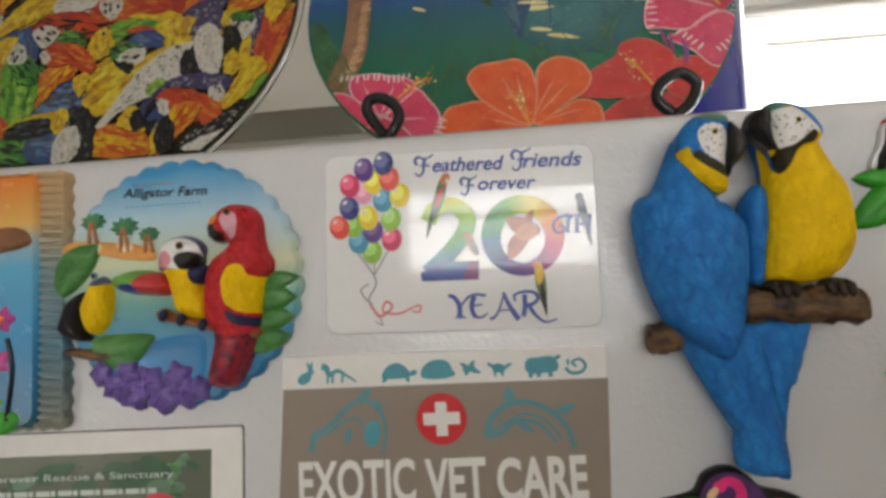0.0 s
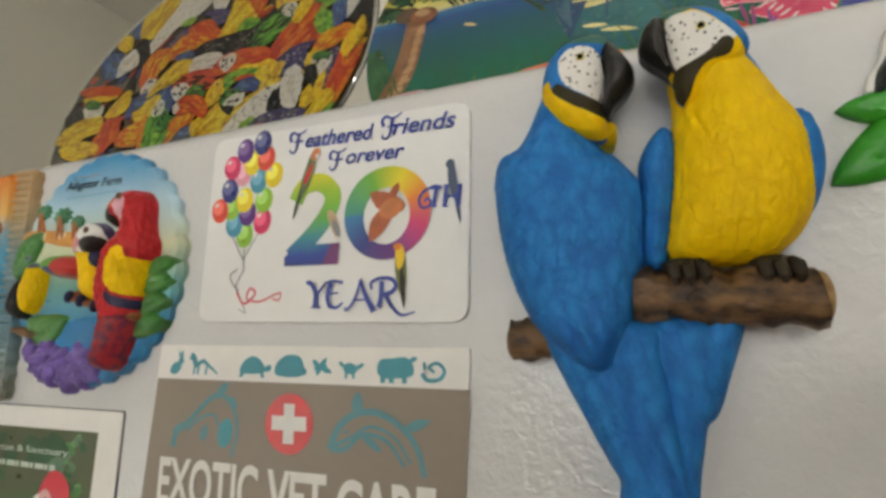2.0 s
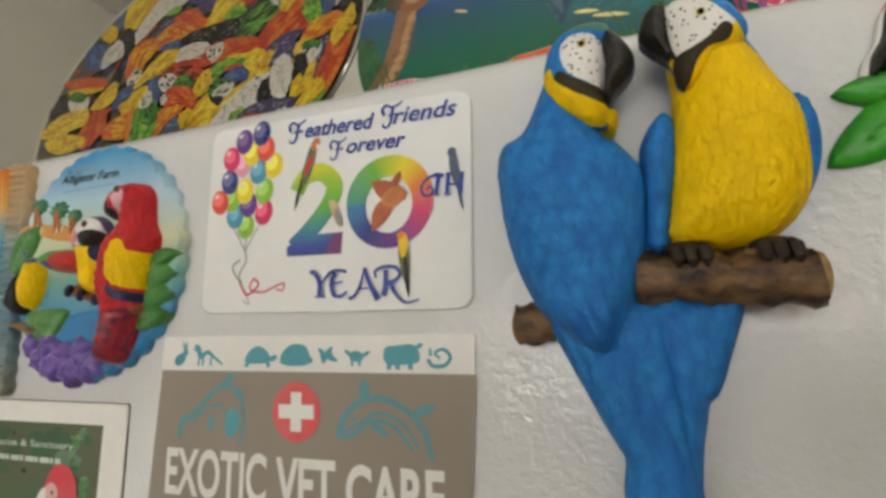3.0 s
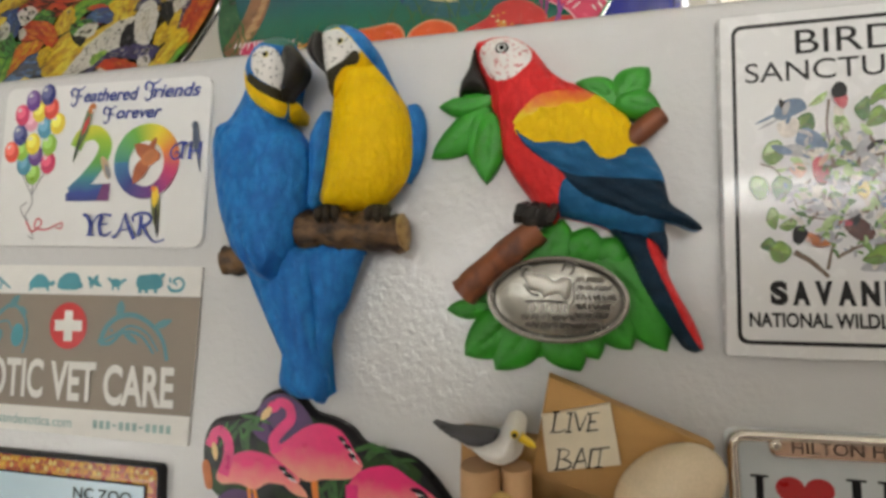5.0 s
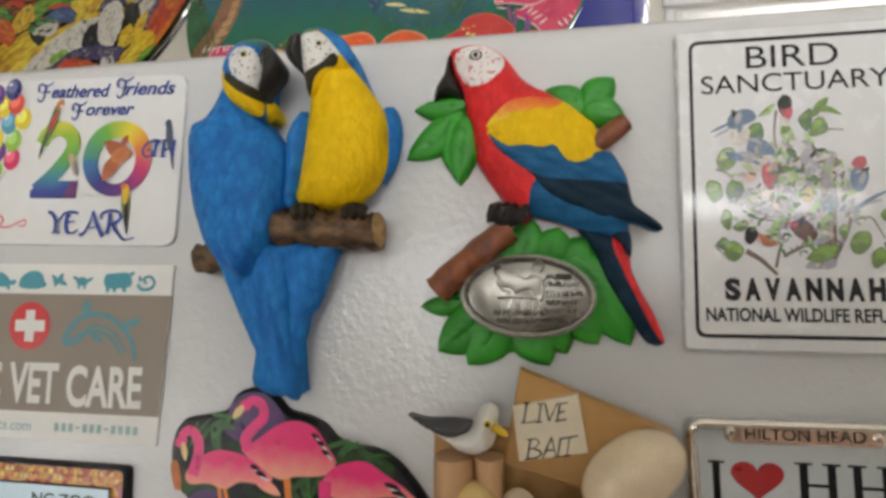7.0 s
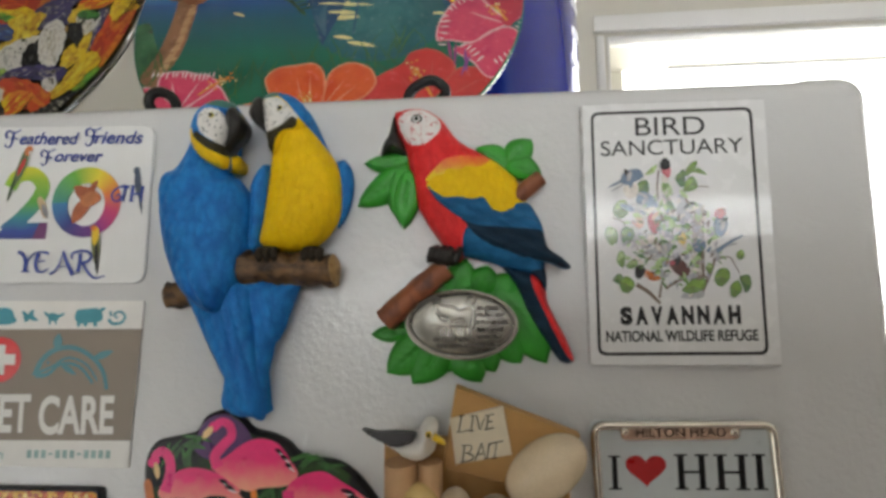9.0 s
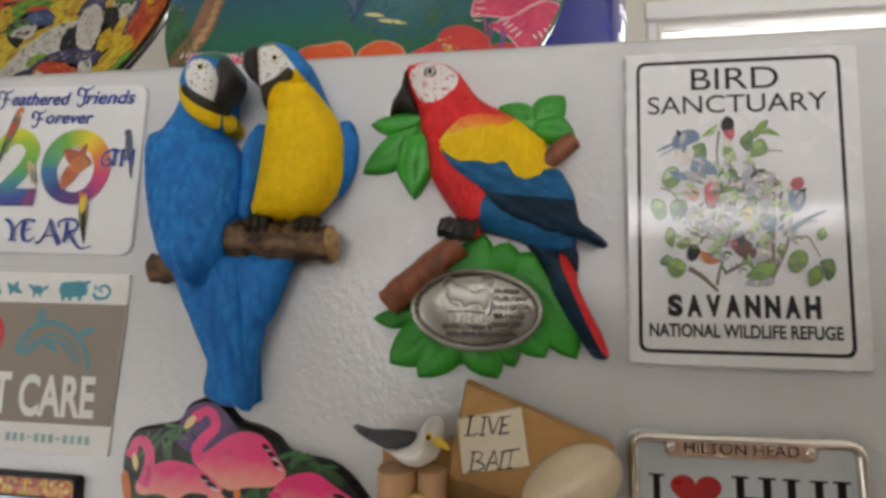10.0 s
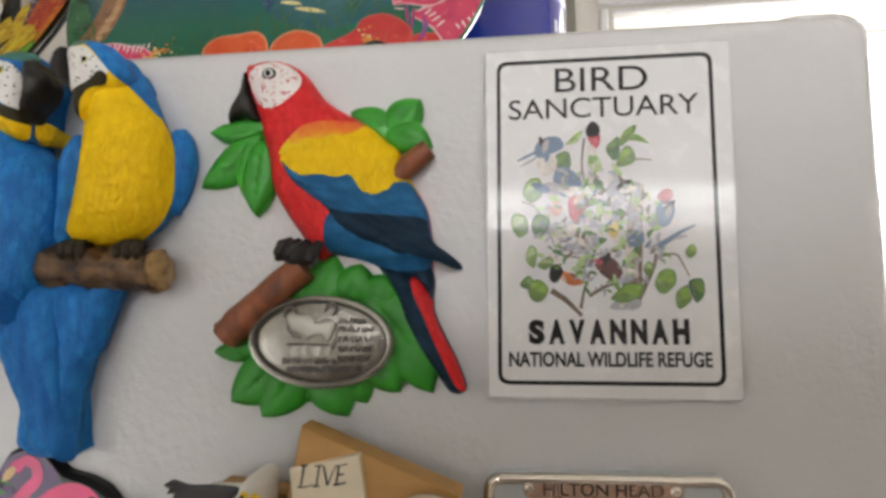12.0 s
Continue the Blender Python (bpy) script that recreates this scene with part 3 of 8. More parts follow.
# ---------------------------------------------------------------- flat magnets
def rquad(c, r=0.0, n=5):
    """A four-cornered outline with rounded corners."""
    if not r:
        return list(c)
    out = []
    for i in range(4):
        p, a, b = (np.array(c[(i + j) % 4], float) for j in (0, -1, 1))
        s, e = p + (a - p) / np.linalg.norm(a - p) * r, p + (b - p) / np.linalg.norm(b - p) * r
        out += [tuple((1 - t) ** 2 * s + 2 * t * (1 - t) * (p + (s + e - 2 * p) * 0.08) + t * t * e) for t in np.linspace(0, 1, n + 1)]
    return out


def ring(cl, outer, inner, m, h):
    n = len(outer)
    cl.put([(*p, h) for p in outer] + [(*p, h) for p in inner], [(i, (i + 1) % n, n + (i + 1) % n, n + i) for i in range(n)], m)


def laminate(t, rough=0.045):
    """A clear hard film over a printed thing: its inks under one glossy coat."""
    done = {}
    for ob in t.children:
        for k, m in enumerate(ob.data.materials):
            if m.name not in done:
                done[m.name] = m.copy()
                b = done[m.name].node_tree.nodes["Principled BSDF"]
                b.inputs["Coat Weight"].default_value, b.inputs["Coat Roughness"].default_value = 1.0, rough
            ob.data.materials[k] = done[m.name]
    return t


def anniversary_card():
    t = magnet("card_magnet", -0.0135, 1.6800, "glossy white rectangular magnet with balloons and a rainbow number", "magnet")
    body = Clay().slab(rquad([(-37.7, 26.2), (39.1, 24.2), (38.0, -26.8), (-39.2, -25.2)][::-1], 3.6), 0.0, 1.2, WHITE_G, 0.25)
    body.make("card", t)
    p = Clay()
    p.top = 1.22
    colors = {"p": (0.10, 0.02, 0.22), "n": (0.02, 0.03, 0.20), "r": (0.72, 0.06, 0.03), "y": (0.80, 0.62, 0.02), "c": (0.62, 0.02, 0.11), "k": (0.75, 0.32, 0.42), "t": (0.05, 0.28, 0.42), "g": (0.25, 0.50, 0.04)}
    spots = ((-21.5, 22.9, "n"), (-27.3, 21.4, "p"), (-20.0, 18.2, "r"), (-24.6, 17.6, "y"), (-31.6, 17.0, "c"), (-27.8, 14.8, "k"), (-17.2, 13.2, "y"), (-22.2, 12.2, "t"), (-32.0, 10.5, "n"), (-20.1, 6.6, "g"), (-26.6, 7.3, "y"), (-35.1, 5.1, "r"), (-31.1, 5.5, "g"), (-25.4, 3.5, "p"), (-20.2, 0.8, "c"), (-29.8, 0.7, "t"), (-26.0, -2.4, "g"))
    for u, v, c in spots[::-1]:
        col = colors[c]
        base = mat("balloon_" + c, col, 0.3, 0, 0.15, coat=0.3)
        lite = mat("balloon_light_" + c, tuple(min(1, x * 1.3 + 0.10) for x in col), 0.3, 0, 0.1, coat=0.3)
        tilt = (u + 25.5) * 1.5
        k = Clay()
        k.top = p.top
        k.flat(oval(u + 1, v, 2.9, 3.5, -tilt), base)
        k.flat(oval(u + 0.3, v + 0.9, 1.9, 2.1, -tilt), lite)
        k.flat(oval(u - 0.2, v + 1.7, 0.7, 0.5, 30), WHITE_G)
        p.top = k.top
        k.make("printed_balloon", t, smooth=False)
    for s in ((-29, -2.5), (-24.5, -6), (-20.4, -2.5)):
        p.flat(band([s, (-24.7, -9.2)], 0.35), GREY_I)
    p.flat(band([(-24.7, -9), (-24.3, -12), (-26.5, -16), (-24.4, -20), (-22.8, -23.2), (-25.2, -22)], 0.5, 0.25), GREY_I)
    p.flat(band([(-26.3, -11.5), (-28.6, -13), (-27.6, -15.5), (-25.4, -17.4)], 0.45), GREY_I)
    red = mat("pink_ribbon", (0.68, 0.12, 0.16), 0.35)
    p.flat(band([(-26.2, -17.5), (-23.5, -20.8), (-20, -18.4), (-21.6, -16.8), (-22.6, -19.4), (-18.5, -20.4), (-14.5, -19.0), (-12.0, -18.4), (-12.4, -20.2), (-14.5, -19.8)], 0.7, 0.4), red)
    # the number
    two = ramp_mat("rainbow_two", 2, ((0.0, (0.02, 0.02, 0.16)), (0.22, (0.02, 0.06, 0.34)), (0.4, (0.03, 0.25, 0.30)), (0.6, (0.10, 0.40, 0.05)), (0.85, (0.30, 0.52, 0.03)), (1.0, (0.62, 0.62, 0.03))), lo=-0.0125, hi=0.0125, warp=0.004)
    zero = ramp_mat("rainbow_zero", 3, ((0.0, (0.03, 0.20, 0.42)), (0.14, (0.02, 0.03, 0.22)), (0.30, (0.16, 0.02, 0.22)), (0.44, (0.62, 0.03, 0.16)), (0.56, (0.75, 0.20, 0.03)), (0.68, (0.80, 0.66, 0.03)), (0.82, (0.14, 0.42, 0.04)), (1.0, (0.04, 0.28, 0.22))))
    p.flat(band([(-8.6, 5.0), (-6.2, 8.6), (-1.0, 9.2), (2.6, 5.4), (1.0, 0.4), (-4.2, -5.4), (-9.4, -9.6)], 4.6, 5.0), two)
    p.flat([(-11.2, -11.7), (4.8, -12.1), (5.2, -6.8), (-6.4, -6.6), (-11.4, -9.3)], two)
    p.flat([(0.2, -12.0), (4.8, -12.1), (5.2, -6.8), (2.4, -6.8)], mat("plum_ink", (0.16, 0.03, 0.16), 0.35))
    p.make("printed_picture", t, "rainbow numeral and ribbon", smooth=False)
    z = Clay()
    z.top = 1.5
    outer, inner = oval(0, 0, 11.6, 11.4, n=48), oval(0, -0.8, 6.2, 6.9, n=48)
    ring(z, outer, inner, zero, 1.50)
    o = z.make("printed_numeral", t, "rainbow zero", smooth=False)
    o.location = (0.0178, 0, -0.0005)
    q = Clay()
    q.top = 1.54
    rust = mat("rust_ink", (0.42, 0.10, 0.03), 0.4, 0, 0.4)
    q.flat(blade((22.6, 0.2), (13.2, 4.8), 5.0, 0.6), rust)
    q.flat(blade((18.6, 2.0), (21.2, 6.6), 2.2), rust)
    q.flat(blade((19.4, 0.6), (13.4, -7.4), 4.6, -0.6), rust)
    q.flat(oval(19, 0.4, 3.2, 2.4, 20), mat("rust_light", (0.55, 0.17, 0.05), 0.4, 0, 0.3))
    q.flat(drop((-3.4, 17.6), (-8.2, 4.0), 3.6, 0.5), mat("moss_ink", (0.10, 0.15, 0.05), 0.4, 0, 0.6, scale=500))
    q.flat(blade((-7.0, 8), (-9.2, 0.0), 1.2), mat("moss_dark", (0.04, 0.07, 0.03), 0.4, 0, 0.4))
    q.flat(blade((-3.8, 14.6), (-6.4, 8.6), 1.4), RED_I)
    q.flat(oval(-3.0, 17.0, 1.3, 1.8, -25), mat("rust_light", (0.55, 0.17, 0.05), 0.4, 0, 0.3))
    q.flat(oval(-2.4, 16.4, 0.5, 0.6), WHITE_M)
    q.flat(drop((34.4, 9.6), (36.2, -1.0), 2.8, -0.4), mat("dusk_ink", (0.06, 0.09, 0.15), 0.4, 0, 0.5, scale=500))
    q.flat(blade((35.4, 2), (36.6, -5.0), 1.0), mat("dusk_ink", (0.06, 0.09, 0.15), 0.4, 0, 0.5, scale=500))
    q.flat(oval(34.2, 9.2, 1.1, 1.2), mat("dusk_ink", (0.06, 0.09, 0.15), 0.4, 0, 0.5, scale=500))
    q.flat(drop((21.4, -8.6), (22.4, -21.0), 3.6, 0), mat("olive_ink", (0.14, 0.16, 0.03), 0.4, 0, 0.6, scale=500))
    q.flat(blade((22.0, -14), (22.8, -23.6), 1.4), INK)
    q.flat(drop((21.4, -8.4), (21.4, -14.6), 3.0, 0.2), YEL_I)
    q.flat(oval(20.9, -9.0, 1.0, 0.9), ORANGE)
    q.flat(drop((1.8, 1.6), (4.4, -5.6), 3.0, 0.3), mat("buff_ink", (0.50, 0.36, 0.20), 0.4, 0, 0.4))
    q.flat(blade((3.2, -1.0), (5.2, -5.6), 1.8), GREY_I)
    q.make("printed_decoration", t, "small coloured feather shapes", smooth=False, kind="stuff")
    navy = mat("royal_blue_ink", (0.018, 0.045, 0.30), 0.35, 0, 0.1)
    for words, u, v, w, h in (("eathered", 3.8, 20.9, 20.4, 4.1), ("riends", 27.4, 20.4, 16.6, 4.2), ("orever", 14.3, 14.1, 16.4, 2.7)):
        lettering(t, words, u, v, w, h, navy, 1.52, 0.02, 0.26, -2.0)
    for u, v, h in ((-11.2, 18.6, 5.6), (16.4, 18.2, 5.8), (1.5, 12.2, 5.0)):
        at = lambda pts: [(u + x * h, v + y * h) for x, y in pts]
        sw = Clay()
        sw.top = 1.52
        sw.flat(band(at([(0.06, 0.52), (-0.02, 0.78), (0.16, 0.96), (0.42, 0.84), (0.72, 0.90), (0.92, 1.04)]), 0.16 * h, 0.07 * h), navy)
        sw.flat(band(at([(0.50, 0.88), (0.42, 0.55), (0.38, 0.22), (0.22, -0.02), (0.02, 0.02), (0.00, 0.18)]), 0.17 * h, 0.06 * h), navy)
        sw.flat(band(at([(0.20, 0.46), (0.46, 0.50), (0.74, 0.46)]), 0.06 * h, 0.12 * h), navy)
        sw.make("capital_letter", t, "ornate blue capital", smooth=False)
    sw = Clay()
    sw.top = 1.68
    sw.flat(band([(31.6, 3.7), (29.4, 4.1), (27.4, 3.2), (26.4, 1.4), (27.2, -0.3), (28.8, -0.3), (29.4, 0.9), (28.4, 1.7), (27.8, 0.9)], 0.75, 0.5), navy)
    sw.make("letter_flourish", t, smooth=False)
    def letter(strokes):
        """An ornate capital drawn in thick and thin pen strokes."""
        k = Clay()
        k.top = 1.70
        for pts, a, b in strokes:
            k.flat(band(pts, a, b), navy)
        k.make("capital_letter", t, "ornate blue capital", smooth=False)
    letter((([(-4, -16.1), (-2.4, -16.7), (-1.1, -19.1), (-1.1, -22.3)], 1, 1.5), ([(2, -16.4), (0.5, -17.9), (-1, -19.8)], 0.7, 0.5), ([(-2.4, -22.3), (0.5, -22.4)], 0.5, 0.5)))
    letter((([(3.3, -16.7), (2.5, -18.4), (2.4, -20.5), (3.1, -22.3)], 1.5, 1.2), ([(1.1, -16.9), (3.6, -16.2), (6.5, -16.7)], 0.6, 0.8), ([(2.7, -19.3), (5.4, -19.1)], 0.6, 0.4), ([(2.6, -22.2), (4.9, -22.6), (6.7, -21.5)], 0.9, 0.5)))
    letter((([(7.1, -23), (8.2, -23), (9.9, -20.8), (11.5, -16.2)], 0.9, 0.5), ([(11.3, -16.1), (12.8, -19.9), (15.1, -23.8)], 0.9, 1.6), ([(9.3, -21), (13.2, -21)], 0.5, 0.4)))
    letter((([(17.1, -16.9), (17, -20.4), (16.4, -23)], 1.3, 1.4), ([(14.5, -18.7), (14.3, -17.1), (16.8, -16.2), (19.7, -16.6), (20.7, -18.3), (19.2, -19.7), (17.1, -20)], 0.7, 1.1), ([(18, -19.9), (19.7, -22.7), (22.2, -24.8), (25.6, -24.2)], 1.2, 0.4)))
    letter((([(28.5, 3.8), (30.3, 4.4), (32.2, 3.8)], 0.6, 0.8), ([(30.9, 4.2), (30.5, 2), (30.1, -0.2)], 1.1, 0.9), ([(29.3, -0.3), (30.9, -0.4)], 0.4, 0.4)))
    letter((([(33.3, 4.2), (33, 1.7), (32.8, -0.6)], 1.1, 1), ([(36.6, 4.2), (36.3, 1.6), (36.1, -1)], 1.1, 1), ([(33, 1.6), (36.3, 1.6)], 0.6, 0.6), ([(32.2, -0.6), (33.7, -0.7)], 0.4, 0.4), ([(32.6, 4.3), (34, 4.2)], 0.4, 0.4)))
    return t


def vet_card():
    t = magnet("business_card_magnet", -0.0200, 1.6260, "taupe and white business card magnet with a red cross", "magnet")
    quad = [(-45.8, 23.0), (44.7, 21.9), (42.3, -28.4), (-48.6, -27.4)]
    Clay().slab(rquad(quad[::-1], 0.6), 0.0, 0.7, WHITE_M, 0.15).make("card", t)
    p = Clay()
    p.top = 0.72
    p.flat([(-45.9, 14.0), (44.6, 13.2), (42.7, -20.2), (-48.2, -20.3)], TAUPE)
    # a row of plain teal silhouettes along the top
    T = lambda o: p.flat(o, TEAL_I)
    T(oval(-39.6, 16.8, 2.2, 1.5, 30, 14))
    T(oval(-37.8, 18.6, 1.1, 0.9, 20, 10))
    T(blade((-38.0, 19.0), (-38.8, 21.6), 0.8))
    T(blade((-37.6, 19.0), (-37.4, 21.6), 0.8))
    T(band([(-34.6, 20.0), (-33.2, 19.4), (-32.4, 17.6), (-30.0, 18.6), (-27.6, 17.2), (-24.8, 15.4)], 2.0, 0.5))
    for x in (-32.8, -31.4, -28.6):
        T(band([(x, 17.4), (x - 0.3, 15.2)], 0.7))
    T(loop([(-17.4, 16.0), (-16.4, 18.6), (-13.4, 20.0), (-10.6, 18.6), (-9.4, 16.2), (-13, 15.6)]))
    T(oval(-8.6, 17.0, 1.2, 0.8, 20, 10))
    T(blade((-16, 16), (-17.6, 14.8), 1.2))
    T(blade((-10.6, 16), (-9.8, 14.6), 1.2))
    T(loop([(-6.2, 15.6), (-6.0, 18.2), (-3.2, 20.2), (0.6, 20.0), (2.2, 17.6), (1.6, 15.4), (-2, 15.0)]))
    T(oval(2.0, 16.4, 1.1, 0.9, 0, 10))
    for x, y in ((5.4, 18.6), (8.0, 18.9), (6.2, 16.2), (9.0, 16.6)):
        T(blade((6.8, 17.4), (x + 0.6 * (x - 6.8), y + 0.5 * (y - 17.4)), 1.3))
    T(oval(7.0, 17.4, 1.9, 0.8, 10, 12))
    T(oval(15.2, 17.2, 2.0, 1.3, -8, 12))
    T(blade((16.6, 17.2), (19.0, 18.4), 1.0))
    T(blade((13.6, 17.6), (12.0, 18.8), 1.0))
    for x in (14.0, 16.0):
        T(band([(x, 16.8), (x + 0.2, 15.0)], 0.7))
    T(loop([(22.4, 16.6), (23.0, 19.2), (26.0, 19.6), (29.6, 19.8), (31.4, 18.0), (31.0, 15.8), (27.0, 15.2), (24.0, 15.2)]))
    for x in (23.8, 26.0, 29.2):
        T(band([(x, 16.2), (x, 14.2)], 1.2))
    T(blade((30.4, 19.0), (32.4, 19.8), 1.2))
    T(band([(33.4, 16.4), (34.8, 15.0), (37.6, 15.2), (38.8, 17.0), (37.2, 18.6), (35.2, 17.8), (36.4, 16.6)], 1.0, 0.6))
    T(band([(34.2, 17.2), (34.0, 18.8)], 0.7))
    p.flat(oval(-1.4, 4.2, 7.0, 7.0, n=36), RED_I)
    p.flat([(-2.9, -0.4), (0.2, -0.4), (0.1, 8.8), (-3.0, 8.8)], WHITE_M)
    p.flat([(-6.4, 2.6), (3.7, 2.6), (3.6, 5.9), (-6.5, 5.9)], WHITE_M)
    FAINT = mat("faint_teal_ink", (0.10, 0.27, 0.31), 0.42, 0, 0.12)
    # curved teal line drawings either side of the cross
    p.flat(band([(-38.3, -3.4), (-37.2, 0.4), (-33.0, 3.4), (-28.0, 8.0), (-24.2, 10.2), (-21.0, 9.6)], 1.7, 1.1), FAINT)
    p.flat(band([(-21.0, 9.6), (-18.0, 6.0), (-17.0, 1.0), (-18.4, -4.6)], 1.2, 0.7), FAINT)
    p.flat(band([(-34.0, 1.0), (-29.0, 4.4), (-25.0, 5.2), (-23.0, 2.6)], 0.8, 0.6), FAINT)
    p.flat(blade((-38.6, 0.4), (-33.2, 3.0), 2.0), FAINT)
    p.flat(blade((-24.5, 9.4), (-20.8, 13.4), 2.6), FAINT)
    p.flat(oval(-20.8, 1.0, 2.4, 3.6, -10, 16), TEAL_I)
    p.flat(blade((-27.4, 2.6), (-28.2, -1.6), 2.2), FAINT)
    p.flat(blade((-20.4, 9.6), (-17.4, 7.4), 2.0), FAINT)
    p.flat(band([(10.4, -0.8), (12.6, 4.0), (17.0, 7.2), (23.0, 7.6), (29.0, 4.6), (32.6, 0.4), (34.2, -5.0)], 1.8, 1.2), FAINT)
    p.flat(band([(11.4, 0.0), (16.0, 2.0), (21.0, 4.6), (27.0, 2.6), (31.0, -2.4)], 0.9, 0.6), FAINT)
    p.flat(oval(14.6, 3.2, 0.6, 0.5, 0, 8), FAINT)
    p.flat(band([(10.6, -0.8), (14.6, -0.4), (19.0, 2.8), (25.0, 1.8), (29.6, -3.2)], 1.3, 0.8), FAINT)
    p.flat(blade((17.2, 7.2), (17.6, 12.2), 3.0), FAINT)
    p.flat(blade((29.4, 4.4), (35.6, 6.6), 2.2), FAINT)
    p.flat(blade((19.0, 2.6), (24.0, -0.6), 1.8), FAINT)
    p.make("printed_design", t, "taupe panel with red cross and teal outlines", smooth=False)
    lettering(t, "EXOTIC", -25.8, -11.8, 32.6, 11.8, WHITE_M, 1.0, 0.025, turn=-0.2)
    lettering(t, "VET", 1.6, -12.2, 16.7, 11.6, WHITE_M, 1.0, 0.03, turn=0.3)
    lettering(t, "CARE", 24.9, -12.6, 24.2, 11.7, WHITE_M, 1.0, 0.03, turn=0.3)
    w = Clay()
    w.top = 0.75
    pale = mat("pale_teal_ink", (0.30, 0.45, 0.43), 0.5, 0, 0.2)
    lettering(t, "www.birdsandexotics.com", -20.6, -24.2, 45.0, 3.0, pale, 0.78, 0.012, turn=-0.3)
    for k in range(12):
        x = 9.6 + k * 2.3
        tall = 0.4 if k in (3, 7) else 2.1
        w.flat([(x, -25.4 + (0.9 if tall < 1 else 0)), (x + 1.5, -25.4 + (0.9 if tall < 1 else 0)), (x + 1.5, -25.2 + tall + (0.9 if tall < 1 else 0)), (x, -25.2 + tall + (0.9 if tall < 1 else 0))], pale)
    w.make("small_print", t, "pale teal line of small print", smooth=False, kind="stuff")
    return t


def sanctuary_sign():
    t = magnet("sign_magnet", 0.1866, 1.6660, "glossy white sign-shaped magnet with black border and leafy picture", "magnet")
    Clay().slab(rquad([(-26.0, 38.9), (27.2, 38.6), (26.0, -38.9), (-26.6, -38.6)][::-1], 0.8), 0.0, 2.6, SIGN_W, 0.35).make("plate", t)
    p = Clay()
    o = rquad([(-23.4, 36.2), (23.3, 36.0), (22.6, -35.9), (-24.4, -35.8)], 2.2)
    i = rquad([(-22.6, 35.3), (22.4, 35.1), (21.7, -35.0), (-23.5, -34.9)], 1.6)
    ring(p, o, i, INK, 2.64)
    p.make("printed_border", t, "thin black border line", smooth=False)
    lettering(t, "BIRD", -0.5, 31.1, 20.0, 5.5, INK, 2.66, 0.002, turn=-0.8)
    lettering(t, "SANCTUARY", -0.4, 24.7, 40.9, 4.6, INK, 2.66, 0.004, turn=-0.4)
    for k, ch in enumerate("SAVANNAH"):
        lettering(t, ch, -15.9 + k * 4.28, -24.6, 3.4, 5.3, INK, 2.66, 0.066, name="letter")
    lettering(t, "NATIONAL WILDLIFE REFUGE", -0.9, -30.4, 42.0, 3.2, INK, 2.66, 0.03)
    q = Clay()
    q.top, q.step = 2.64, 0.0015
    ink = lambda n, c, v=0.35: mat(n, c, 0.26, 0, v, scale=600)
    twig, pale = ink("branch_ink", (0.17, 0.12, 0.085)), ink("pale_leaf_ink", (0.42, 0.56, 0.26))
    mid, fresh, deep = ink("mid_leaf_ink", (0.15, 0.27, 0.06)), ink("fresh_leaf_ink", (0.23, 0.39, 0.06)), ink("deep_leaf_ink", (0.07, 0.17, 0.045))
    bark = speckle_mat("trunk_ink", (0.50, 0.45, 0.40), (0.26, 0.22, 0.19), 700, 0.5, 0.35, 0.1, stretch=(1, 1, 0.3))
    slate, crimson, rust = ink("slate_ink", (0.13, 0.20, 0.31)), ink("crimson_ink", (0.50, 0.075, 0.10)), ink("russet_ink", (0.52, 0.15, 0.03))
    chest, cream, soft = ink("chestnut_ink", (0.11, 0.035, 0.025)), ink("cream_ink", (0.70, 0.66, 0.60)), ink("soft_grey_ink", (0.42, 0.42, 0.45))
    peach, straw = ink("peach_ink", (0.68, 0.42, 0.33)), ink("straw_ink", (0.72, 0.55, 0.14))
    rnd = random.Random(4)

    def patch(pts, m, *more):
        """A painted shape with softer dabs of other tones over it."""
        q.flat(loop(pts, 4), m)
        c = np.mean(pts, 0)
        w = np.ptp(pts, 0).max()
        for k, tone in enumerate(more):
            a = c + w * np.array((rnd.uniform(-0.25, 0.1), rnd.uniform(-0.2, 0.25)))
            d = rnd.uniform(0, math.pi)
            q.flat(blade(a, a + 0.55 * w * np.array((math.cos(d), math.sin(d))), 0.22 * w, 0.1), tone)

    def leaf(pts, m, light):
        """A broad leaf, its lit half and its midrib."""
        q.flat(loop(pts, 4), m)
        p = np.array(pts)
        c = p.mean(0)
        q.flat(loop([tuple(c + (x - c) * 0.82) for x in p[: len(p) // 2 + 1]] + [tuple(c)], 4), light)
        q.flat(band([tuple(p[0]), tuple(c), tuple(p[len(p) // 2 + 1])], 0.18, 0.1), twig)

    # trunk, stump and forked boughs
    q.flat(band([(2.7, -19.5), (4.6, -14.1), (5.4, -6.8), (5.4, 0.5), (6.7, 7.2)], 4.0, 2.4), bark)
    q.flat(band([(6.2, -17), (6.4, -8), (7, 0), (7.6, 6)], 0.9, 0.4), twig)
    patch([(-0.3, -19.7), (2.2, -17.2), (5.9, -17.2), (5.6, -19.7)], soft, twig, cream)
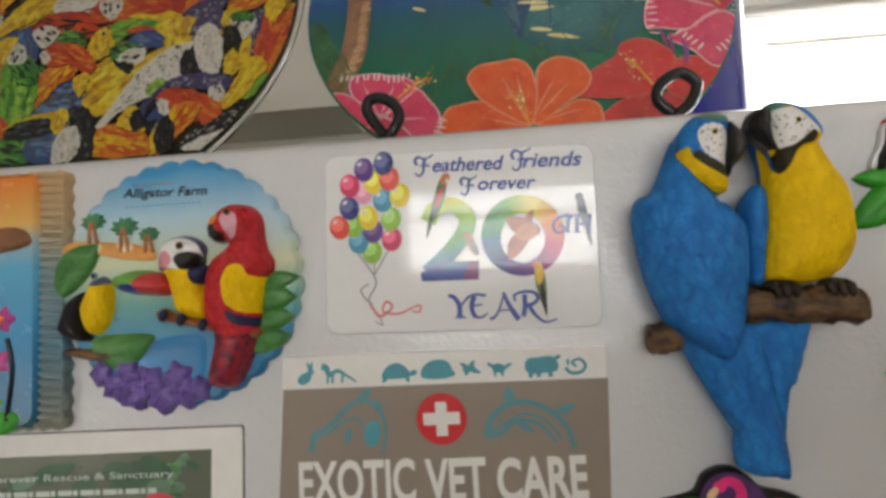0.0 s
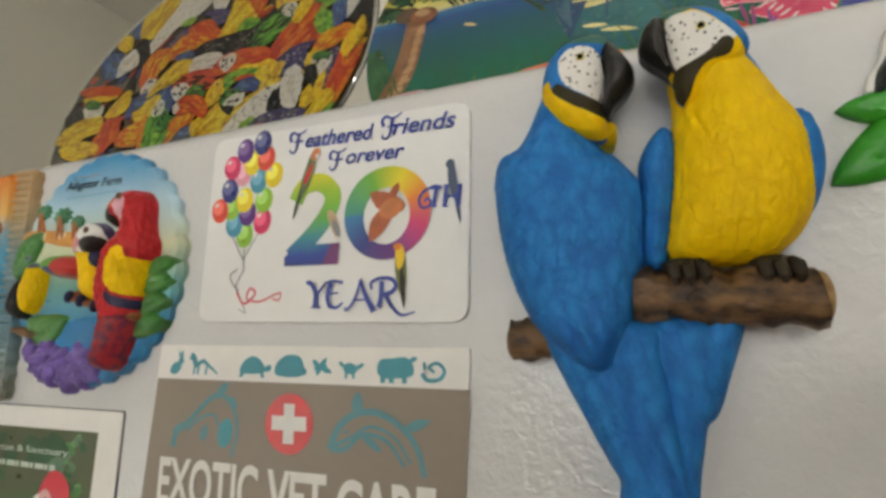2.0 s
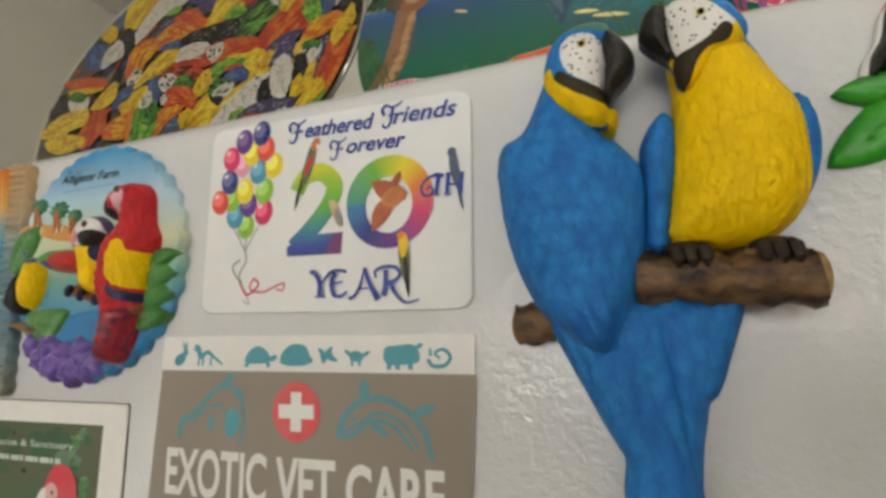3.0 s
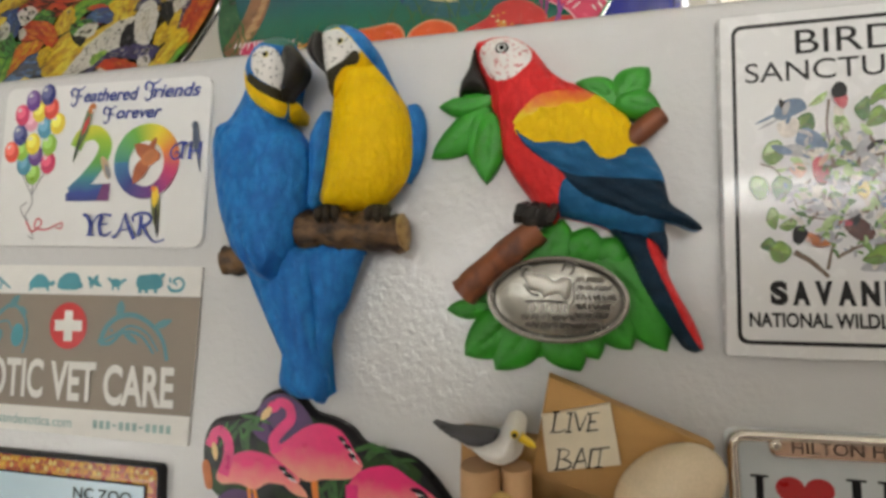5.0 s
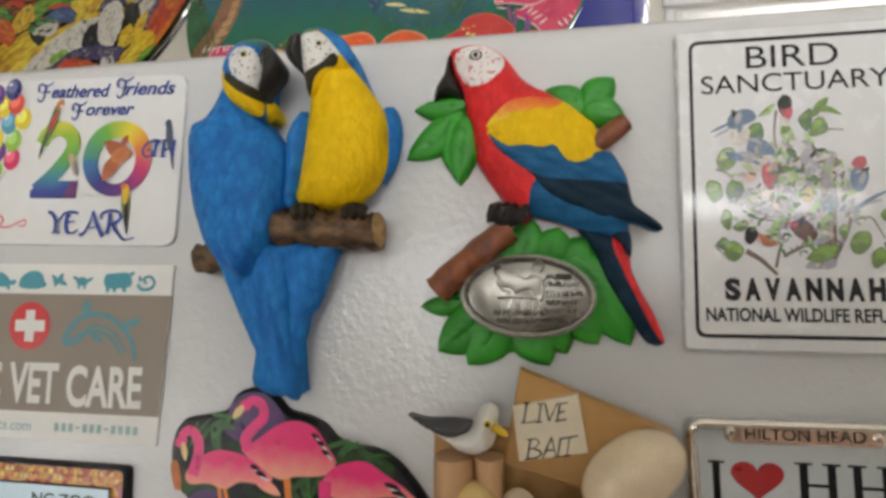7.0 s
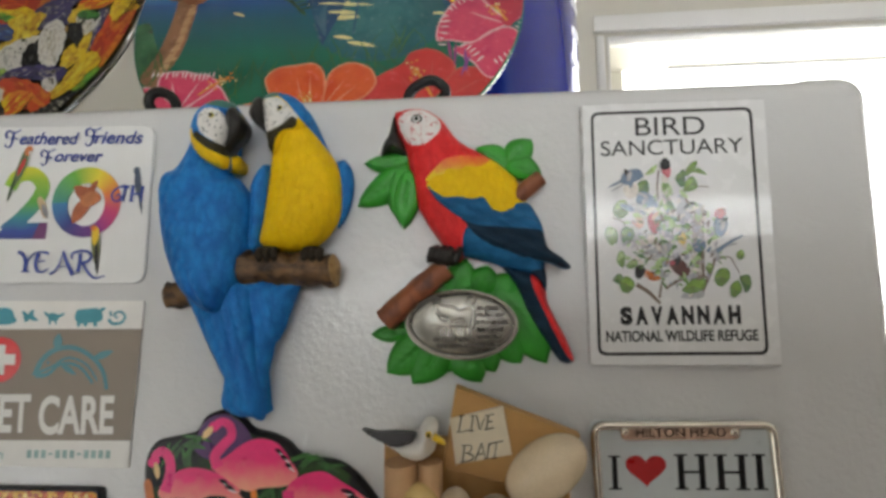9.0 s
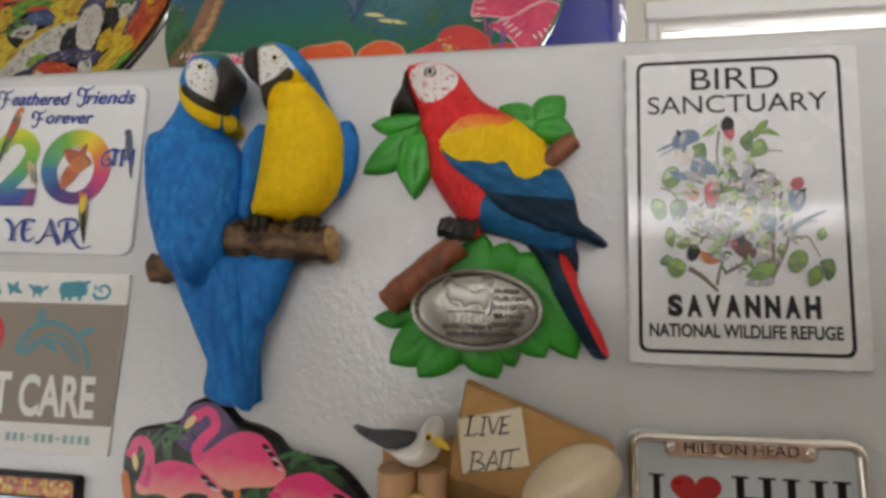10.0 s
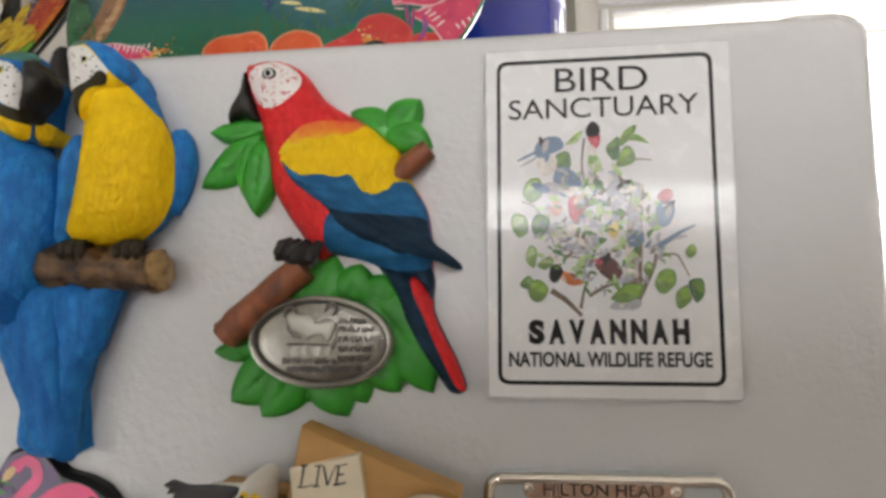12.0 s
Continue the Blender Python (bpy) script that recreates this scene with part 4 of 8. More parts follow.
    for pts, w in (
        ([(-12.6, -15.7), (-9.7, -17.6), (-7.9, -19.4), (-6.2, -21.2)], 1.3),
        ([(-6.4, -19.6), (-5.4, -15.2), (-4.1, -11.5)], 0.7),
        ([(-4.6, -17), (-2.2, -15.6), (-0.1, -14.6), (3.5, -14.1), (5.8, -13.5), (8.1, -14.1)], 0.8),
        ([(5.7, -17.7), (7.6, -14.1), (9.2, -10.5), (9.8, -8.1)], 1.1),
        ([(9.6, -9), (13.6, -8.2), (15.2, -10.6), (16.3, -13)], 0.5),
        ([(-4.5, 17.8), (-5.2, 12.1), (-4.7, 7)], 0.55),
        ([(-18.5, 4), (-15.4, 2.4), (-12.4, -3.5), (-11, -8)], 0.35),
        ([(3, 11.4), (6.4, 12.6), (9.6, 12.4)], 0.45),
        ([(-10, -8), (-5, -8.6), (2, -6.4)], 0.4),
    ):
        q.flat(band(pts, w, w * 0.6), twig)
    for k in range(150):
        r, w = rnd.uniform(0, 1) ** 0.6, rnd.uniform(0, 2 * math.pi)
        u, v = -1.5 + 13.5 * r * math.cos(w), -2.5 + 13.0 * r * math.sin(w)
        d, n = rnd.uniform(0, 2 * math.pi), rnd.uniform(1.6, 3.6)
        q.flat(blade((u, v), (u + n * math.cos(d), v + n * math.sin(d)), n * rnd.uniform(0.3, 0.6), 0.3), rnd.choice((pale, pale, pale, mid, soft, soft, cream, deep)))
    # broad leaves
    leaf([(-11.9, 11.1), (-10.6, 14.2), (-8.1, 14.8), (-7.6, 11.6), (-9.5, 10)], deep, mid)
    leaf([(0, 15.1), (1.7, 17.2), (2.9, 17.5), (2.8, 13.7), (1.5, 12.5)], deep, mid)
    leaf([(2.9, 16.9), (4.5, 19.3), (6.6, 20.2), (5.9, 18), (3.4, 15.6)], mid, fresh)
    leaf([(2.1, 11.2), (3.4, 14.9), (5.2, 15.5), (6.3, 12.9), (5.1, 11.5)], mid, fresh)
    leaf([(4.4, 17), (6.5, 18.2), (9.2, 16), (6.6, 16.6)], fresh, mid)
    leaf([(-4, 12), (-3.4, 14.6), (-1.6, 13.4), (-1, 10.6), (-2.8, 10)], pale, mid)
    leaf([(-8.6, 16.4), (-6.6, 18.6), (-4.8, 19.4), (-6, 17)], pale, fresh)
    leaf([(-18.2, 5.6), (-16.9, 8.7), (-14.4, 8.9), (-13.9, 5.4), (-16.4, 3.6)], mid, pale)
    leaf([(-20.9, -1.3), (-20.2, 1.2), (-17.7, 0.5), (-17.2, -2.7), (-19.3, -4.1)], mid, pale)
    leaf([(-16.5, -1.4), (-15.2, 1.1), (-12.6, 0), (-13.1, -2.7), (-15.4, -4.2)], deep, mid)
    leaf([(-17.9, -8.9), (-16.9, -5.8), (-15.4, -7.1), (-16.1, -10.8)], mid, pale)
    leaf([(-15.5, -10.1), (-13, -8.3), (-11.9, -9.6), (-13.7, -11.2)], mid, pale)
    leaf([(-19.3, -14.4), (-17.4, -12.4), (-16, -14.2), (-17.5, -15.4)], deep, mid)
    leaf([(-17.5, -15), (-15.6, -13.2), (-13.5, -14.5), (-13.3, -16.3), (-15.1, -18.1), (-16.9, -17.5)], mid, fresh)
    leaf([(0, -17.3), (3.4, -14.3), (6.6, -14.3), (6.1, -17.1), (2.7, -18.5), (0.8, -18.1)], mid, fresh)
    leaf([(9.1, -14.1), (10.6, -11.6), (13, -11.6), (13.5, -14.2), (11.5, -16.5), (9.8, -16.3)], mid, fresh)
    leaf([(13.4, -16.4), (15.6, -15), (16.5, -17.8), (14.2, -19.8), (13.3, -19)], mid, fresh)
    leaf([(16, -14), (18.7, -13.5), (19.1, -16.6), (17.4, -18.6), (16.7, -16.6)], deep, mid)
    leaf([(15.6, -7.6), (17.2, -6.1), (17.9, -8), (16.4, -9.2)], mid, fresh)
    leaf([(6.8, -11.4), (8, -9.6), (9, -11), (8, -13)], mid, pale)
    # perched feathered forms
    patch([(-10.7, 11), (-8.8, 11.4), (-6.4, 9.6), (-5.3, 7.1), (-7.8, 5.7), (-11.4, 7.9)], slate, soft, slate)
    patch([(-14.9, 7.2), (-11.4, 8), (-7, 5.8), (-6.4, 4.4), (-10, 5), (-14, 5.8)], soft, cream, slate)
    patch([(-14.7, 13.1), (-11.8, 13.9), (-10.6, 12.9), (-11.3, 10.2), (-13.5, 9.5), (-14.9, 11.2)], cream, slate)
    patch([(-15.5, 14.4), (-14.9, 16.9), (-12.3, 18.3), (-9.9, 18), (-9.1, 15.8), (-11.8, 14.4), (-13.9, 13.5)], slate, INK, soft)
    q.flat(blade((-14.6, 15.2), (-19.5, 12.9), 0.7), slate)
    q.flat(blade((-14.6, 13.9), (-18.9, 11.6), 0.6), soft)
    patch([(-3.6, 16.1), (-1.9, 15.3), (-2.5, 13.7), (-3.9, 14.4)], cream)
    patch([(-3.7, 18.1), (-1.5, 18.6), (-1.1, 17), (-1.9, 15.3), (-3.2, 16.3)], crimson)
    patch([(-4.1, 19.7), (-2.8, 21.4), (-1.3, 20.4), (-1.4, 18.3), (-3.7, 17.9)], INK)
    patch([(-8.4, 4), (-6.6, 4.8), (-5.3, 1.4), (-6, -1), (-8, 0)], crimson, peach, soft)
    patch([(-13, 2.6), (-11.2, 3.8), (-9.6, 2.4), (-11, 0.4)], peach, cream)
    patch([(-11, -2), (-7, -1), (-7.4, -4), (-10.6, -4.6)], cream, soft)
    patch([(0.1, 6.9), (2, 8.7), (3.7, 8), (4.2, 4.9), (2.9, 2.4), (1.1, 1.3), (0, 4.4)], soft, INK, cream, soft)
    patch([(0.2, -1.2), (1.6, -0.9), (2.1, -3.1), (0.9, -4.5), (-0.3, -3)], straw, straw)
    patch([(3.6, -3.2), (6.6, -3), (7.2, -5.6), (4.4, -6.6)], slate, soft)
    patch([(10.4, 2.6), (12.4, 3.6), (13.9, 1.5), (12.8, -1.7), (11, -2.3), (10, -0.2)], slate, INK, soft)
    patch([(10.5, 4.1), (11.5, 5.7), (13.3, 5.7), (13.5, 3.8), (11.8, 2.9)], crimson)
    q.flat(band([(8.4, -7.5), (12.6, -5.1), (16.1, -4.4)], 1.7, 0.5), soft)
    q.flat(band([(10.2, -6.6), (14.4, -3.8), (17.9, -2.1)], 1.2, 0.4), slate)
    patch([(-8.4, -6.6), (-5.7, -4.6), (-2.5, -3.8), (-2.5, -5.7), (-5.2, -7.8), (-7.8, -8)], soft, chest, cream)
    patch([(-3.1, -9.5), (-0.5, -8.3), (2, -10.4), (2.5, -12.8), (0, -13.6), (-2.5, -11.6)], chest, crimson, INK)
    patch([(-10.1, -11.5), (-7.7, -12.5), (-5.8, -14.2), (-8.2, -14.7), (-9.8, -13.5)], rust, peach)
    patch([(-12.7, -10.8), (-11.3, -10), (-9.9, -11.5), (-11.2, -13.8), (-12.8, -13.5)], INK)
    for k in range(150):
        g, f = rnd.uniform(0, 2 * math.pi), rnd.random() ** 0.6
        u, v, d = -1 + 13.5 * f * math.cos(g), -3 + 13.5 * f * math.sin(g), rnd.uniform(0, 2 * math.pi)
        ln = rnd.uniform(0.8, 2.4)
        q.flat(blade((u, v), (u + ln * math.cos(d), v + ln * math.sin(d)), ln * 0.36, 0.2), rnd.choice((deep, twig, twig, slate, soft, cream, soft, mid, pale)))
    q.make("printed_picture", t, "green leafy branches with small coloured shapes", smooth=False, kind="stuff")
    return t


laminate(anniversary_card())
vet_card()
laminate(sanctuary_sign(), 0.07)


# ---------------------------------------------------------------- moulded magnets
def plumage(amp, w, sp):
    """Rows of overlapping feathers, each standing highest at its tip."""
    def form(u, v, s):
        j = np.floor(v / sp)
        cell = u / w + 0.5 * (j % 2)
        cell = 2 * (cell - np.round(cell))
        x = v / sp + 0.4 * cell ** 2
        return amp * np.clip(3 * s, 0, 1) * (0.5 - (x - np.floor(x)) + 0.25 * np.sin(0.31 * u) * np.sin(0.23 * v))
    return form


def barbs(amp, lean, pitch):
    """Long feathers lying side by side."""
    def form(u, v, s):
        x = (u + lean * v) / pitch
        return amp * np.clip(2.5 * s, 0, 1) * (np.abs(np.sin(x * math.pi)) - 0.6 + 0.2 * np.sin(4 * u + 1.1 * v))
    return form


def bird_pair():
    c = Clay()
    # tail of the yellow-breasted figure, below the perch
    tail = [(-1, -7.9), (0.4, -6.6), (10.2, -6.2), (15.2, -7.2), (15.8, -8.8), (14.4, -13), (12.8, -17.5), (11.4, -21.5), (10.2, -23.9), (8.8, -25.4), (8, -29), (7, -34), (6.4, -40), (6.6, -44.5), (5.4, -47), (4, -44.6), (3, -35.9), (2, -27.1), (0.5, -18)]
    c.relief(tail, BLUE_F, 4.2, 5.0, 5.0, under=2.2, form=barbs(0.5, 0.34, 3.6), pitch=0.9)
    wing = [(0.6, 20.5), (1.6, 24), (3.4, 26.9), (5.3, 28.4), (7.2, 27), (7.6, 22), (7.2, 17), (6.2, 12), (5.4, 7.2), (4.4, 2.5), (1.7, 1.5), (0.4, 5), (0.7, 12)]
    c.relief(wing, BLUE_F, 4.6, 4.5, 6.4, under=1.5, form=plumage(0.35, 3.0, 3.0), pitch=0.8)
    wing = [(25.5, 28.5), (27, 29.9), (28.6, 29.8), (30.2, 27.6), (31.2, 23.3), (31, 18.5), (29.8, 14), (28, 10.5), (26, 9), (25.6, 14), (25.6, 20), (25.4, 25)]
    c.relief(wing, BLUE_F, 3.4, 3.2, 2.6, under=0.8, form=plumage(0.2, 3.0, 3.2), pitch=0.8)
    body = [(9, 45.5), (14, 46.8), (17.2, 45.4), (19.6, 42), (21.6, 38), (23.4, 34), (25.2, 30.5), (26.9, 27.5), (28, 23.5), (28.3, 18.7), (28.2, 13.5), (27.3, 10), (25.8, 7.2), (23.8, 4.9), (21.3, 3), (18.5, 2), (11.9, 1.6), (6, 2.4), (4.1, 4.6), (4.6, 8.3), (5.3, 12.5), (5.9, 17), (6.3, 21.2), (6.7, 25), (7.1, 29), (7.2, 32.5), (7, 38)]
    nape = [(8.2, 51), (14, 50), (19, 47), (23, 41), (26, 35), (29, 30), (30.5, 26), (28.3, 26.2), (26.2, 29.4), (24, 32.3), (21.6, 35.4), (18.6, 38.8), (16.4, 41.6), (13.5, 44.9), (11.4, 46.4), (9.5, 47.2)]
    zones = (
        (nape, BLUE_F),
    )
    belly = plumage(0.32, 2.8, 2.8)
    c.relief(body, YEL_F, 8.6, 10.5, 6.0, zones, under=2.2, side=BLUE_F, form=lambda u, v, s: belly(u, v, s) * (v < 30), pitch=0.8)
    head = [(6, 46.6), (8.2, 48.4), (11.5, 48.4), (15, 47.2), (18, 44.6), (20, 41.2), (20.2, 39), (18.4, 36.6), (14.8, 34.6), (12, 31.4), (9.6, 29.8), (8, 31.5), (7.6, 34), (6.8, 37), (6.2, 41), (5.6, 44.5)]
    zones = (
        (nape, BLUE_F),
        ([(5, 48), (8.2, 49.4), (10.5, 49.2), (11.6, 46.6), (9.1, 45.6), (6.8, 45.4), (5.6, 46.8)], GREEN_F),
        ([(7, 44.9), (9.1, 45.6), (12.2, 45.5), (14.4, 43.6), (16.2, 41.7), (17.8, 39.6), (16.6, 38.6), (14.7, 37.8), (12.5, 36.4), (9.6, 35), (8.2, 35.6), (7.3, 38.9), (6.9, 41.8)], WHITE_F),
        ([(6.8, 46.6), (4.8, 47), (3, 45.3), (2.2, 42), (3.9, 39.1), (6.3, 37), (8.2, 35.3), (7.5, 38), (7.1, 41.5)], BEAK),
        ([(15.9, 39.6), (17.4, 38.8), (16.6, 37), (13.4, 36), (11.4, 33.8), (10, 30.6), (8.6, 30), (7.4, 32.4), (7.6, 34.4), (8.2, 35.6), (11, 36.2), (14, 38)], STRIPE),
    )
    c.relief(head, YEL_F, 4.8, 5.2, 11.2, zones, under=1.5, side=BLUE_F, pitch=0.7, form=lambda u, v, s: 0.12 * s * np.sin(2.3 * u) * np.sin(2.1 * v))
    c.relief([(6.8, 46.6), (4.8, 46.8), (3.3, 45.2), (2.5, 43), (2.3, 41.3), (3.9, 39.1), (6.2, 37), (8, 35.2), (8.7, 35.8), (7.4, 38), (7.3, 41), (7.5, 44)], BEAK, 4.2, 3.0, 12.0, pitch=0.7, foot=8.5, form=lambda u, v, s: 0.3 * s * np.sin(1.9 * u + v) * np.sin(1.7 * v))
    # tail of the blue-backed figure
    tail = [(-19.6, -6), (-19.8, -8.9), (-17.2, -13.6), (-15.4, -17.2), (-13.6, -20.8), (-11.9, -24), (-9.4, -29), (-7.2, -33), (-6.2, -34.6), (-6, -36), (-6.6, -40.7), (-6, -43.7), (-4.1, -45), (-1.5, -46.2), (1, -46.4), (3, -46.5), (5, -47.4), (6.2, -46.3), (6.6, -42.3), (6, -35.5), (5.2, -28.6), (4.4, -21.6), (3.1, -14.5), (1.2, -7.3)]
    c.relief(tail, BLUE_F, 5.2, 5.0, 5.4, under=2.2, zones=(([(-8.5, -17), (-3.5, -16.4), (-0.5, -23.4), (3, -32), (6.8, -42), (5.4, -46.8), (2.5, -40), (-1.5, -30.4), (-5, -23.5)], BLUE_D),), form=barbs(0.55, 0.3, 3.4), pitch=0.9)
    body = [(-16.2, 39.3), (-18.3, 34.5), (-20.4, 30.2), (-22.3, 27.7), (-25, 26.7), (-26.6, 24.4), (-27.3, 20.4), (-27, 16.3), (-26.4, 10.2), (-24.9, 3.3), (-23.3, -1.5), (-21.1, -6.1), (-18.1, -10.3), (-14.7, -13.7), (-10.6, -16.4), (-7.2, -17.2), (-5.1, -15.3), (-3.3, -11.2), (-1.4, -5.9), (0, -0.1), (1, 5), (1.5, 11), (1.5, 15.4), (1, 18.3), (-0.6, 20.8), (-3, 23.9), (-5.3, 25.5), (-8, 33), (-11, 39), (-14.5, 41.5)]
    zones = (
        ([(-19.5, -7.0), (-14.0, -6.5), (-9.0, -10.0), (-5.0, -9.0), (-4.0, -15.0), (-7.4, -18.0), (-12.0, -16.8), (-16.0, -13.6)], BLUE_D),
    )
    back = plumage(0.5, 3.6, 3.4)

    def mould(u, v, s):
        low = np.clip((-2 - v) / 8, 0, 1)
        long = 0.5 * np.clip(2.5 * s, 0, 1) * np.sin((u + 0.45 * v) * 1.7)
        nape = np.exp(-(((v - 27.5 + 0.25 * u) / 2.6) ** 2))
        return back(u, v, s) * (1 - low) * (v < 30) + long * low - 1.3 * s * nape + 2.6 * low * np.clip(4 * s, 0, 1)
    c.relief(body, BLUE_F, 9.8, 11.0, 6.0, zones, under=2.2, form=mould, pitch=0.8)
    c.relief([(-13.5, 30.5), (-9, 27), (-5, 26), (-3, 26.8), (-2.5, 28.8), (-2.9, 30.8), (-5, 31.6), (-9, 32)], YEL_F, 4.4, 3.6, 6.5, under=1.0, pitch=0.8)
    head = [(-2.6, 45.4), (-5, 46.8), (-9, 46.8), (-12.6, 45), (-14.8, 42), (-15.8, 38.5), (-15.6, 34.5), (-14, 30.8), (-11, 28), (-7.3, 26.3), (-4.6, 26), (-3.9, 28.5), (-4.2, 31.5), (-4, 35), (-3.2, 39), (-2.4, 43)]
    zones = (
        ([(-10.7, 45.3), (-8.4, 47.4), (-4.4, 47.6), (-1.8, 46), (-2, 43.8), (-4.6, 43.3), (-7.4, 43.8)], GREEN_F),
        ([(-14, 37.6), (-16.4, 36.4), (-16, 33), (-12.7, 29), (-7.8, 25.6), (-3, 25), (-3.1, 29.3), (-4.7, 31.2), (-7.3, 31.1), (-10.4, 32.6), (-13.2, 35.3)], YEL_F),
        ([(-11.2, 41.9), (-9.2, 43.2), (-6, 42.6), (-4.2, 40.6), (-3.6, 36.2), (-3.9, 32.1), (-7.1, 33.3), (-10.4, 35.5), (-11.6, 38), (-11.8, 40.5)], WHITE_F),
        ([(-12.2, 36.4), (-13.3, 35.1), (-9.7, 31.8), (-5.9, 29.7), (-3.9, 29.4), (-3.6, 31), (-4.5, 32.2), (-7.8, 33.5), (-10.9, 35.6)], STRIPE),
        ([(-4.2, 41), (-2.6, 44.4), (-0.6, 42), (0.9, 40.2), (1.6, 38.1), (1, 35.7), (-0.9, 33.6), (-2.6, 32), (-3.6, 30), (-4.6, 30.6), (-4.3, 33), (-3.8, 36.6)], BEAK),
    )
    c.relief(head, BLUE_F, 5.0, 5.2, 11.2, zones, under=1.5, pitch=0.7, form=lambda u, v, s: 0.12 * s * np.sin(2.3 * u) * np.sin(2.1 * v))
    c.relief([(-4.4, 41), (-3.9, 43.6), (-2.4, 44.2), (-0.6, 42), (0.7, 40.2), (1.3, 38.1), (0.7, 35.7), (-0.9, 33.6), (-2.6, 32), (-3.6, 30), (-4.6, 30.4), (-4.7, 32.2), (-4.3, 34.6), (-4, 37.8)], BEAK, 4.2, 3.0, 12.0, pitch=0.7, foot=8.5, form=lambda u, v, s: 0.3 * s * np.sin(1.9 * u + v) * np.sin(1.7 * v))
    eye, rim = mat("eye_black", (0.01, 0.01, 0.01), 0.15), mat("eye_yellow", (0.6, 0.5, 0.1), 0.4)
    for u, v, h in ((-7.7, 40.8, 15.9), (12.6, 42.2, 15.7)):
        c.ball((u, v, h), (0.95, 0.95, 0.6), rim, 6)
        c.ball((u, v, h + 0.4), (0.6, 0.6, 0.45), eye, 6)
    t = c.make("bird_pair_magnet", at=(0.0600, DOOR, 1.6600))
    tagged(t, "painted resin magnet of two blue and yellow feathered figures", "magnet", "magnets on the fridge door")
    b = Clay()
    r = random.Random(2)
    pts = [np.array((-1.6 + 28.4 * k / 22, -2.9 - 1.3 * k / 22 + r.uniform(-0.25, 0.25), 6.4 + 1.2 * (k / 22) ** 2)) for k in range(23)]
    b.tube(pts, [4.7 + r.uniform(-0.3, 0.3) + 0.35 * math.sin(k * 0.9) for k in range(23)], BARK, 24, CUT, knobs=0.45)
    b.ball((26.6, -4.2, 7.7), (1.7, 4.3, 4.2), CUT, 10)
    for u, v in ((9.0, -3.6), (17.0, -5.4)):
        b.ball((u, v, 10.6), (2.2, 1.5, 0.9), BARK, 8, 15)
    b.make("branch", t, "brown bark-textured perch with pale cut end")
    b = Clay()
    pts = [np.array((-24.6 + 9.6 * k / 9, -10.9 + 0.9 * k / 9 + r.uniform(-0.3, 0.3), 4.8)) for k in range(10)]
    b.tube(pts, [3.9 + r.uniform(-0.4, 0.35) for _ in pts], BARK, 18, knobs=0.4)
    b.ball((-24.4, -10.9, 4.8), (1.5, 3.5, 3.4), BARK, 9)
    b.make("branch", t, "brown bark-textured perch stub")
    for u, v in ((7.6, 1.0), (21.0, 0.6)):
        b = Clay()
        b.ball((u - 0.6, v + 0.9, 8.6), (3.6, 1.5, 2.2), CLAW, 8)
        for k in range(3):
            x = u + (k - 1) * 2.3
            b.tube([(x * 0.8 + u * 0.2, v + 0.9, 9.4), (x, v + 0.1, 11.2), (x + 0.3, v - 1.5, 11.7), (x + 0.3, v - 2.7, 11.0)], [1.0, 1.15, 0.95, 0.4], CLAW, 9, knobs=0.15)
        b.make("claw", t, "dark grey gripping claw")
    return t


def leaf(parent, a, b, width, base=0.6, height=1.8, bend=0.0, m=None):
    a2, b2 = np.array(a, float), np.array(b, float)
    d = (b2 - a2) / np.linalg.norm(b2 - a2)
    length = np.linalg.norm(b2 - a2)

    def vein(u, v, s):
        x, y = (u - a2[0]) * d[0] + (v - a2[1]) * d[1], -(u - a2[0]) * d[1] + (v - a2[1]) * d[0]
        y = y - bend * np.sin(np.pi * np.clip(x / length, 0, 1))
        return -0.55 * np.exp(-((y / 0.55) ** 2)) * s + 0.16 * s * np.sin((x - np.abs(y)) * 2.3)
    c = Clay()
    c.relief(blade(a, b, width, bend, 11), m or LEAF, height, width * 0.42, base, form=vein, pitch=0.8, smooth=False)
    return c.make("leaf", parent)


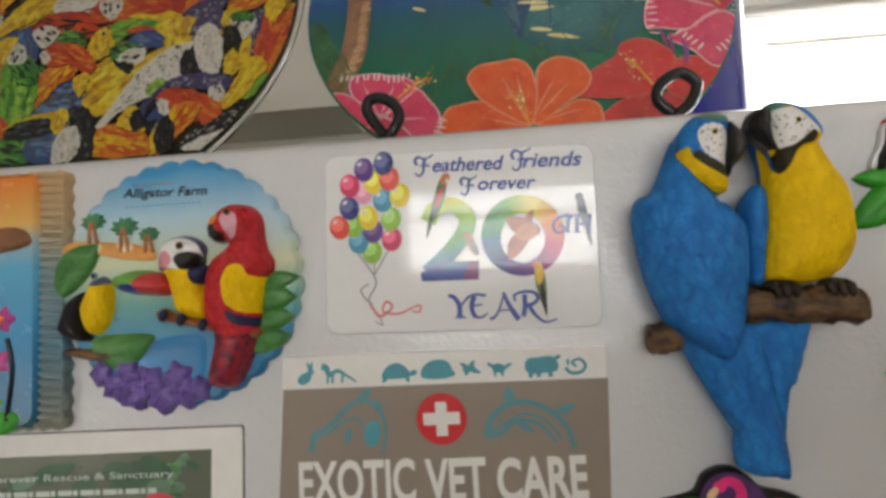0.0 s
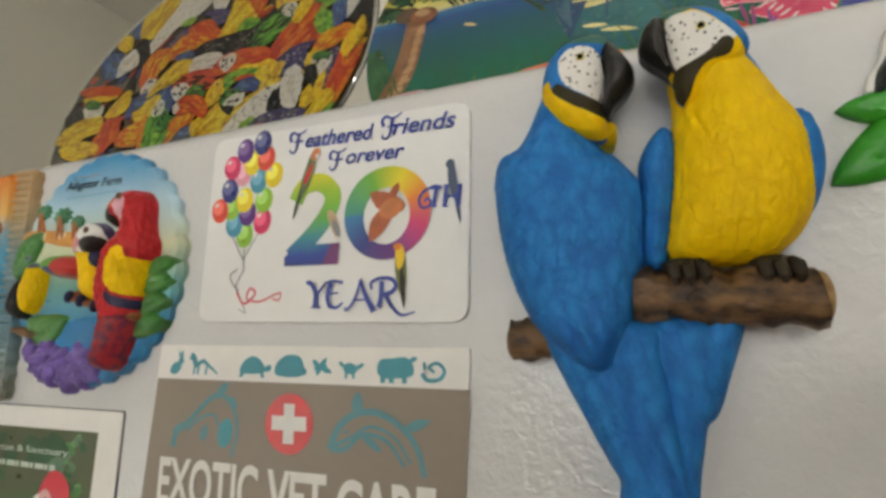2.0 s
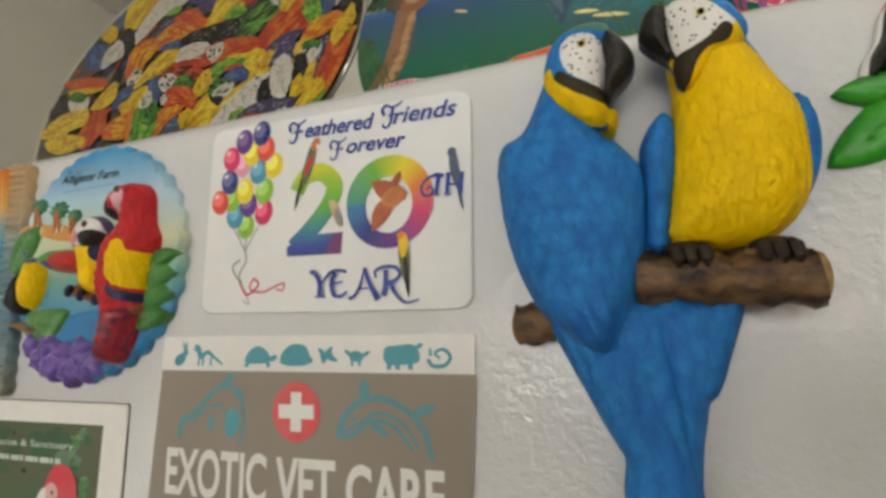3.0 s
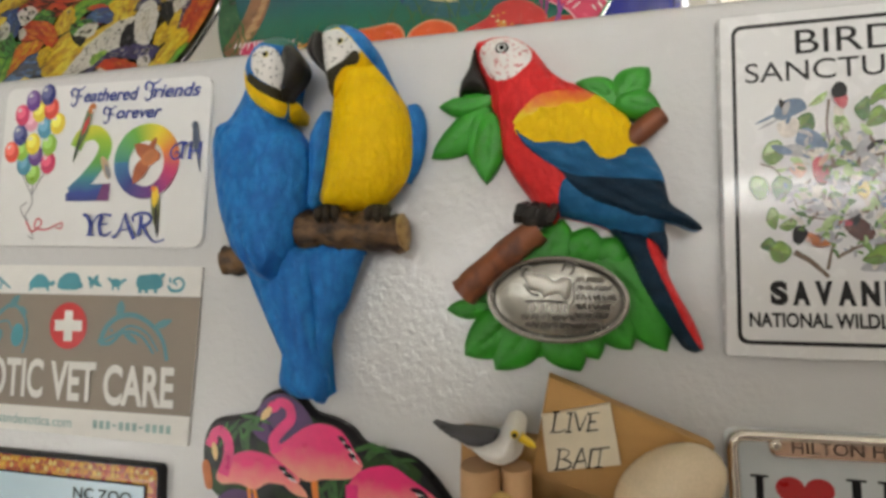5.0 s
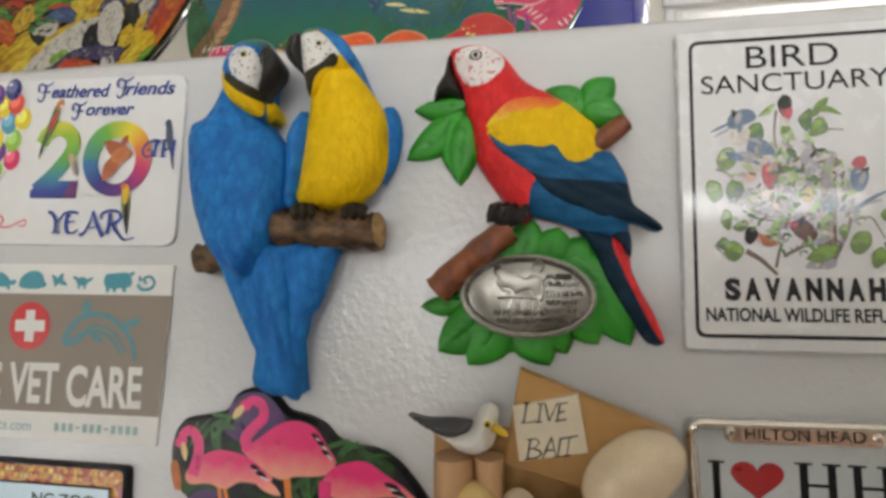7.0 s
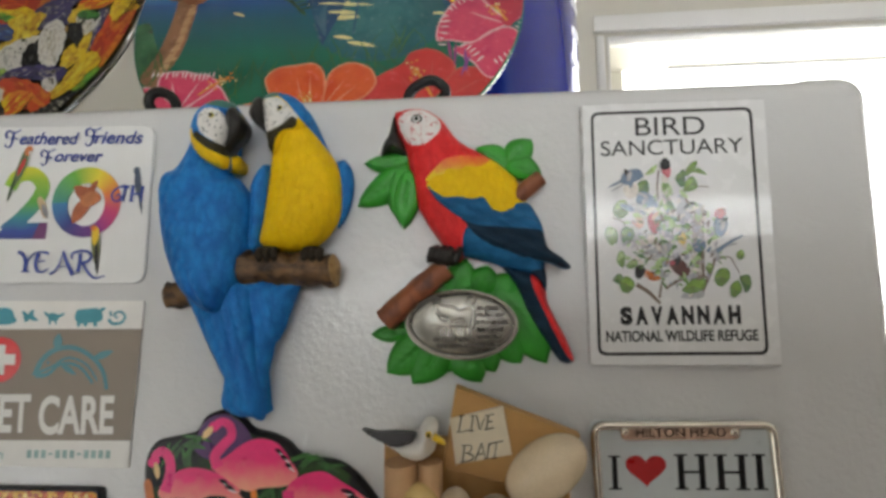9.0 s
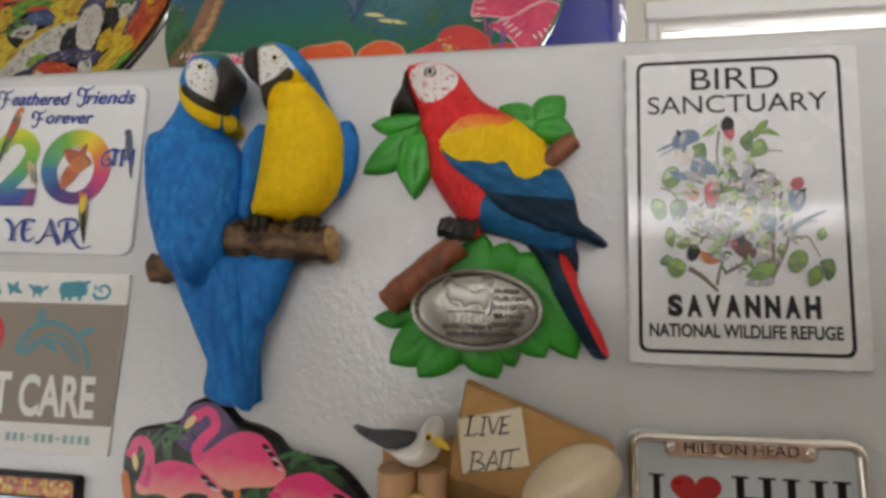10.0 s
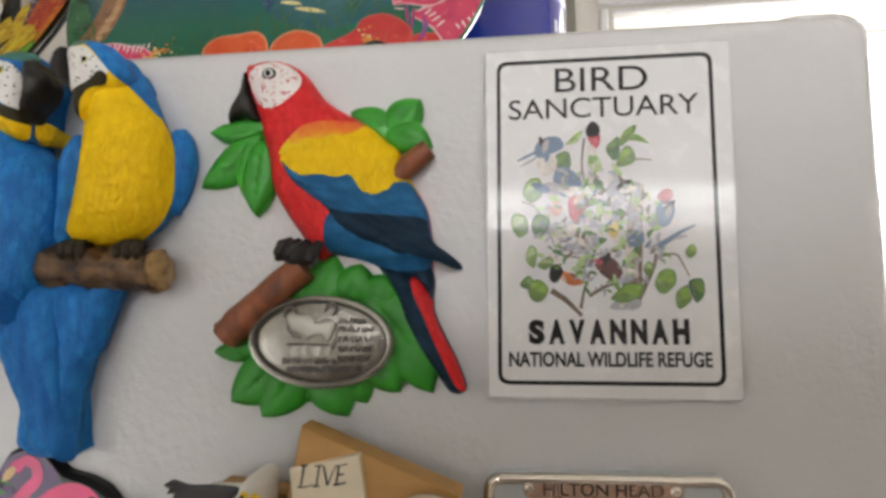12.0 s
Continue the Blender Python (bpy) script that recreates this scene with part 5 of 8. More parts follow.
def red_bird():
    c = Clay()
    tail = [(5.9, -4.2), (10.4, -4.9), (15, -6.8), (17.9, -11.1), (18.4, -14.8), (20.8, -20.4), (23.2, -25.1), (25.3, -30.9), (24.4, -32.2), (23.2, -32.4), (21.3, -31.4), (18.1, -26.7), (14.9, -22), (12, -16.3), (10.4, -11.4), (8.1, -7.3)]
    c.relief(tail, NAVY, 3.2, 3.6, 2.6, (([(13.7, -6.9), (16.1, -8.4), (18.4, -11.2), (19, -14.7), (21.4, -20.3), (23.7, -25), (25.9, -30.8), (24.4, -31.5), (22.2, -28.5), (19.1, -21.9), (15.9, -14.7), (14.1, -10.3)], RED_F),), form=barbs(0.3, 0.42, 2.4), pitch=0.8)
    body = [(-26.1, 44), (-24, 44.6), (-20.8, 45.1), (-17.1, 44.7), (-13.9, 43.1), (-11.4, 40.9), (-9.1, 37.6), (-7.1, 35), (-4.4, 32.9), (-1.4, 31.2), (1.7, 29.3), (4.8, 27.4), (7.8, 24.6), (10.4, 22.2), (11.9, 18.8), (13.4, 14.9), (15.2, 11.7), (16.8, 8.4), (17.7, 4.2), (18, -1.6), (17.8, -6.6), (14.8, -7), (8.9, -6.1), (3.8, -3.6), (-2.2, -1.9), (-5.5, -1.2), (-6.4, -2.7), (-7.2, -3), (-9, -1.6), (-11.2, 1.5), (-13.9, 5.4), (-16.6, 9.4), (-18.9, 13.8), (-19.9, 18.2), (-20.5, 22.7), (-21.8, 26.3), (-22.6, 30.4), (-23.8, 33.6), (-25.2, 37.3), (-26.3, 41)]
    zones = (
        ([(-16.2, 21.1), (-13.9, 24.5), (-10.6, 27.4), (-6.2, 28.5), (-0.1, 28.7), (6.2, 28.1), (7.5, 26.6), (6.9, 23.7), (1.7, 23), (-1.8, 22.3), (-8.8, 21.7)], ramp_mat("red_to_yellow", 2, ((0.0, (0.86, 0.60, 0.004)), (0.35, (0.82, 0.27, 0.008)), (1.0, (0.76, 0.030, 0.032))), 0.4, 0.0, 0.006, 0.2, 0.0255, 0.0335, 420)),
        ([(-16.1, 20.2), (-13.2, 22.5), (-11.4, 23), (-9.7, 24.6), (-6.6, 24.2), (-4.4, 25.1), (-1.8, 24.9), (1.6, 26.1), (4.9, 30), (11.9, 26.9), (14.6, 24.1), (15.9, 18.3), (17.6, 13.5), (14.9, 11.6), (6, 10.8), (1.7, 12.7), (-1.7, 14.6), (-8.7, 15.2), (-13.8, 17.1)], YEL_F),
        ([(-4.9, 6.5), (-5.5, -1.7), (-1.9, -3.7), (4.1, -5.1), (9.1, -7.7), (15, -8.7), (19.7, -8.5), (19.7, 6), (17, 11), (8, 9), (1.5, 9.5)], BLUE_T),
        ([(-24.5, 40.8), (-22.7, 42.9), (-18.5, 43.9), (-14.6, 42.4), (-12.2, 40), (-11.9, 37.1), (-13.7, 34.4), (-16.4, 32.4), (-19.6, 32.2), (-21.9, 33.6), (-23.3, 36), (-24.5, 38.5)], FACE_W),
    )
    skin = plumage(0.2, 2.4, 2.4)
    c.relief(body, RED_F, 5.4, 8.5, 2.0, zones, form=lambda u, v, s: skin(u, v, s) * (v < 32), pitch=0.8)
    wing = [(-15.8, 20), (-13.4, 18.3), (-10.1, 16.7), (-6.6, 16.6), (-2.7, 16.2), (0.3, 16.4), (2, 14.6), (4.1, 12.5), (6.2, 12), (8.7, 12.7), (10.4, 13.9), (13.6, 13.7), (15.7, 10.5), (17.2, 7.1), (18, 2.8), (18.8, 0.5), (22.6, -2.4), (24.8, -4.6), (24.5, -5.5), (22.6, -5.2), (19.4, -3.7), (14.5, -2.5), (11.2, -2.2), (7.9, -0.5), (2.1, 1.7), (-2.6, 4.7), (-4.8, 7.5), (-9.1, 11), (-13.1, 14.7), (-15.1, 18)]
    dark = [(-15.3, 19.5), (-14.2, 16.7), (-9.6, 12.3), (-4.4, 8.8), (-0.2, 7.3), (4.8, 6.9), (10.6, 6.3), (16.5, 5.7), (18.7, 3.7), (19.5, 0.8), (23.5, -2), (25.6, -4.7), (24.7, -6.2), (19.5, -4.4), (14.7, -3.1), (11.4, -2.8), (8.1, -1.1), (2.3, 1.1), (-2.7, 4.2), (-5.3, 7.4), (-9.6, 10.7), (-13.5, 14.5), (-15.4, 17.8)]
    c.relief([(12.5, -3.3), (16.6, -3.7), (18.3, -6.6), (18.2, -11.1), (17.6, -11.4), (16.2, -8.9), (14.1, -7.1)], NAVY, 1.8, 2.4, 3.4, pitch=0.8)
    c.relief(wing, BLUE_T, 1.9, 3.4, 6.4, ((dark, NAVY),), form=lambda u, v, s: 0.42 * np.clip(2 * s, 0, 1) * np.sin((v + 0.55 * u) * 1.7), pitch=0.8, foot=3.0)
    c.relief([(-25.7, 43.7), (-26.9, 41.6), (-27.9, 37.3), (-29.9, 33.7), (-30.4, 30.6), (-29.4, 29.5), (-28.8, 31.3), (-26.7, 31.6), (-23.9, 30.2), (-22.3, 30.5), (-23.2, 33.9), (-24.8, 36.9), (-25.4, 40.3)], BEAK, 3.2, 3.0, 2.6, pitch=0.7, form=lambda u, v, s: 0.3 * s * np.sin(u * 2.1) * np.sin(v * 1.9))
    c.relief([(-26.0, 43.2), (-27.6, 41.2), (-28.6, 37.0), (-30.8, 33.6), (-31.2, 30.8), (-28.0, 32.0), (-25.0, 36.5), (-24.6, 41.0)], WHITE_M, 0.6, 1.6, 1.9, pitch=0.9)
    c.ball((-18.9, 40.1, 6.9), (1.7, 1.5, 0.5), mat("eye_ring", (0.03, 0.025, 0.02), 0.4), 7)
    c.ball((-18.9, 40.1, 7.15), (1.2, 1.05, 0.4), WHITE_M, 7)
    c.ball((-18.9, 40.1, 7.3), (0.75, 0.75, 0.4), mat("eye_black", (0.01, 0.01, 0.01), 0.15), 7)
    # green ground that the leaves spring from
    c.slab(loop([(-26, -24), (-22, -32), (-12, -33), (-4, -34), (8, -30), (15, -28), (14, -18), (8, -9), (0, -5), (-8, -5), (-16, -9), (-22, -16)]), 0.0, 1.5, LEAF, 0.4)
    t = c.make("red_bird_magnet", at=(0.1300, DOOR, 1.6605))
    tagged(t, "painted resin magnet, red feathered figure on leaves with oval medal", "magnet", "magnets on the fridge door")
    for a, b, w, base, bend in (((-21.0, 29.6), (-36.0, 28.6), 6.2, 1.4, 0.8), ((-22.6, 28.4), (-38.0, 15.2), 9.4, 1.0, 1.4), ((-24.8, 26.6), (-26.2, 11.6), 7.6, 1.5, 0.3), ((-21.8, 26), (-23.6, 7.8), 8.6, 2.1, -0.3), ((-20.6, 25.7), (-19.6, 13.6), 5.6, 1.0, -0.6), ((8.2, 26.4), (15.6, 34.4), 8.6, 1.4, 0.4), ((7.4, 26.2), (18.2, 23.2), 7.8, 1.8, 0.8), ((9.0, 25.4), (-1.4, 32.5), 7.4, 0.8, -0.9)):
        leaf(t, a, b, w, base, 2.0, bend)
    for a, b, w, base, bend in (((-9.4, -14.7), (-4.7, -1.6), 11, 1.2, 0), ((-13.4, -14.6), (-13.6, -5.4), 9, 0.9, 0), ((-1.2, -13), (1.4, -3.6), 10.5, 1.4, 0), ((3.6, -13.9), (8.6, -6.4), 10, 1.1, 0), ((1.5, -9.7), (17.9, -32.6), 15.0, 1.2, 2.0), ((2.0, -21), (14.6, -28.4), 10, 0.9, 0), ((-22.2, -22.4), (-33.8, -23.6), 5.4, 0.8, 0.5), ((-15, -22), (-29.0, -35.0), 12.4, 1.2, 1.2), ((-11.4, -24), (-21.3, -38.2), 11.4, 1.7, 0.8), ((-9.0, -25), (-10.8, -35.0), 9.5, 1.0, 0), ((-7.6, -25), (-1.2, -37.8), 11.0, 1.8, -0.8), ((-1.8, -24), (2.9, -35.0), 9.0, 1.2, -0.4), ((2, -22), (10.4, -32.4), 10.0, 1.5, 0.6)):
        leaf(t, a, b, w, base, 2.2, bend)
    c = Clay()
    c.tube(path([(-28.9, -19.6, 4.0), (-23.2, -14.4, 4.8), (-17.4, -9.6, 5.0), (-10.6, -4.4, 4.8)], 4), np.linspace(3.7, 3.3, 13), TWIG, 16, knobs=0.3)
    c.make("branch", t, "reddish brown twig")
    c = Clay()
    c.tube([(10.2, 15.9, 3.4), (14.1, 19.2, 3.8), (17.7, 21.9, 3.8)], [2.5, 2.6, 2.3], TWIG, 14, knobs=0.15)
    c.make("branch", t, "reddish brown twig end")
    c = Clay()
    c.ball((-10.8, -1.6, 7.0), (3.9, 2.8, 2.2), BEAK, 8, 15)
    r = random.Random(9)
    for k in range(4):
        x = -14.4 + k * 2.1 + r.uniform(-0.5, 0.5)
        c.tube([(x + 1.2, 1.0 - 0.2 * k, 6.5), (x + 0.2, 0.4 - 0.6 * k, 8.4), (x - 0.5, -1.4 - 0.5 * k, 8.7), (x - 0.8, -3.0 - 0.3 * k, 7.4)], [1.0, 1.3, 1.0, 0.5], BEAK, 9, knobs=0.5)
    c.make("claw", t, "black gripping claw")
    m = Clay()
    o = oval(-6.5, -20.9, 16.3, 10.1, -2, 48)
    m.slab(o, 2.0, 5.4, PEWTER, 0.5)
    m.relief(oval(-6.5, -20.9, 15.0, 8.9, -2, 40), PEWTER, 1.2, 8.5, 5.3, pitch=0.9, smooth=False)
    m.tube([(u, v, 6.0) for u, v in oval(-6.5, -20.9, 15.6, 9.5, -2, 48)] + [(*oval(-6.5, -20.9, 15.6, 9.5, -2, 48)[0], 6.0)], 0.65, PEWTER, 8)
    medal = m.make("medal", t, "oval pewter medal with domed face and worn raised pattern")
    m = Clay()
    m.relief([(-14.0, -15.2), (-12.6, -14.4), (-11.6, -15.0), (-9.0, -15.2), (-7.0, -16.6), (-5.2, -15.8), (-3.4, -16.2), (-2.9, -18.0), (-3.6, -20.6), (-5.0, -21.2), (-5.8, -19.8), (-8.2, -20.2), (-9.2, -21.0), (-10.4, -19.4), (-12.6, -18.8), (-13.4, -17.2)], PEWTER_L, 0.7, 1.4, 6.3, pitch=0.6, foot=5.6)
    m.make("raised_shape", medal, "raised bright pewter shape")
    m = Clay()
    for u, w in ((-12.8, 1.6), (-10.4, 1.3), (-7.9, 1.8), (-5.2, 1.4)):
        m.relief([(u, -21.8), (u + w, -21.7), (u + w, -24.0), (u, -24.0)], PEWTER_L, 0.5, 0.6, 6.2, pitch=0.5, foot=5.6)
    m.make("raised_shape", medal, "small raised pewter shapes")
    # Thin dark bars stand in for shade along the raised pattern.
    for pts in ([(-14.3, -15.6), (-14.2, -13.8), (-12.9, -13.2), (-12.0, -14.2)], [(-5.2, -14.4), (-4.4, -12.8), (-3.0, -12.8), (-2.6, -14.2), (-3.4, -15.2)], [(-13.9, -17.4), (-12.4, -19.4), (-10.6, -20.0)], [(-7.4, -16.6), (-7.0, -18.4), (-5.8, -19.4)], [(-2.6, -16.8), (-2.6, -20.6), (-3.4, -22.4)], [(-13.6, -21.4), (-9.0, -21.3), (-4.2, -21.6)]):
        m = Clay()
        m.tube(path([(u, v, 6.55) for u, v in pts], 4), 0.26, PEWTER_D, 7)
        m.make("groove", medal, "thin dark line shading the raised pattern")
    m = Clay()
    r = random.Random(6)
    for u0, u1, v in ((-1.8, 3.8, -16.4), (-1.8, 5.4, -18.2), (-1.8, 6.8, -20.4), (-1.8, 5.6, -22.4), (-14.4, -2.6, -25.0), (-2.0, 4.6, -24.4), (-13.4, 3.4, -26.8)):
        u = u0
        while u < u1:
            tall = r.uniform(0.45, 0.75)
            lean = r.uniform(-0.35, 0.35)
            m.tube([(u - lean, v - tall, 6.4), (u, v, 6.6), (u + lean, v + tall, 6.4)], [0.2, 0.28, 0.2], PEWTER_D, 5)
            if r.random() < 0.5:
                y = v + r.choice((-0.5, 0.0, 0.5))
                m.tube([(u, y, 6.5), (u + 0.6, y + r.uniform(-0.2, 0.2), 6.5)], 0.2, PEWTER_D, 5)
            u += r.choice((0.55, 0.65, 0.75, 1.0))
    m.make("raised_bars", medal, "dark raised lines of worn lettering", kind="stuff")
    return t


bird_pair()
red_bird()


def round_magnet():
    sky_m = ramp_mat("round_sky", 2, ((0.0, (0.02, 0.16, 0.36)), (0.30, (0.03, 0.24, 0.46)), (0.46, (0.16, 0.40, 0.36)), (0.62, (0.62, 0.66, 0.44)), (0.80, (0.42, 0.62, 0.72)), (1.0, (0.03, 0.28, 0.55))), 0.3, 0.3, 0.006, 0.15, -0.043, 0.028, 60)
    t = magnet("round_magnet", -0.0900, 1.6800, "round scalloped resin souvenir magnet with a tropical bird scene", "magnet")
    c = Clay()
    n = 216
    edge = [(-4.6 + (34.8 + 1.35 * abs(math.sin(w * 16))) * math.cos(w), -7.4 + (34.6 + 1.35 * abs(math.sin(w * 16))) * math.sin(w)) for w in np.linspace(0, 2 * math.pi, n, endpoint=False)]
    c.slab(edge, 0.0, 3.2, sky_m, 1.4, sky_m)
    c.make("disc", t, "sky blue scalloped disc")

    def shape(name, outline, m, base, h, r, zones=(), label="", form=None, pitch=1.0):
        k = Clay()
        k.relief(outline, m, h, r, base, zones, pitch, form)
        return k.make(name, t, label)
    fresh = speckle_mat("glazed_leaf", (0.04, 0.19, 0.03), (0.16, 0.36, 0.12), 170, 0.36, 0.3, 0.12, coat=0.3, stretch=(0.35, 1, 1), bump=0.5)
    INDIGO = mat("indigo_glaze", (0.022, 0.024, 0.075), 0.35, 0, 0.4, scale=300, coat=0.2)
    shape("town", [(-40.8, 1.8), (-39.1, 5.3), (-32.6, 6), (-23.2, 5), (-16.2, 3.9), (-11.3, 1.6), (-11.8, -1.3), (-19.7, -0.8), (-30.2, 1.2), (-36.1, -1.8), (-40.8, -2.1)], mat("town_orange", (0.74, 0.30, 0.06), 0.35, 0, 0.5, scale=160, coat=0.3), 3.0, 0.9, 3.0, (([(-36.1, 3.8), (-31.4, 5.5), (-27.6, 4.1), (-29, 1.7), (-34.3, 1.4)], mat("town_cream", (0.72, 0.60, 0.36), 0.4, 0, 0.3, scale=120)), ([(-23.2, 4.3), (-19.6, 4.8), (-17.9, 2.6), (-20.8, 1.9)], mat("town_cream", (0.72, 0.60, 0.36), 0.4, 0, 0.3, scale=120))), "orange and cream rooftops")
    for u, v, w in ((-30.2, 11.1, 3.2), (-20.6, 9, 3.6), (-13.2, 6.4, 2.6)):
        k = Clay()
        for x in (-0.8, 0.7):
            k.tube([(u + x * 1.6, v - w * 2.0, 3.6), (u + x, v - w * 0.8, 4.2), (u + x * 0.3, v, 4.4)], [0.55, 0.45, 0.4], mat("trunk_rust", (0.50, 0.17, 0.05), 0.4, 0, 0.3), 7)
        for g in range(9):
            a = g * 0.72 + u
            k.relief(blade((u - 0.8 * math.cos(a), v), (u + w * 1.25 * math.cos(a), v + w * 0.8 * math.sin(a) + 0.3), 2.0, 0.3, 6), mat("palm_teal", (0.05, 0.22, 0.10), 0.35, 0, 0.4, scale=200, coat=0.2), 0.7, 0.8, 3.8, pitch=0.7, smooth=False)
        k.make("palm_tree", t, "small green palms")
    for a, b, w, bend in (((-41.1, -9.4), (-28, 5.2), 11.0, 1.6), ((19.1, -11.6), (30.7, -8.2), 5.6, 1.0), ((18.6, -16.2), (29.6, -13.7), 7.6, 1.2), ((17.8, -22.3), (28.9, -18.9), 7.6, 1.2), ((16.6, -28.1), (27.3, -24.4), 7.0, 1.0), ((-31.2, -24.2), (-11.4, -22.8), 11.0, -3.4)):
        leaf(t, a, b, w, 2.9, 2.2, bend, fresh)
    shape("pool", [(-31.1, -25.4), (-23.6, -24.5), (-12.1, -23.6), (-4.1, -22.4), (2.7, -23.3), (3.7, -29.3), (1.9, -35.6), (-6.6, -37.4), (-16.8, -36.9), (-25.9, -33.3)], mat("pool_blue", (0.012, 0.20, 0.46), 0.22, 0, 0.25, scale=90, coat=0.4), 3.1, 0.4, 4.0)
    purple = mat("purple_flowers", (0.15, 0.085, 0.34), 0.36, 0, 0.4, scale=300, coat=0.2)
    for u, v, r in ((-27.7, -32.6, 4.2), (-23.3, -36.6, 4.8), (-19.9, -32.4, 4.6), (-18.2, -38.9, 5.0), (-13.6, -35.4, 5.4), (-9.7, -40.1, 5.2), (-5.1, -34.7, 5.2), (-3.2, -39.1, 5.0), (1, -38.2, 4.2)):
        star = [(u + (r if k % 2 else r * 0.74) * math.cos(k * math.pi / 5 + u), v + (r if k % 2 else r * 0.74) * math.sin(k * math.pi / 5 + u)) for k in range(10)]
        k = Clay()
        k.relief(star, purple, 2.6, 3.0, 2.8, pitch=0.7, form=lambda x, y, s: -0.5 * s * np.cos(5 * np.arctan2(y - v, x - u) + u))
        k.make("flower", t, "purple moulded flower")
    grey_b = mat("grey_blue", (0.16, 0.25, 0.32), 0.4)
    shape("dark_wing", [(-39.9, -17), (-37.7, -11.7), (-33.6, -8.9), (-31.1, -10.5), (-32.9, -15.3), (-32.5, -19.6), (-29.3, -23), (-33.6, -23.4), (-38.2, -22), (-40.5, -19.7)], BLACK, 3.0, 4.4, 4.0, label="black wing")
    shape("figure_yellow", [(-31.1, -9.1), (-29.6, -5.9), (-27.1, -4.8), (-24.4, -7.1), (-23.7, -11.4), (-24.4, -16.8), (-27.1, -21.1), (-30, -21.4), (-32.2, -17.9), (-32.8, -13.1)], YEL_F, 3.0, 5.6, 4.2, (([(-31.1, -6.1), (-28.5, -1.9), (-22, -2.9), (-23.5, -6.3), (-27.1, -7.6)], mat("lilac_grey", (0.10, 0.12, 0.20), 0.4)),), "yellow feathered figure")
    shape("bill", [(-23, -6.3), (-20.9, -4.6), (-17, -3.7), (-12.5, -4), (-8.1, -5.4), (-4.8, -7.7), (-4.2, -10.2), (-7.6, -11.5), (-13.7, -11.1), (-18.7, -10.2), (-22, -8.5)], mat("bill_green", (0.11, 0.34, 0.05), 0.32, 0, 0.3, coat=0.2), 4.0, 5.4, 3.6, (([(-15, -7.9), (-12.3, -5.2), (-8.1, -4.9), (-3.7, -7.3), (-3.1, -10.7), (-7.6, -12.3), (-14.2, -11.5)], mat("bill_red", (0.52, 0.03, 0.03), 0.32, 0, 0.2, coat=0.2)), ([(-19.7, -8.5), (-15.3, -7.9), (-14.1, -11.3), (-18.7, -10.9)], BLUE_I)), "large green and red bill")
    shape("log", [(-39.8, -25.7), (-34, -25.1), (-20.5, -26.9), (-20.7, -28.8), (-28.3, -29.3), (-36.4, -27.6)], BARK, 2.8, 2.4, 1.8, label="brown perch")
    shape("figure_small", [(-9.6, -3.7), (-8.9, 1.7), (-6.6, 4.6), (-2.4, 5.6), (1.7, 4.2), (4.2, 1.4), (3.5, -3.2), (5.4, -3.5), (5.5, -6.9), (4, -9.6), (5.1, -13.1), (5.5, -18.2), (-0, -18.5), (-4.6, -15.9), (-5.7, -11.4), (-7.4, -6.2)], YEL_F, 3.0, 5.6, 4.4, (([(-10.4, -2.6), (-9.5, 2.8), (-6.6, 5.9), (-0.7, 6.3), (4.2, 3.5), (4.5, -1.3), (2, -4.4), (-4.2, -4.2), (-8.1, -4.4)], mat("lilac", (0.085, 0.06, 0.14), 0.4, 0, 0.4, scale=300)), ([(-8.1, -3.3), (-8.3, 0.7), (-5.6, 3.6), (-1.4, 4.4), (2.8, 2.2), (3.6, -1.8), (1.1, -4.6), (-3.9, -4)], WHITE_M), ([(-7.9, -3.4), (-8.1, 0.1), (-5.5, 0.9), (-3.7, -1.4), (-5, -3.8)], mat("pink_cheek", (0.66, 0.26, 0.32), 0.4)), ([(1.2, -4.3), (3.7, -3), (5.6, -3.4), (5.6, -8), (2.8, -8.9), (1.2, -7)], INDIGO)), "small yellow and white feathered figure")
    shape("hooked_beak", [(-3.6, -1), (-2, 0.5), (1.1, 0.9), (3.4, -0.5), (3.7, -2.6), (2, -4.8), (-0.7, -5.2), (-2.8, -3.6)], BEAK, 6.6, 3.6, 2.4, label="dark hooked beak")
    shape("perch", [(-10.1, -16.7), (-8.6, -14.9), (-4.7, -16.8), (5.2, -18.9), (12.8, -20.7), (20.1, -22.1), (19.2, -25), (12.7, -24.7), (4, -21.9), (-4.8, -19.7), (-9, -18.7)], mat("orange_bark", (0.30, 0.10, 0.03), 0.42, 0, 0.5, scale=200), 3.4, 4.6, 2.2, label="brown perch")
    for u, v in ((-6.9, -17.1), (-1.7, -18.5), (4.6, -20.2), (10, -21.9)):
        k = Clay()
        k.ball((u, v, 7.4), (1.2, 1.9, 1.3), INDIGO, 7, -15)
        k.make("claw", t, "dark blue claw")
    coat = plumage(0.55, 2.6, 2.6)

    def quills(u, v, s):
        """Layered plumage, with long upright quills on the wing."""
        wing = np.exp(-(((u - 18) / 6.0) ** 4) - ((v + 12) / 7.5) ** 4)
        return coat(u, v, s) * (1 - wing) + 0.7 * wing * np.clip(3 * s, 0, 1) * np.sin(2.5 * (u + 0.12 * v)) * (0.7 + 0.3 * np.sin(0.9 * v + u))

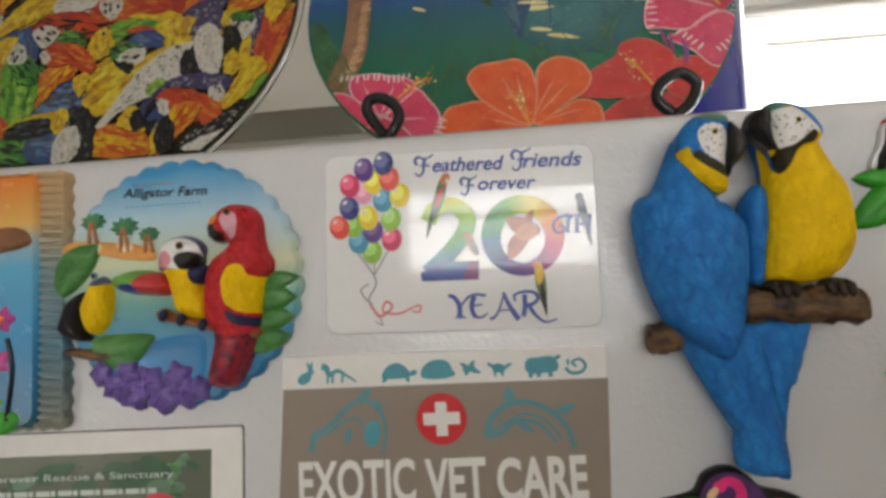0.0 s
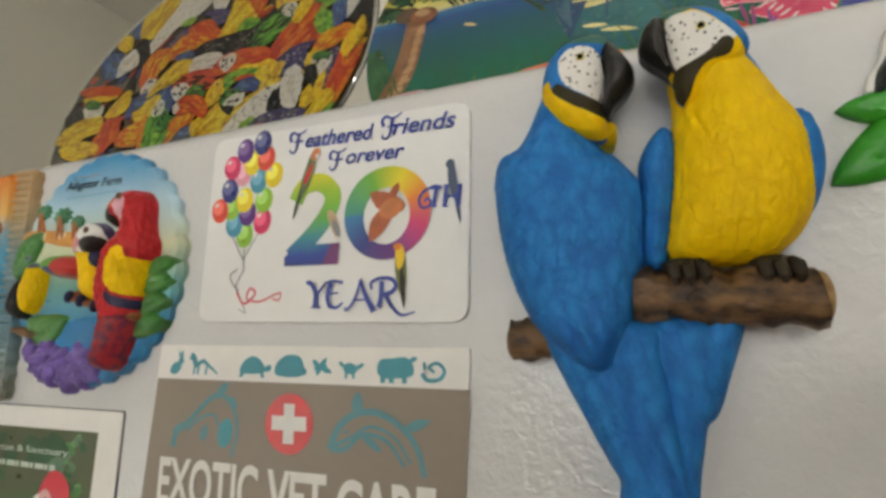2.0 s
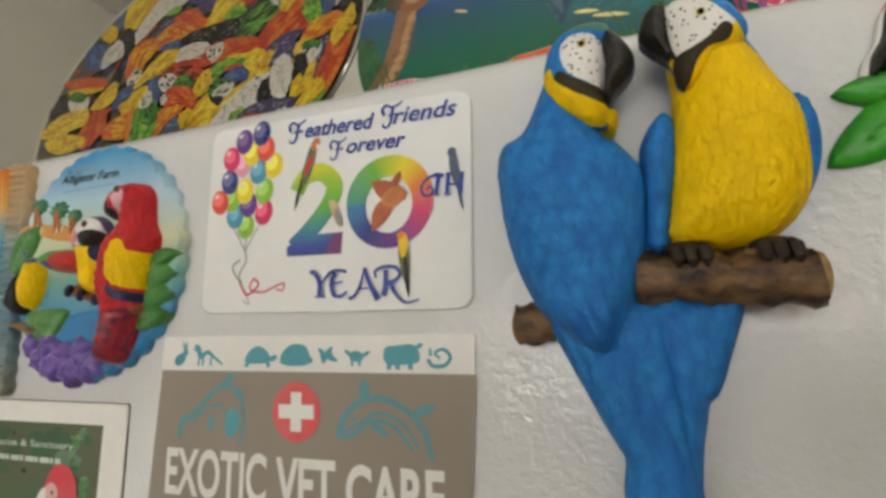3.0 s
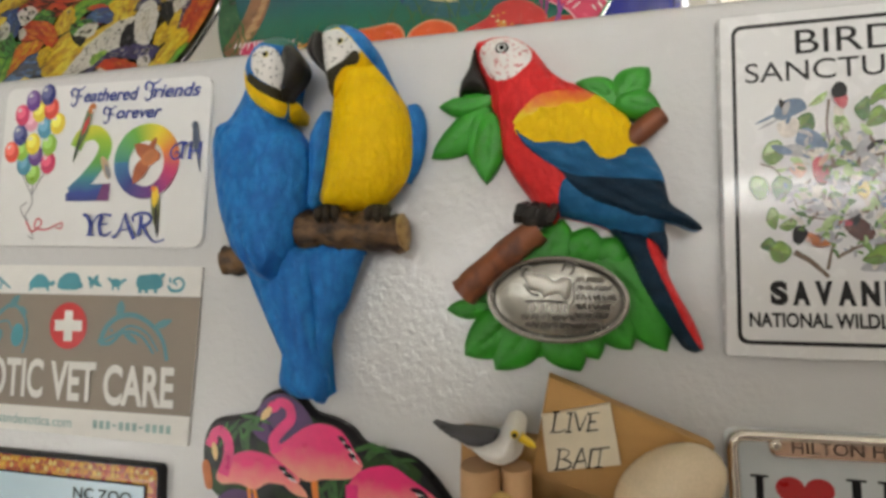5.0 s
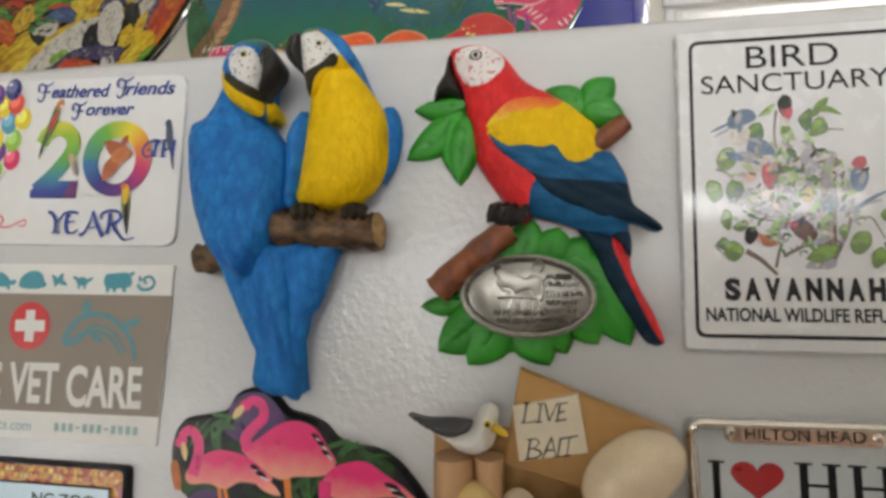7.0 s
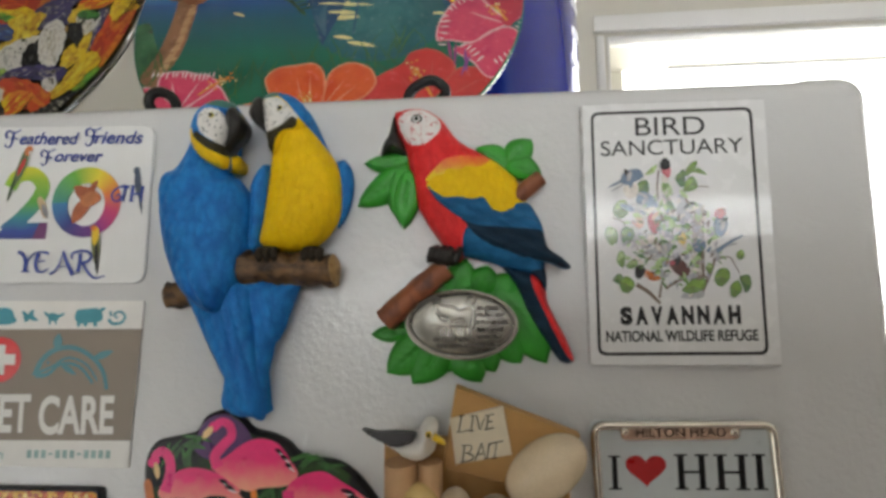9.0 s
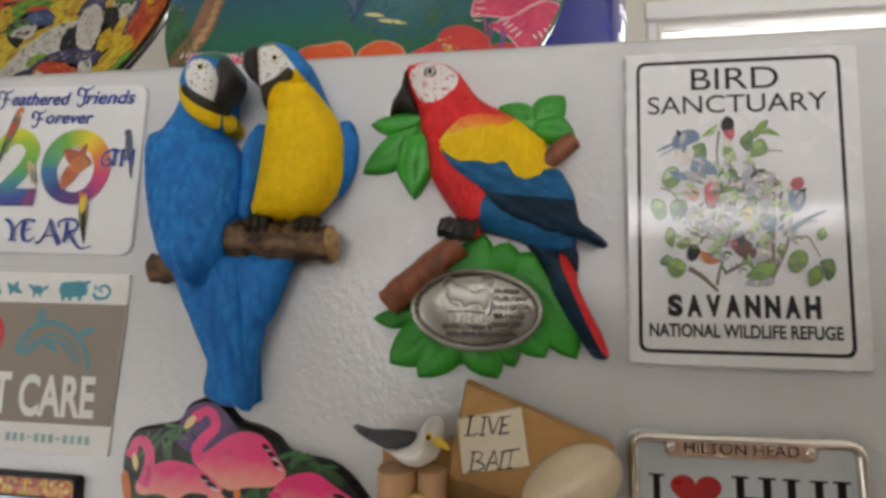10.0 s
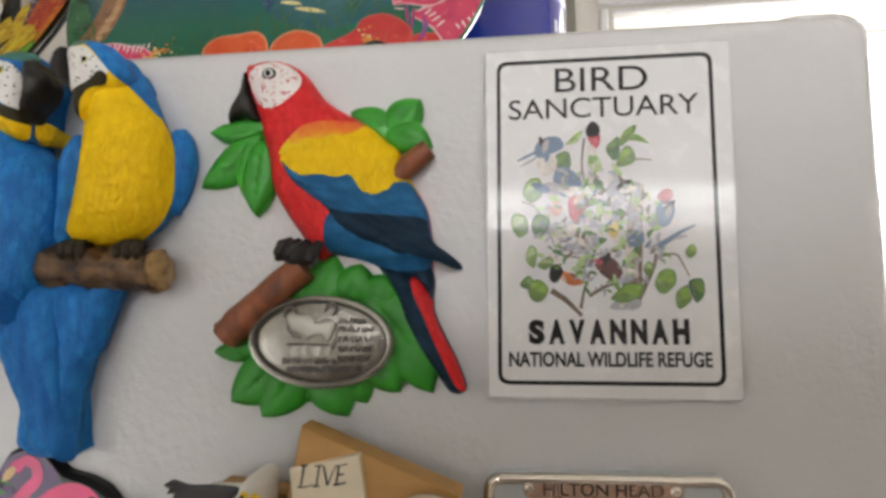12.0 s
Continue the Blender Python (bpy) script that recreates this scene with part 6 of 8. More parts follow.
    red = [(6, 6.9), (8, 11.1), (11, 13.3), (14.3, 13.5), (18.2, 12.2), (20.8, 8.8), (21.3, 4), (22.1, -0.1), (23.7, -3.1), (23.6, -6.3), (21.8, -9.8), (20.7, -16.1), (20.2, -20.7), (18.8, -25.3), (17.4, -29.3), (15.1, -34.4), (11.8, -38.1), (7.7, -38.1), (5, -36.5), (5, -32.9), (6.4, -27.2), (6.7, -23.1), (4.6, -19.3), (3.7, -14), (4.3, -8), (6, -2.7), (9.4, 0.2), (11.6, 2.2), (9.4, 2.8), (6.8, 3.8)]
    shape("figure_red", red, feather_mat("crimson_plumage", (0.56, 0.024, 0.030), (0.36, 0.011, 0.015), 560, rough=0.36), 3.2, 7.6, 6.0, (([(11.5, -9.7), (12.7, -5.6), (15.2, -4.1), (17.5, -4.7), (18.7, -7.1), (21.4, -8), (24.5, -8.6), (23.6, -13.1), (21.6, -17.4), (18.8, -17.8), (14.9, -16.5), (12.5, -14.4)], YEL_F), ([(12.8, -16.7), (15.9, -17.9), (19.5, -19), (21.6, -19.4), (21.4, -21.9), (15.9, -20.7), (13.2, -19)], INDIGO), ([(11.5, 10.1), (15.6, 9.8), (16, 5.1), (14.2, 2.7), (12.1, 5.6)], mat("pale_cheek", (0.66, 0.36, 0.42), 0.4, 0, 0.3)), ([(5.5, -21.3), (13.2, -23.4), (20.8, -23.3), (17.4, -29.3), (11.8, -39.3), (4.3, -37.9), (4.4, -32.8), (6.7, -26.7)], speckle_mat("dark_red", (0.34, 0.014, 0.020), (0.13, 0.012, 0.04), 420, 0.5, 0.4, 0.08))), "red and yellow feathered figure", form=quills, pitch=0.8)
    shape("hooked_beak", [(6.3, 6.8), (7.9, 10.1), (10.8, 11.4), (12.3, 9.8), (12, 6.4), (12, 3.8), (8.9, 2.5), (6.7, 4)], BEAK, 6.4, 3.6, 2.6, (([(5.7, 6.8), (7.5, 10.6), (10.8, 12), (12.8, 10.2), (11.6, 7.5), (8.5, 7.3)], ORANGE),), "dark hooked beak")
    for u, v, h, m in ((-26, -4.9, 8.8, grey_b), (-1.3, 2.1, 8.5, BROWN_I), (13.4, 10.4, 10.2, BROWN_I)):
        k = Clay()
        k.ball((u, v, h), (1.1, 1.1, 0.5), m, 7)
        k.ball((u, v, h + 0.3), (0.6, 0.6, 0.4), BLACK, 6)
        k.make("eye", t, "small painted eye")
    lettering(t, "Alligator Farm", -8.5, 18.4, 25.7, 3.6, INK, 3.3, 0.02, 0.2, -1.6)
    b = Clay()
    b.top = 3.24
    for k in range(9):
        b.flat([(-16.9 + k * 1.25, 21.0), (-16.0 + k * 1.25, 21.0), (-16.0 + k * 1.25, 21.7), (-16.9 + k * 1.25, 21.7)], GREY_I)
    for k in range(15):
        b.flat([(-20.5 + k * 1.55, 14.8), (-19.5 + k * 1.55, 14.8), (-19.5 + k * 1.55, 15.3), (-20.5 + k * 1.55, 15.3)], SKY_I)
    b.make("printed_bars", t, "fine line of small print", smooth=False, kind="stuff")
    return t


def sunset_magnet():
    t = magnet("sunset_magnet", -0.1650, 1.6700, "resin souvenir magnet with orange sunset and ridged border", "magnet")
    face = ramp_mat("sunset_print", 2, ((0.0, (0.02, 0.11, 0.03)), (0.10, (0.03, 0.16, 0.30)), (0.35, (0.04, 0.27, 0.52)), (0.66, (0.10, 0.40, 0.62)), (0.74, (0.30, 0.45, 0.50)), (0.82, (0.72, 0.42, 0.10)), (1.0, (0.72, 0.20, 0.02))), 0.25, 0.4, 0.004, 0.1, -0.037, 0.037, 50)
    rim = ramp_mat("sunset_rim", 2, ((0.0, (0.20, 0.19, 0.12)), (0.35, (0.10, 0.22, 0.28)), (0.66, (0.22, 0.30, 0.30)), (0.82, (0.45, 0.33, 0.18)), (1.0, (0.50, 0.33, 0.16))), 0.35, 0.2, 0.006, 0.2, -0.037, 0.037, 200)
    edge = []
    w, h = 68.0, 75.0
    for k in range(120):
        s = k / 120 * 4
        i, f = int(s), s % 1
        c = [(w / 2, -h / 2), (w / 2, h / 2), (-w / 2, h / 2), (-w / 2, -h / 2)]
        p, q = np.array(c[i]), np.array(c[(i + 1) % 4])
        e = p + (q - p) * f
        nrm = np.array([(1, 0), (0, 1), (-1, 0), (0, -1)][i])
        edge.append(tuple(e + nrm * (0.7 * math.sin(k * math.pi) + (0.8 if k % 2 else -0.2))))
    c = Clay().slab([(u + 1.6, v) for u, v in edge], 0, 3.4, rim, 1.0)
    for k in range(31):
        v = -36.4 + k * 2.43
        c.tube([(27.6, v + 0.3, 3.5), (31.5, v, 3.6), (35.2, v - 0.2, 2.8)], [0.95, 1.0, 0.8], rim, 8)
    c.make("ridged_border", t, "grey-blue rippled border")
    p = Clay()
    p.slab(rounded(58, 74, 4, 0, 0), 3.0, 5.6, face, 1.6)
    p.make("picture_face", t, "glossy sunset picture")
    q = Clay()
    q.relief([(6, 16), (14, 20.6), (22, 21.4), (27, 19.0), (27.4, 15.6), (20, 13.6), (10, 13.0)], BROWN_I, 1.6, 3.0, 5.2)
    q.make("island", t, "brown moulded island")
    for u, v, r in ((19.0, -5.6, 4.8), (17.6, -17.6, 5.0), (8, -10, 5)):
        f = Clay()
        star = [(u + (r if k % 2 else r * 0.6) * math.cos(k * math.pi / 5 + v), v + (r if k % 2 else r * 0.6) * math.sin(k * math.pi / 5 + v)) for k in range(10)]
        f.relief(star, mat("pink_flower", (0.50, 0.06, 0.28), 0.35, 0, 0.3), 1.2, 2.2, 5.4)
        f.ball((u, v, 6.6), (1.3, 1.3, 0.8), ORANGE, 6)
        f.make("flower", t, "pink moulded flower")
    s = Clay()
    s.tube(path([(20.6, -11, 5.8), (22.2, -20, 5.8), (20.6, -34, 5.8)], 4), 0.6, BLACK, 8)
    s.make("stem", t, "dark flower stem")
    leaf(t, (14, -36), (25, -33), 7, 5.2, 1.2)
    leaf(t, (10, -30), (20, -29), 6, 5.2, 1.2)
    return t


def photo_magnet():
    t = magnet("photo_magnet", -0.1320, 1.5925, "white-bordered photo magnet of a pink bird on dark green", "magnet")
    outer = [(-58.0, 38.6), (54.2, 38.2), (52.6, -44.0), (-58.0, -44.0)]
    c = Clay().slab(rquad(outer[::-1], 1.0), 0, 0.35, BLACK, 0.1)
    c.slab(rquad([(-57.75, 38.35), (53.95, 37.95), (52.35, -43.75), (-57.75, -43.75)][::-1], 1.0), 0.3, 0.7, WHITE_M, 0.1)
    c.make("border", t, "white card border with dark backing")
    green = ramp_mat("garden_green", 2, ((0.0, (0.015, 0.05, 0.03)), (0.45, (0.012, 0.06, 0.035)), (0.8, (0.03, 0.13, 0.04)), (1.0, (0.08, 0.10, 0.045))), 0.3, 0.3, 0.03, 0.0, -0.04, 0.032, 40)
    p = Clay()
    p.top = 0.72
    p.flat([(-50, 31.8), (44.8, 32.0), (42.8, -36), (-50, -36)], green)
    rnd = random.Random(12)
    leafy = [mat(n, c, 0.35, 0, 0.5, scale=150) for n, c in (("photo_leaf", (0.05, 0.20, 0.05)), ("photo_leaf_pale", (0.12, 0.30, 0.10)), ("photo_leaf_dark", (0.02, 0.09, 0.03)), ("photo_leaf_mist", (0.10, 0.20, 0.12)))]
    for k in range(60):
        v = 31 - k * 1.05
        u = 42.4 - 0.03 * k - rnd.uniform(1, 9)
        s = rnd.uniform(2.6, 4.6)
        d = rnd.uniform(2.4, 4.6)
        e = (min(43.4, u + s * math.cos(d)), min(31.6, v + s * math.sin(d)))
        p.flat(blade((min(43.4, u), min(31.6, v)), e, s * 0.6, 0.3), rnd.choice(leafy))
    for k in range(16):
        p.flat(oval(rnd.uniform(-40, 34), rnd.uniform(18, 28), rnd.uniform(3, 6), rnd.uniform(1.6, 3.0), rnd.uniform(-30, 30), 14), leafy[rnd.choice((2, 2, 3))])
    pink = ramp_mat("pink_chest", 2, ((0.0, (0.62, 0.40, 0.04)), (0.25, (0.60, 0.30, 0.05)), (0.42, (0.62, 0.06, 0.08)), (0.7, (0.58, 0.10, 0.13)), (1.0, (0.62, 0.03, 0.05))), 0.35, 0.2, 0.006, 0, -0.030, 0.020, 200)
    p.flat(loop([(26, 19.8), (31, 20.4), (35.6, 16.6), (36.8, 8.4), (39.4, 0.0), (38.6, -10), (33, -24), (22, -32), (14, -22), (16.4, -9.0), (20.4, -0.4), (23.6, 6.4), (22.4, 13.6)]), pink)
    p.flat(loop([(20.0, 0), (24, -10), (20, -24), (12, -34), (10, -22), (14, -8)]), mat("photo_teal", (0.05, 0.19, 0.22), 0.4, 0, 0.5, scale=200))
    p.flat(loop([(22.0, 12.6), (25.6, 15.4), (28.6, 12.6), (26.4, 8.0), (23.0, 8.4)]), mat("pale_pink", (0.66, 0.38, 0.38), 0.4, 0, 0.2))
    p.flat(loop([(22.8, 13.6), (20.2, 11.8), (18.6, 6.4), (21.0, 5.6), (23.4, 8.6)]), WHITE_M)
    p.flat(loop([(23.6, 8.6), (21.2, 6.6), (21.4, 3.8), (23.8, 4.6)]), BLACK)
    p.flat(oval(26.0, 12.6, 0.6, 0.6, 0, 8), INK)
    for row, (v, x0, n) in enumerate(((20.6, -30, 26), (11.0, -34, 8), (3.4, -30, 11), (-5.6, -34, 7), (-12, -30, 10))):
        for k in range(n):
            lng = 1.4 + (k * 5 % 3) * 0.5
            u = x0 + k * 2.25
            p.flat([(u, v), (u + lng, v), (u + lng, v + 1.5), (u, v + 1.5)], mat("pale_print", (0.55, 0.62, 0.55), 0.4, 0, 0.2))
    p.make("photograph", t, "pink feathered shape on dark green leaves", smooth=False)
    lettering(t, "Forever Rescue & Sanctuary", 6.0, 25.6, 56.0, 2.5, mat("pale_print", (0.55, 0.62, 0.55), 0.4, 0, 0.2), 1.35, 0.01)
    return t


def zoo_magnet():
    t = magnet("mosaic_magnet", -0.0350, 1.5640, "picture magnet with amber mosaic border and pale sky", "magnet")
    amber = speckle_mat("amber_mosaic", (0.62, 0.27, 0.02), (0.42, 0.06, 0.01), 420, 0.48, 0.25, 0.03, coat=0.4)
    outer = [(-51.0, 28.6), (50.4, 28.4), (51.6, -28.6), (-51.0, -28.6)]
    Clay().slab(rquad(outer[::-1], 1.6), 0, 3.0, BLACK, 0.5).make("backing", t, "dark backing plate")
    p = Clay()
    p.top = 3.04
    p.flat(rquad([(-50.0, 27.8), (49.6, 27.6), (50.4, -27.6), (-50.0, -27.8)][::-1], 1.4), amber)
    r = random.Random(8)
    gold = [mat("mosaic_%d" % k, c, 0.25, 0, 0.3, coat=0.4) for k, c in enumerate(((0.75, 0.42, 0.03), (0.62, 0.16, 0.02), (0.72, 0.30, 0.02), (0.40, 0.10, 0.02), (0.70, 0.50, 0.10)))]
    for k in range(62):
        u = -49.4 + k * 1.6
        for v in (26.6, 24.9):
            s = r.uniform(0.55, 0.8)
            p.flat([(u - s, v - s * 0.9), (u + s, v - s * r.uniform(0.5, 1)), (u + s * r.uniform(0.2, 1), v + s), (u - s * 0.7, v + s * 0.8)], r.choice(gold))
    p.flat([(-47.0, 23.4), (46.6, 23.2), (47.2, -24.0), (-47.0, -24.0)], INK)
    p.flat([(-46.4, 22.9), (46.0, 22.7), (46.6, -23.4), (-46.4, -23.4)], ramp_mat("zoo_sky", 2, ((0.0, (0.10, 0.22, 0.06)), (0.4, (0.20, 0.36, 0.14)), (0.6, (0.45, 0.62, 0.70)), (1.0, (0.50, 0.66, 0.76))), 0.2, 0.5, 0.01, 0, -0.023, 0.023, 60))
    p.make("printed_picture", t, "pale blue sky framed by amber mosaic", smooth=False)
    lettering(t, "NC ZOO", 32.2, 19.2, 20.0, 3.2, INK, 3.75, 0.012)
    return t


def flamingo_magnet():
    t = magnet("flamingo_magnet", 0.0750, 1.5960, "glossy die-cut magnet of pink long-legged birds on dark leaves", "magnet")
    out = [(-46.6, -0.3), (-46.0, 5.9), (-43.4, 9.8), (-40.1, 10.8), (-34.3, 11.9), (-30.6, 13.3), (-28.4, 17.0), (-24.2, 19.0), (-20.1, 18.8), (-16.9, 16.6), (-13.7, 13.6), (-8.0, 12.2), (-3.2, 10.0), (-0.1, 7.0), (3.9, 5.6), (11.1, 4.6), (16.6, 1.5), (21.9, -4.2), (25.4, -9.9), (21.4, -12.1), (18.1, -15.0), (16.5, -20.2), (14, -30), (6, -38), (-10, -40), (-26, -38), (-34, -30), (-36.0, -16.0), (-41.3, -10.4), (-44.4, -7.5)]
    c = Clay()
    c.slab(loop(out, 4), 0, 3.2, NIGHT, 1.2, BLACK)
    c.make("plaque", t, "dark glossy plaque")
    p = Clay()
    p.top = 3.24
    p.flat(loop([(-30, 12.6), (-27.6, 16.4), (-24, 18.0), (-20, 17.6), (-15, 13.6), (-13, 8), (-19, 6), (-26, 5), (-31, 8)]), PURPLE)
    p.flat(loop([(-41, -11), (-36, -7.4), (-29, -9), (-26, -16), (-30, -24), (-36, -16)]), PURPLE)
    p.flat(loop([(-22, -14), (-16, -11), (-10, -14), (-8, -22), (-18, -24), (-25, -20)]), mat("magenta_ink", (0.30, 0.015, 0.18), 0.3, 0, 0.4, coat=0.3))
    r = random.Random(12)
    leaf = speckle_mat("leaf_print", (0.045, 0.19, 0.03), (0.012, 0.035, 0.012), 240, 0.5, 0.3, 0.2, coat=0.3)
    for u, v, lean, wide in ((-37, 6, 60, 9), (-31, 9.6, 20, 7), (-33, 5.2, 120, 6), (-6, -4, 70, 8), (-9, -8, 100, 8), (3, 5, 10, 6), (10, 3.2, -20, 5), (-9.4, -14, 90, 9), (3, -14, 60, 9), (12, -15, 100, 8), (-22, -16, 80, 8)):
        for k in range(5):
            a = radians(lean + r.uniform(-32, 32))
            x, y, q = u + r.uniform(-2, 2), v + r.uniform(-1.4, 1.4), wide * r.uniform(0.35, 0.7)
            p.flat(blade((x - q * math.cos(a), y - q * math.sin(a)), (x + q * math.cos(a), y + q * math.sin(a)), r.uniform(0.6, 1.5), 0.5), leaf)
    p.flat(loop([(-45.8, -1.6), (-44.4, -0.4), (-43.2, -2.4), (-42.4, -7.4), (-44.2, -7.8), (-45.2, -5.0)]), mat("rust_light", (0.55, 0.17, 0.05), 0.4, 0, 0.3))
    p.flat(loop([(12, -15), (16.6, -14.4), (16, -20), (11, -20)]), RED_I)

    p.make("printed_leaves", t, "dark leaves and purple flower shapes", smooth=False, kind="stuff")

    def wader(body, neck, tail, legs, low, bill, marks):
        p = Clay()
        p.top = 3.34 + 0.001 * (body[0][0] + 50)
        for a, b in legs:
            p.flat(band([a, b], 1.1, 0.9), ORANGE)
        skin = fade_mat("pink_print_%d" % low[0], (0.80, 0.020, 0.17), (0.86, 0.34, 0.24), *low)
        p.flat(loop(body), skin)
        p.flat(blade(*tail), skin)
        p.flat(band(neck, 3.3, 2.3), PINK)
        p.flat(oval(*neck[-1], 1.9, 1.5, 20, 14), PINK)
        p.flat(blade(*bill), mat("bill_cream", (0.75, 0.52, 0.25), 0.35))
        p.flat(blade(bill[1], (np.array(bill[1]) - (0.2, 1.6)), 0.9), INK)
        for a, b in marks:
            p.flat(blade(a, b, 1.3, 0.3), INK)
            p.flat(blade((a[0] + 1.2, a[1] - 1.0), (b[0] + 1.0, b[1] - 0.6), 0.5), WHITE_M)
        p.make("printed_wader", t, "pink wading bird shape", smooth=False, kind="stuff")
    wader([(-41.4, -4.0), (-38.2, 0.2), (-32.9, 2.7), (-27.1, 2.4), (-22.3, 0.6), (-16.7, -3.1), (-19.2, -5.1), (-25.7, -5.0), (-29.8, -7.0), (-34.7, -5.9), (-39.8, -6.3)], [(-39.4, -4.0), (-38.0, 0.8), (-38.3, 5.0), (-40.4, 7.4), (-42.6, 6.4), (-43.2, 4.4)], ((-22, -3.4), (-14.2, -7.6), 3.0), (((-31.6, -6), (-29.4, -22)), ((-30.2, -6), (-26.0, -20))), (0.0, -7.0), ((-42.6, 4.2), (-41.6, -0.6), 1.8), (((-23, -0.6), (-20.2, -2.2)), ((-21.4, -2.2), (-18.2, -3.6))))
    wader([(-25.6, 3.6), (-21.3, 6.0), (-16.3, 9.6), (-11.3, 11.2), (-5.7, 9.7), (-1.8, 4.8), (0.2, -0.2), (-3.7, -2.1), (-10.2, -2.7), (-15.1, -3.6), (-19.9, -0.9), (-23.9, 1.5)], [(-23.4, 3.0), (-24.6, 6.0), (-22.4, 9.0), (-19.8, 11.8), (-20.4, 14.8), (-22.8, 15.9), (-25.0, 14.6)], ((-6, 6), (0.6, 1.0), 3.0), (((-13.2, -3), (-10.4, -22)), ((-12.4, -3), (-10.0, -24))), (5.0, -2.5), ((-25.6, 14.4), (-28.6, 11.0), 2.2), (((-6.4, 8.2), (-4.2, 6.2)), ((-4.8, 6.4), (-2.6, 4.6)), ((-3.4, 4.2), (-1.4, 2.4))))
    wader([(-3.4, -4.0), (-0.4, 0.0), (4.5, 1.8), (8.5, 1.9), (13.2, -0.7), (18.7, -4.0), (24.4, -9.1), (18.6, -6.2), (12.1, -6.4), (5.6, -8.5), (-0.7, -7.0)], [(-2.4, -3.4), (-2.2, -8.0), (-0.8, -11.4), (-2.4, -12.6), (-4.6, -10.0), (-6.0, -12.6), (-6.4, -19.6)], ((16, -4.4), (24.6, -9.4), 2.0), (((6.4, -7.6), (7.6, -22)), ((8.0, -7.6), (10.2, -22))), (-2.0, -8.0), ((-6.2, -19), (-8.4, -22), 1.8), (((13, -3.0), (17.4, -4.4)), ((15, -4.8), (19, -6))))
    return t


def bait_magnet():
    t = magnet("beach_magnet", 0.1430, 1.5960, "wooden beach souvenir magnet with shells, post and small sign card", "magnet")
    t.scale = (1.0, 1.45, 1.0)
    pine = wood_mat("pine_board", (0.52, 0.29, 0.095), (0.40, 0.20, 0.06), 60, (1, 1, 0.12))
    pine2 = wood_mat("pine_sign_board", (0.50, 0.275, 0.085), (0.37, 0.18, 0.05), 70, (0.15, 1, 1))
    board = Clay().slab([(-42.0, 12.8), (-24.6, 11.4), (9.6, 10.0), (9.0, -34.0), (-42.4, -34.0)][::-1], 0, 4.0, pine, 0.4)
    board.make("back_board", t, "upright brown board")
    Clay().slab([(-21.2, 27.0), (11.8, 14.2), (6.6, -2.0), (-25.2, 6.0)][::-1], 4.0, 8.4, pine2, 0.5).make("sign_board", t, "tilted brown board")
    sand = speckle_mat("sand", (0.50, 0.38, 0.24), (0.30, 0.21, 0.13), 900, 0.45, 0.8, 0.08, bump=0.5)
    s = Clay()
    s.relief([(-44.6, -15.6), (-34, -11.4), (-22, -10.4), (-8, -11.6), (8, -11.0), (15.0, -14.4), (20.6, -18.6), (20, -34), (-44, -34)], sand, 6.0, 6.0, 5.0, form=lambda u, v, q: 0.6 * q * np.sin(u * 0.9) * np.cos(v * 1.1))
    s.make("sand_base", t, "sandy base")
    card = mat("cream_card", (0.72, 0.63, 0.47), 0.6, 0, 0.08)
    cc = Clay().slab([(-22.9, 18.8), (-8.5, 22.2), (-6.6, 9.7), (-21.5, 7.1)][::-1], 8.4, 9.4, card, 0.2)
    note = cc.make("sign_card", t, "small cream card")
    for strokes in (
        ([(-19.9, 20.3), (-20.7, 15.9)], [(-21.4, 15.8), (-19.4, 15.9), (-17.8, 16.6)], [(-20.7, 20.2), (-19.1, 20.4)]),
        ([(-16.5, 20.3), (-17.2, 16.1)], [(-17.5, 20.2), (-15.7, 20.5)], [(-18, 16), (-16.4, 16.2)]),
        ([(-15.6, 20.4), (-14.7, 16.4)], [(-14.7, 16.4), (-12.7, 20.7)]),
        ([(-12.1, 20.5), (-12.8, 16.6)], [(-12.7, 20.3), (-10.2, 20.8)], [(-12.5, 18.5), (-11, 18.8)], [(-13.3, 16.5), (-10.6, 17)]),
        ([(-19.1, 12.2), (-19.9, 7.7)], [(-19.9, 12), (-17.9, 12.2), (-17.1, 11.5), (-18.1, 10.2), (-19.5, 9.9)], [(-18.5, 10.1), (-16.7, 9.3), (-17.5, 8.1), (-20.5, 7.5)]),
        ([(-16.3, 8), (-14.2, 12.8)], [(-14.2, 12.8), (-13.2, 8.5)], [(-15.5, 9.7), (-13.6, 10)]),
        ([(-12.1, 12.6), (-12.8, 8.6)], [(-13.6, 8.4), (-12, 8.7)]),
        ([(-12.3, 12.5), (-8.1, 13.4)], [(-10, 12.9), (-10.7, 8.9)], [(-11.6, 8.7), (-9.8, 9)]),
    ):
        pen = Clay()
        pen.top = 9.45
        for k, pts in enumerate(strokes):
            pts = [(-14.8 + 0.92 * (u + 14.6), 14.2 + 0.94 * (v - 14.4)) for u, v in pts]
            pen.flat(band(pts, 0.4 if k != 1 else 0.28, 0.32 if k != 1 else 0.2), INK)
        pen.make("letter", note, "slanting black pen letter", smooth=False)
    post = Clay()
    wood = wood_mat("pale_post", (0.56, 0.34, 0.17), (0.47, 0.26, 0.12), 90, (1, 1, 0.1))
    post.tube([(-35.4, 8.8, 12), (-35.4, -12, 12)], 4.2, wood, 18)
    post.make("post", t, "pale wooden post")
    post = Clay()
    post.tube([(-28.0, 8.6, 11), (-28.0, -12, 11)], 3.2, wood, 16)
    post.make("post", t, "pale wooden post")
    g = Clay()
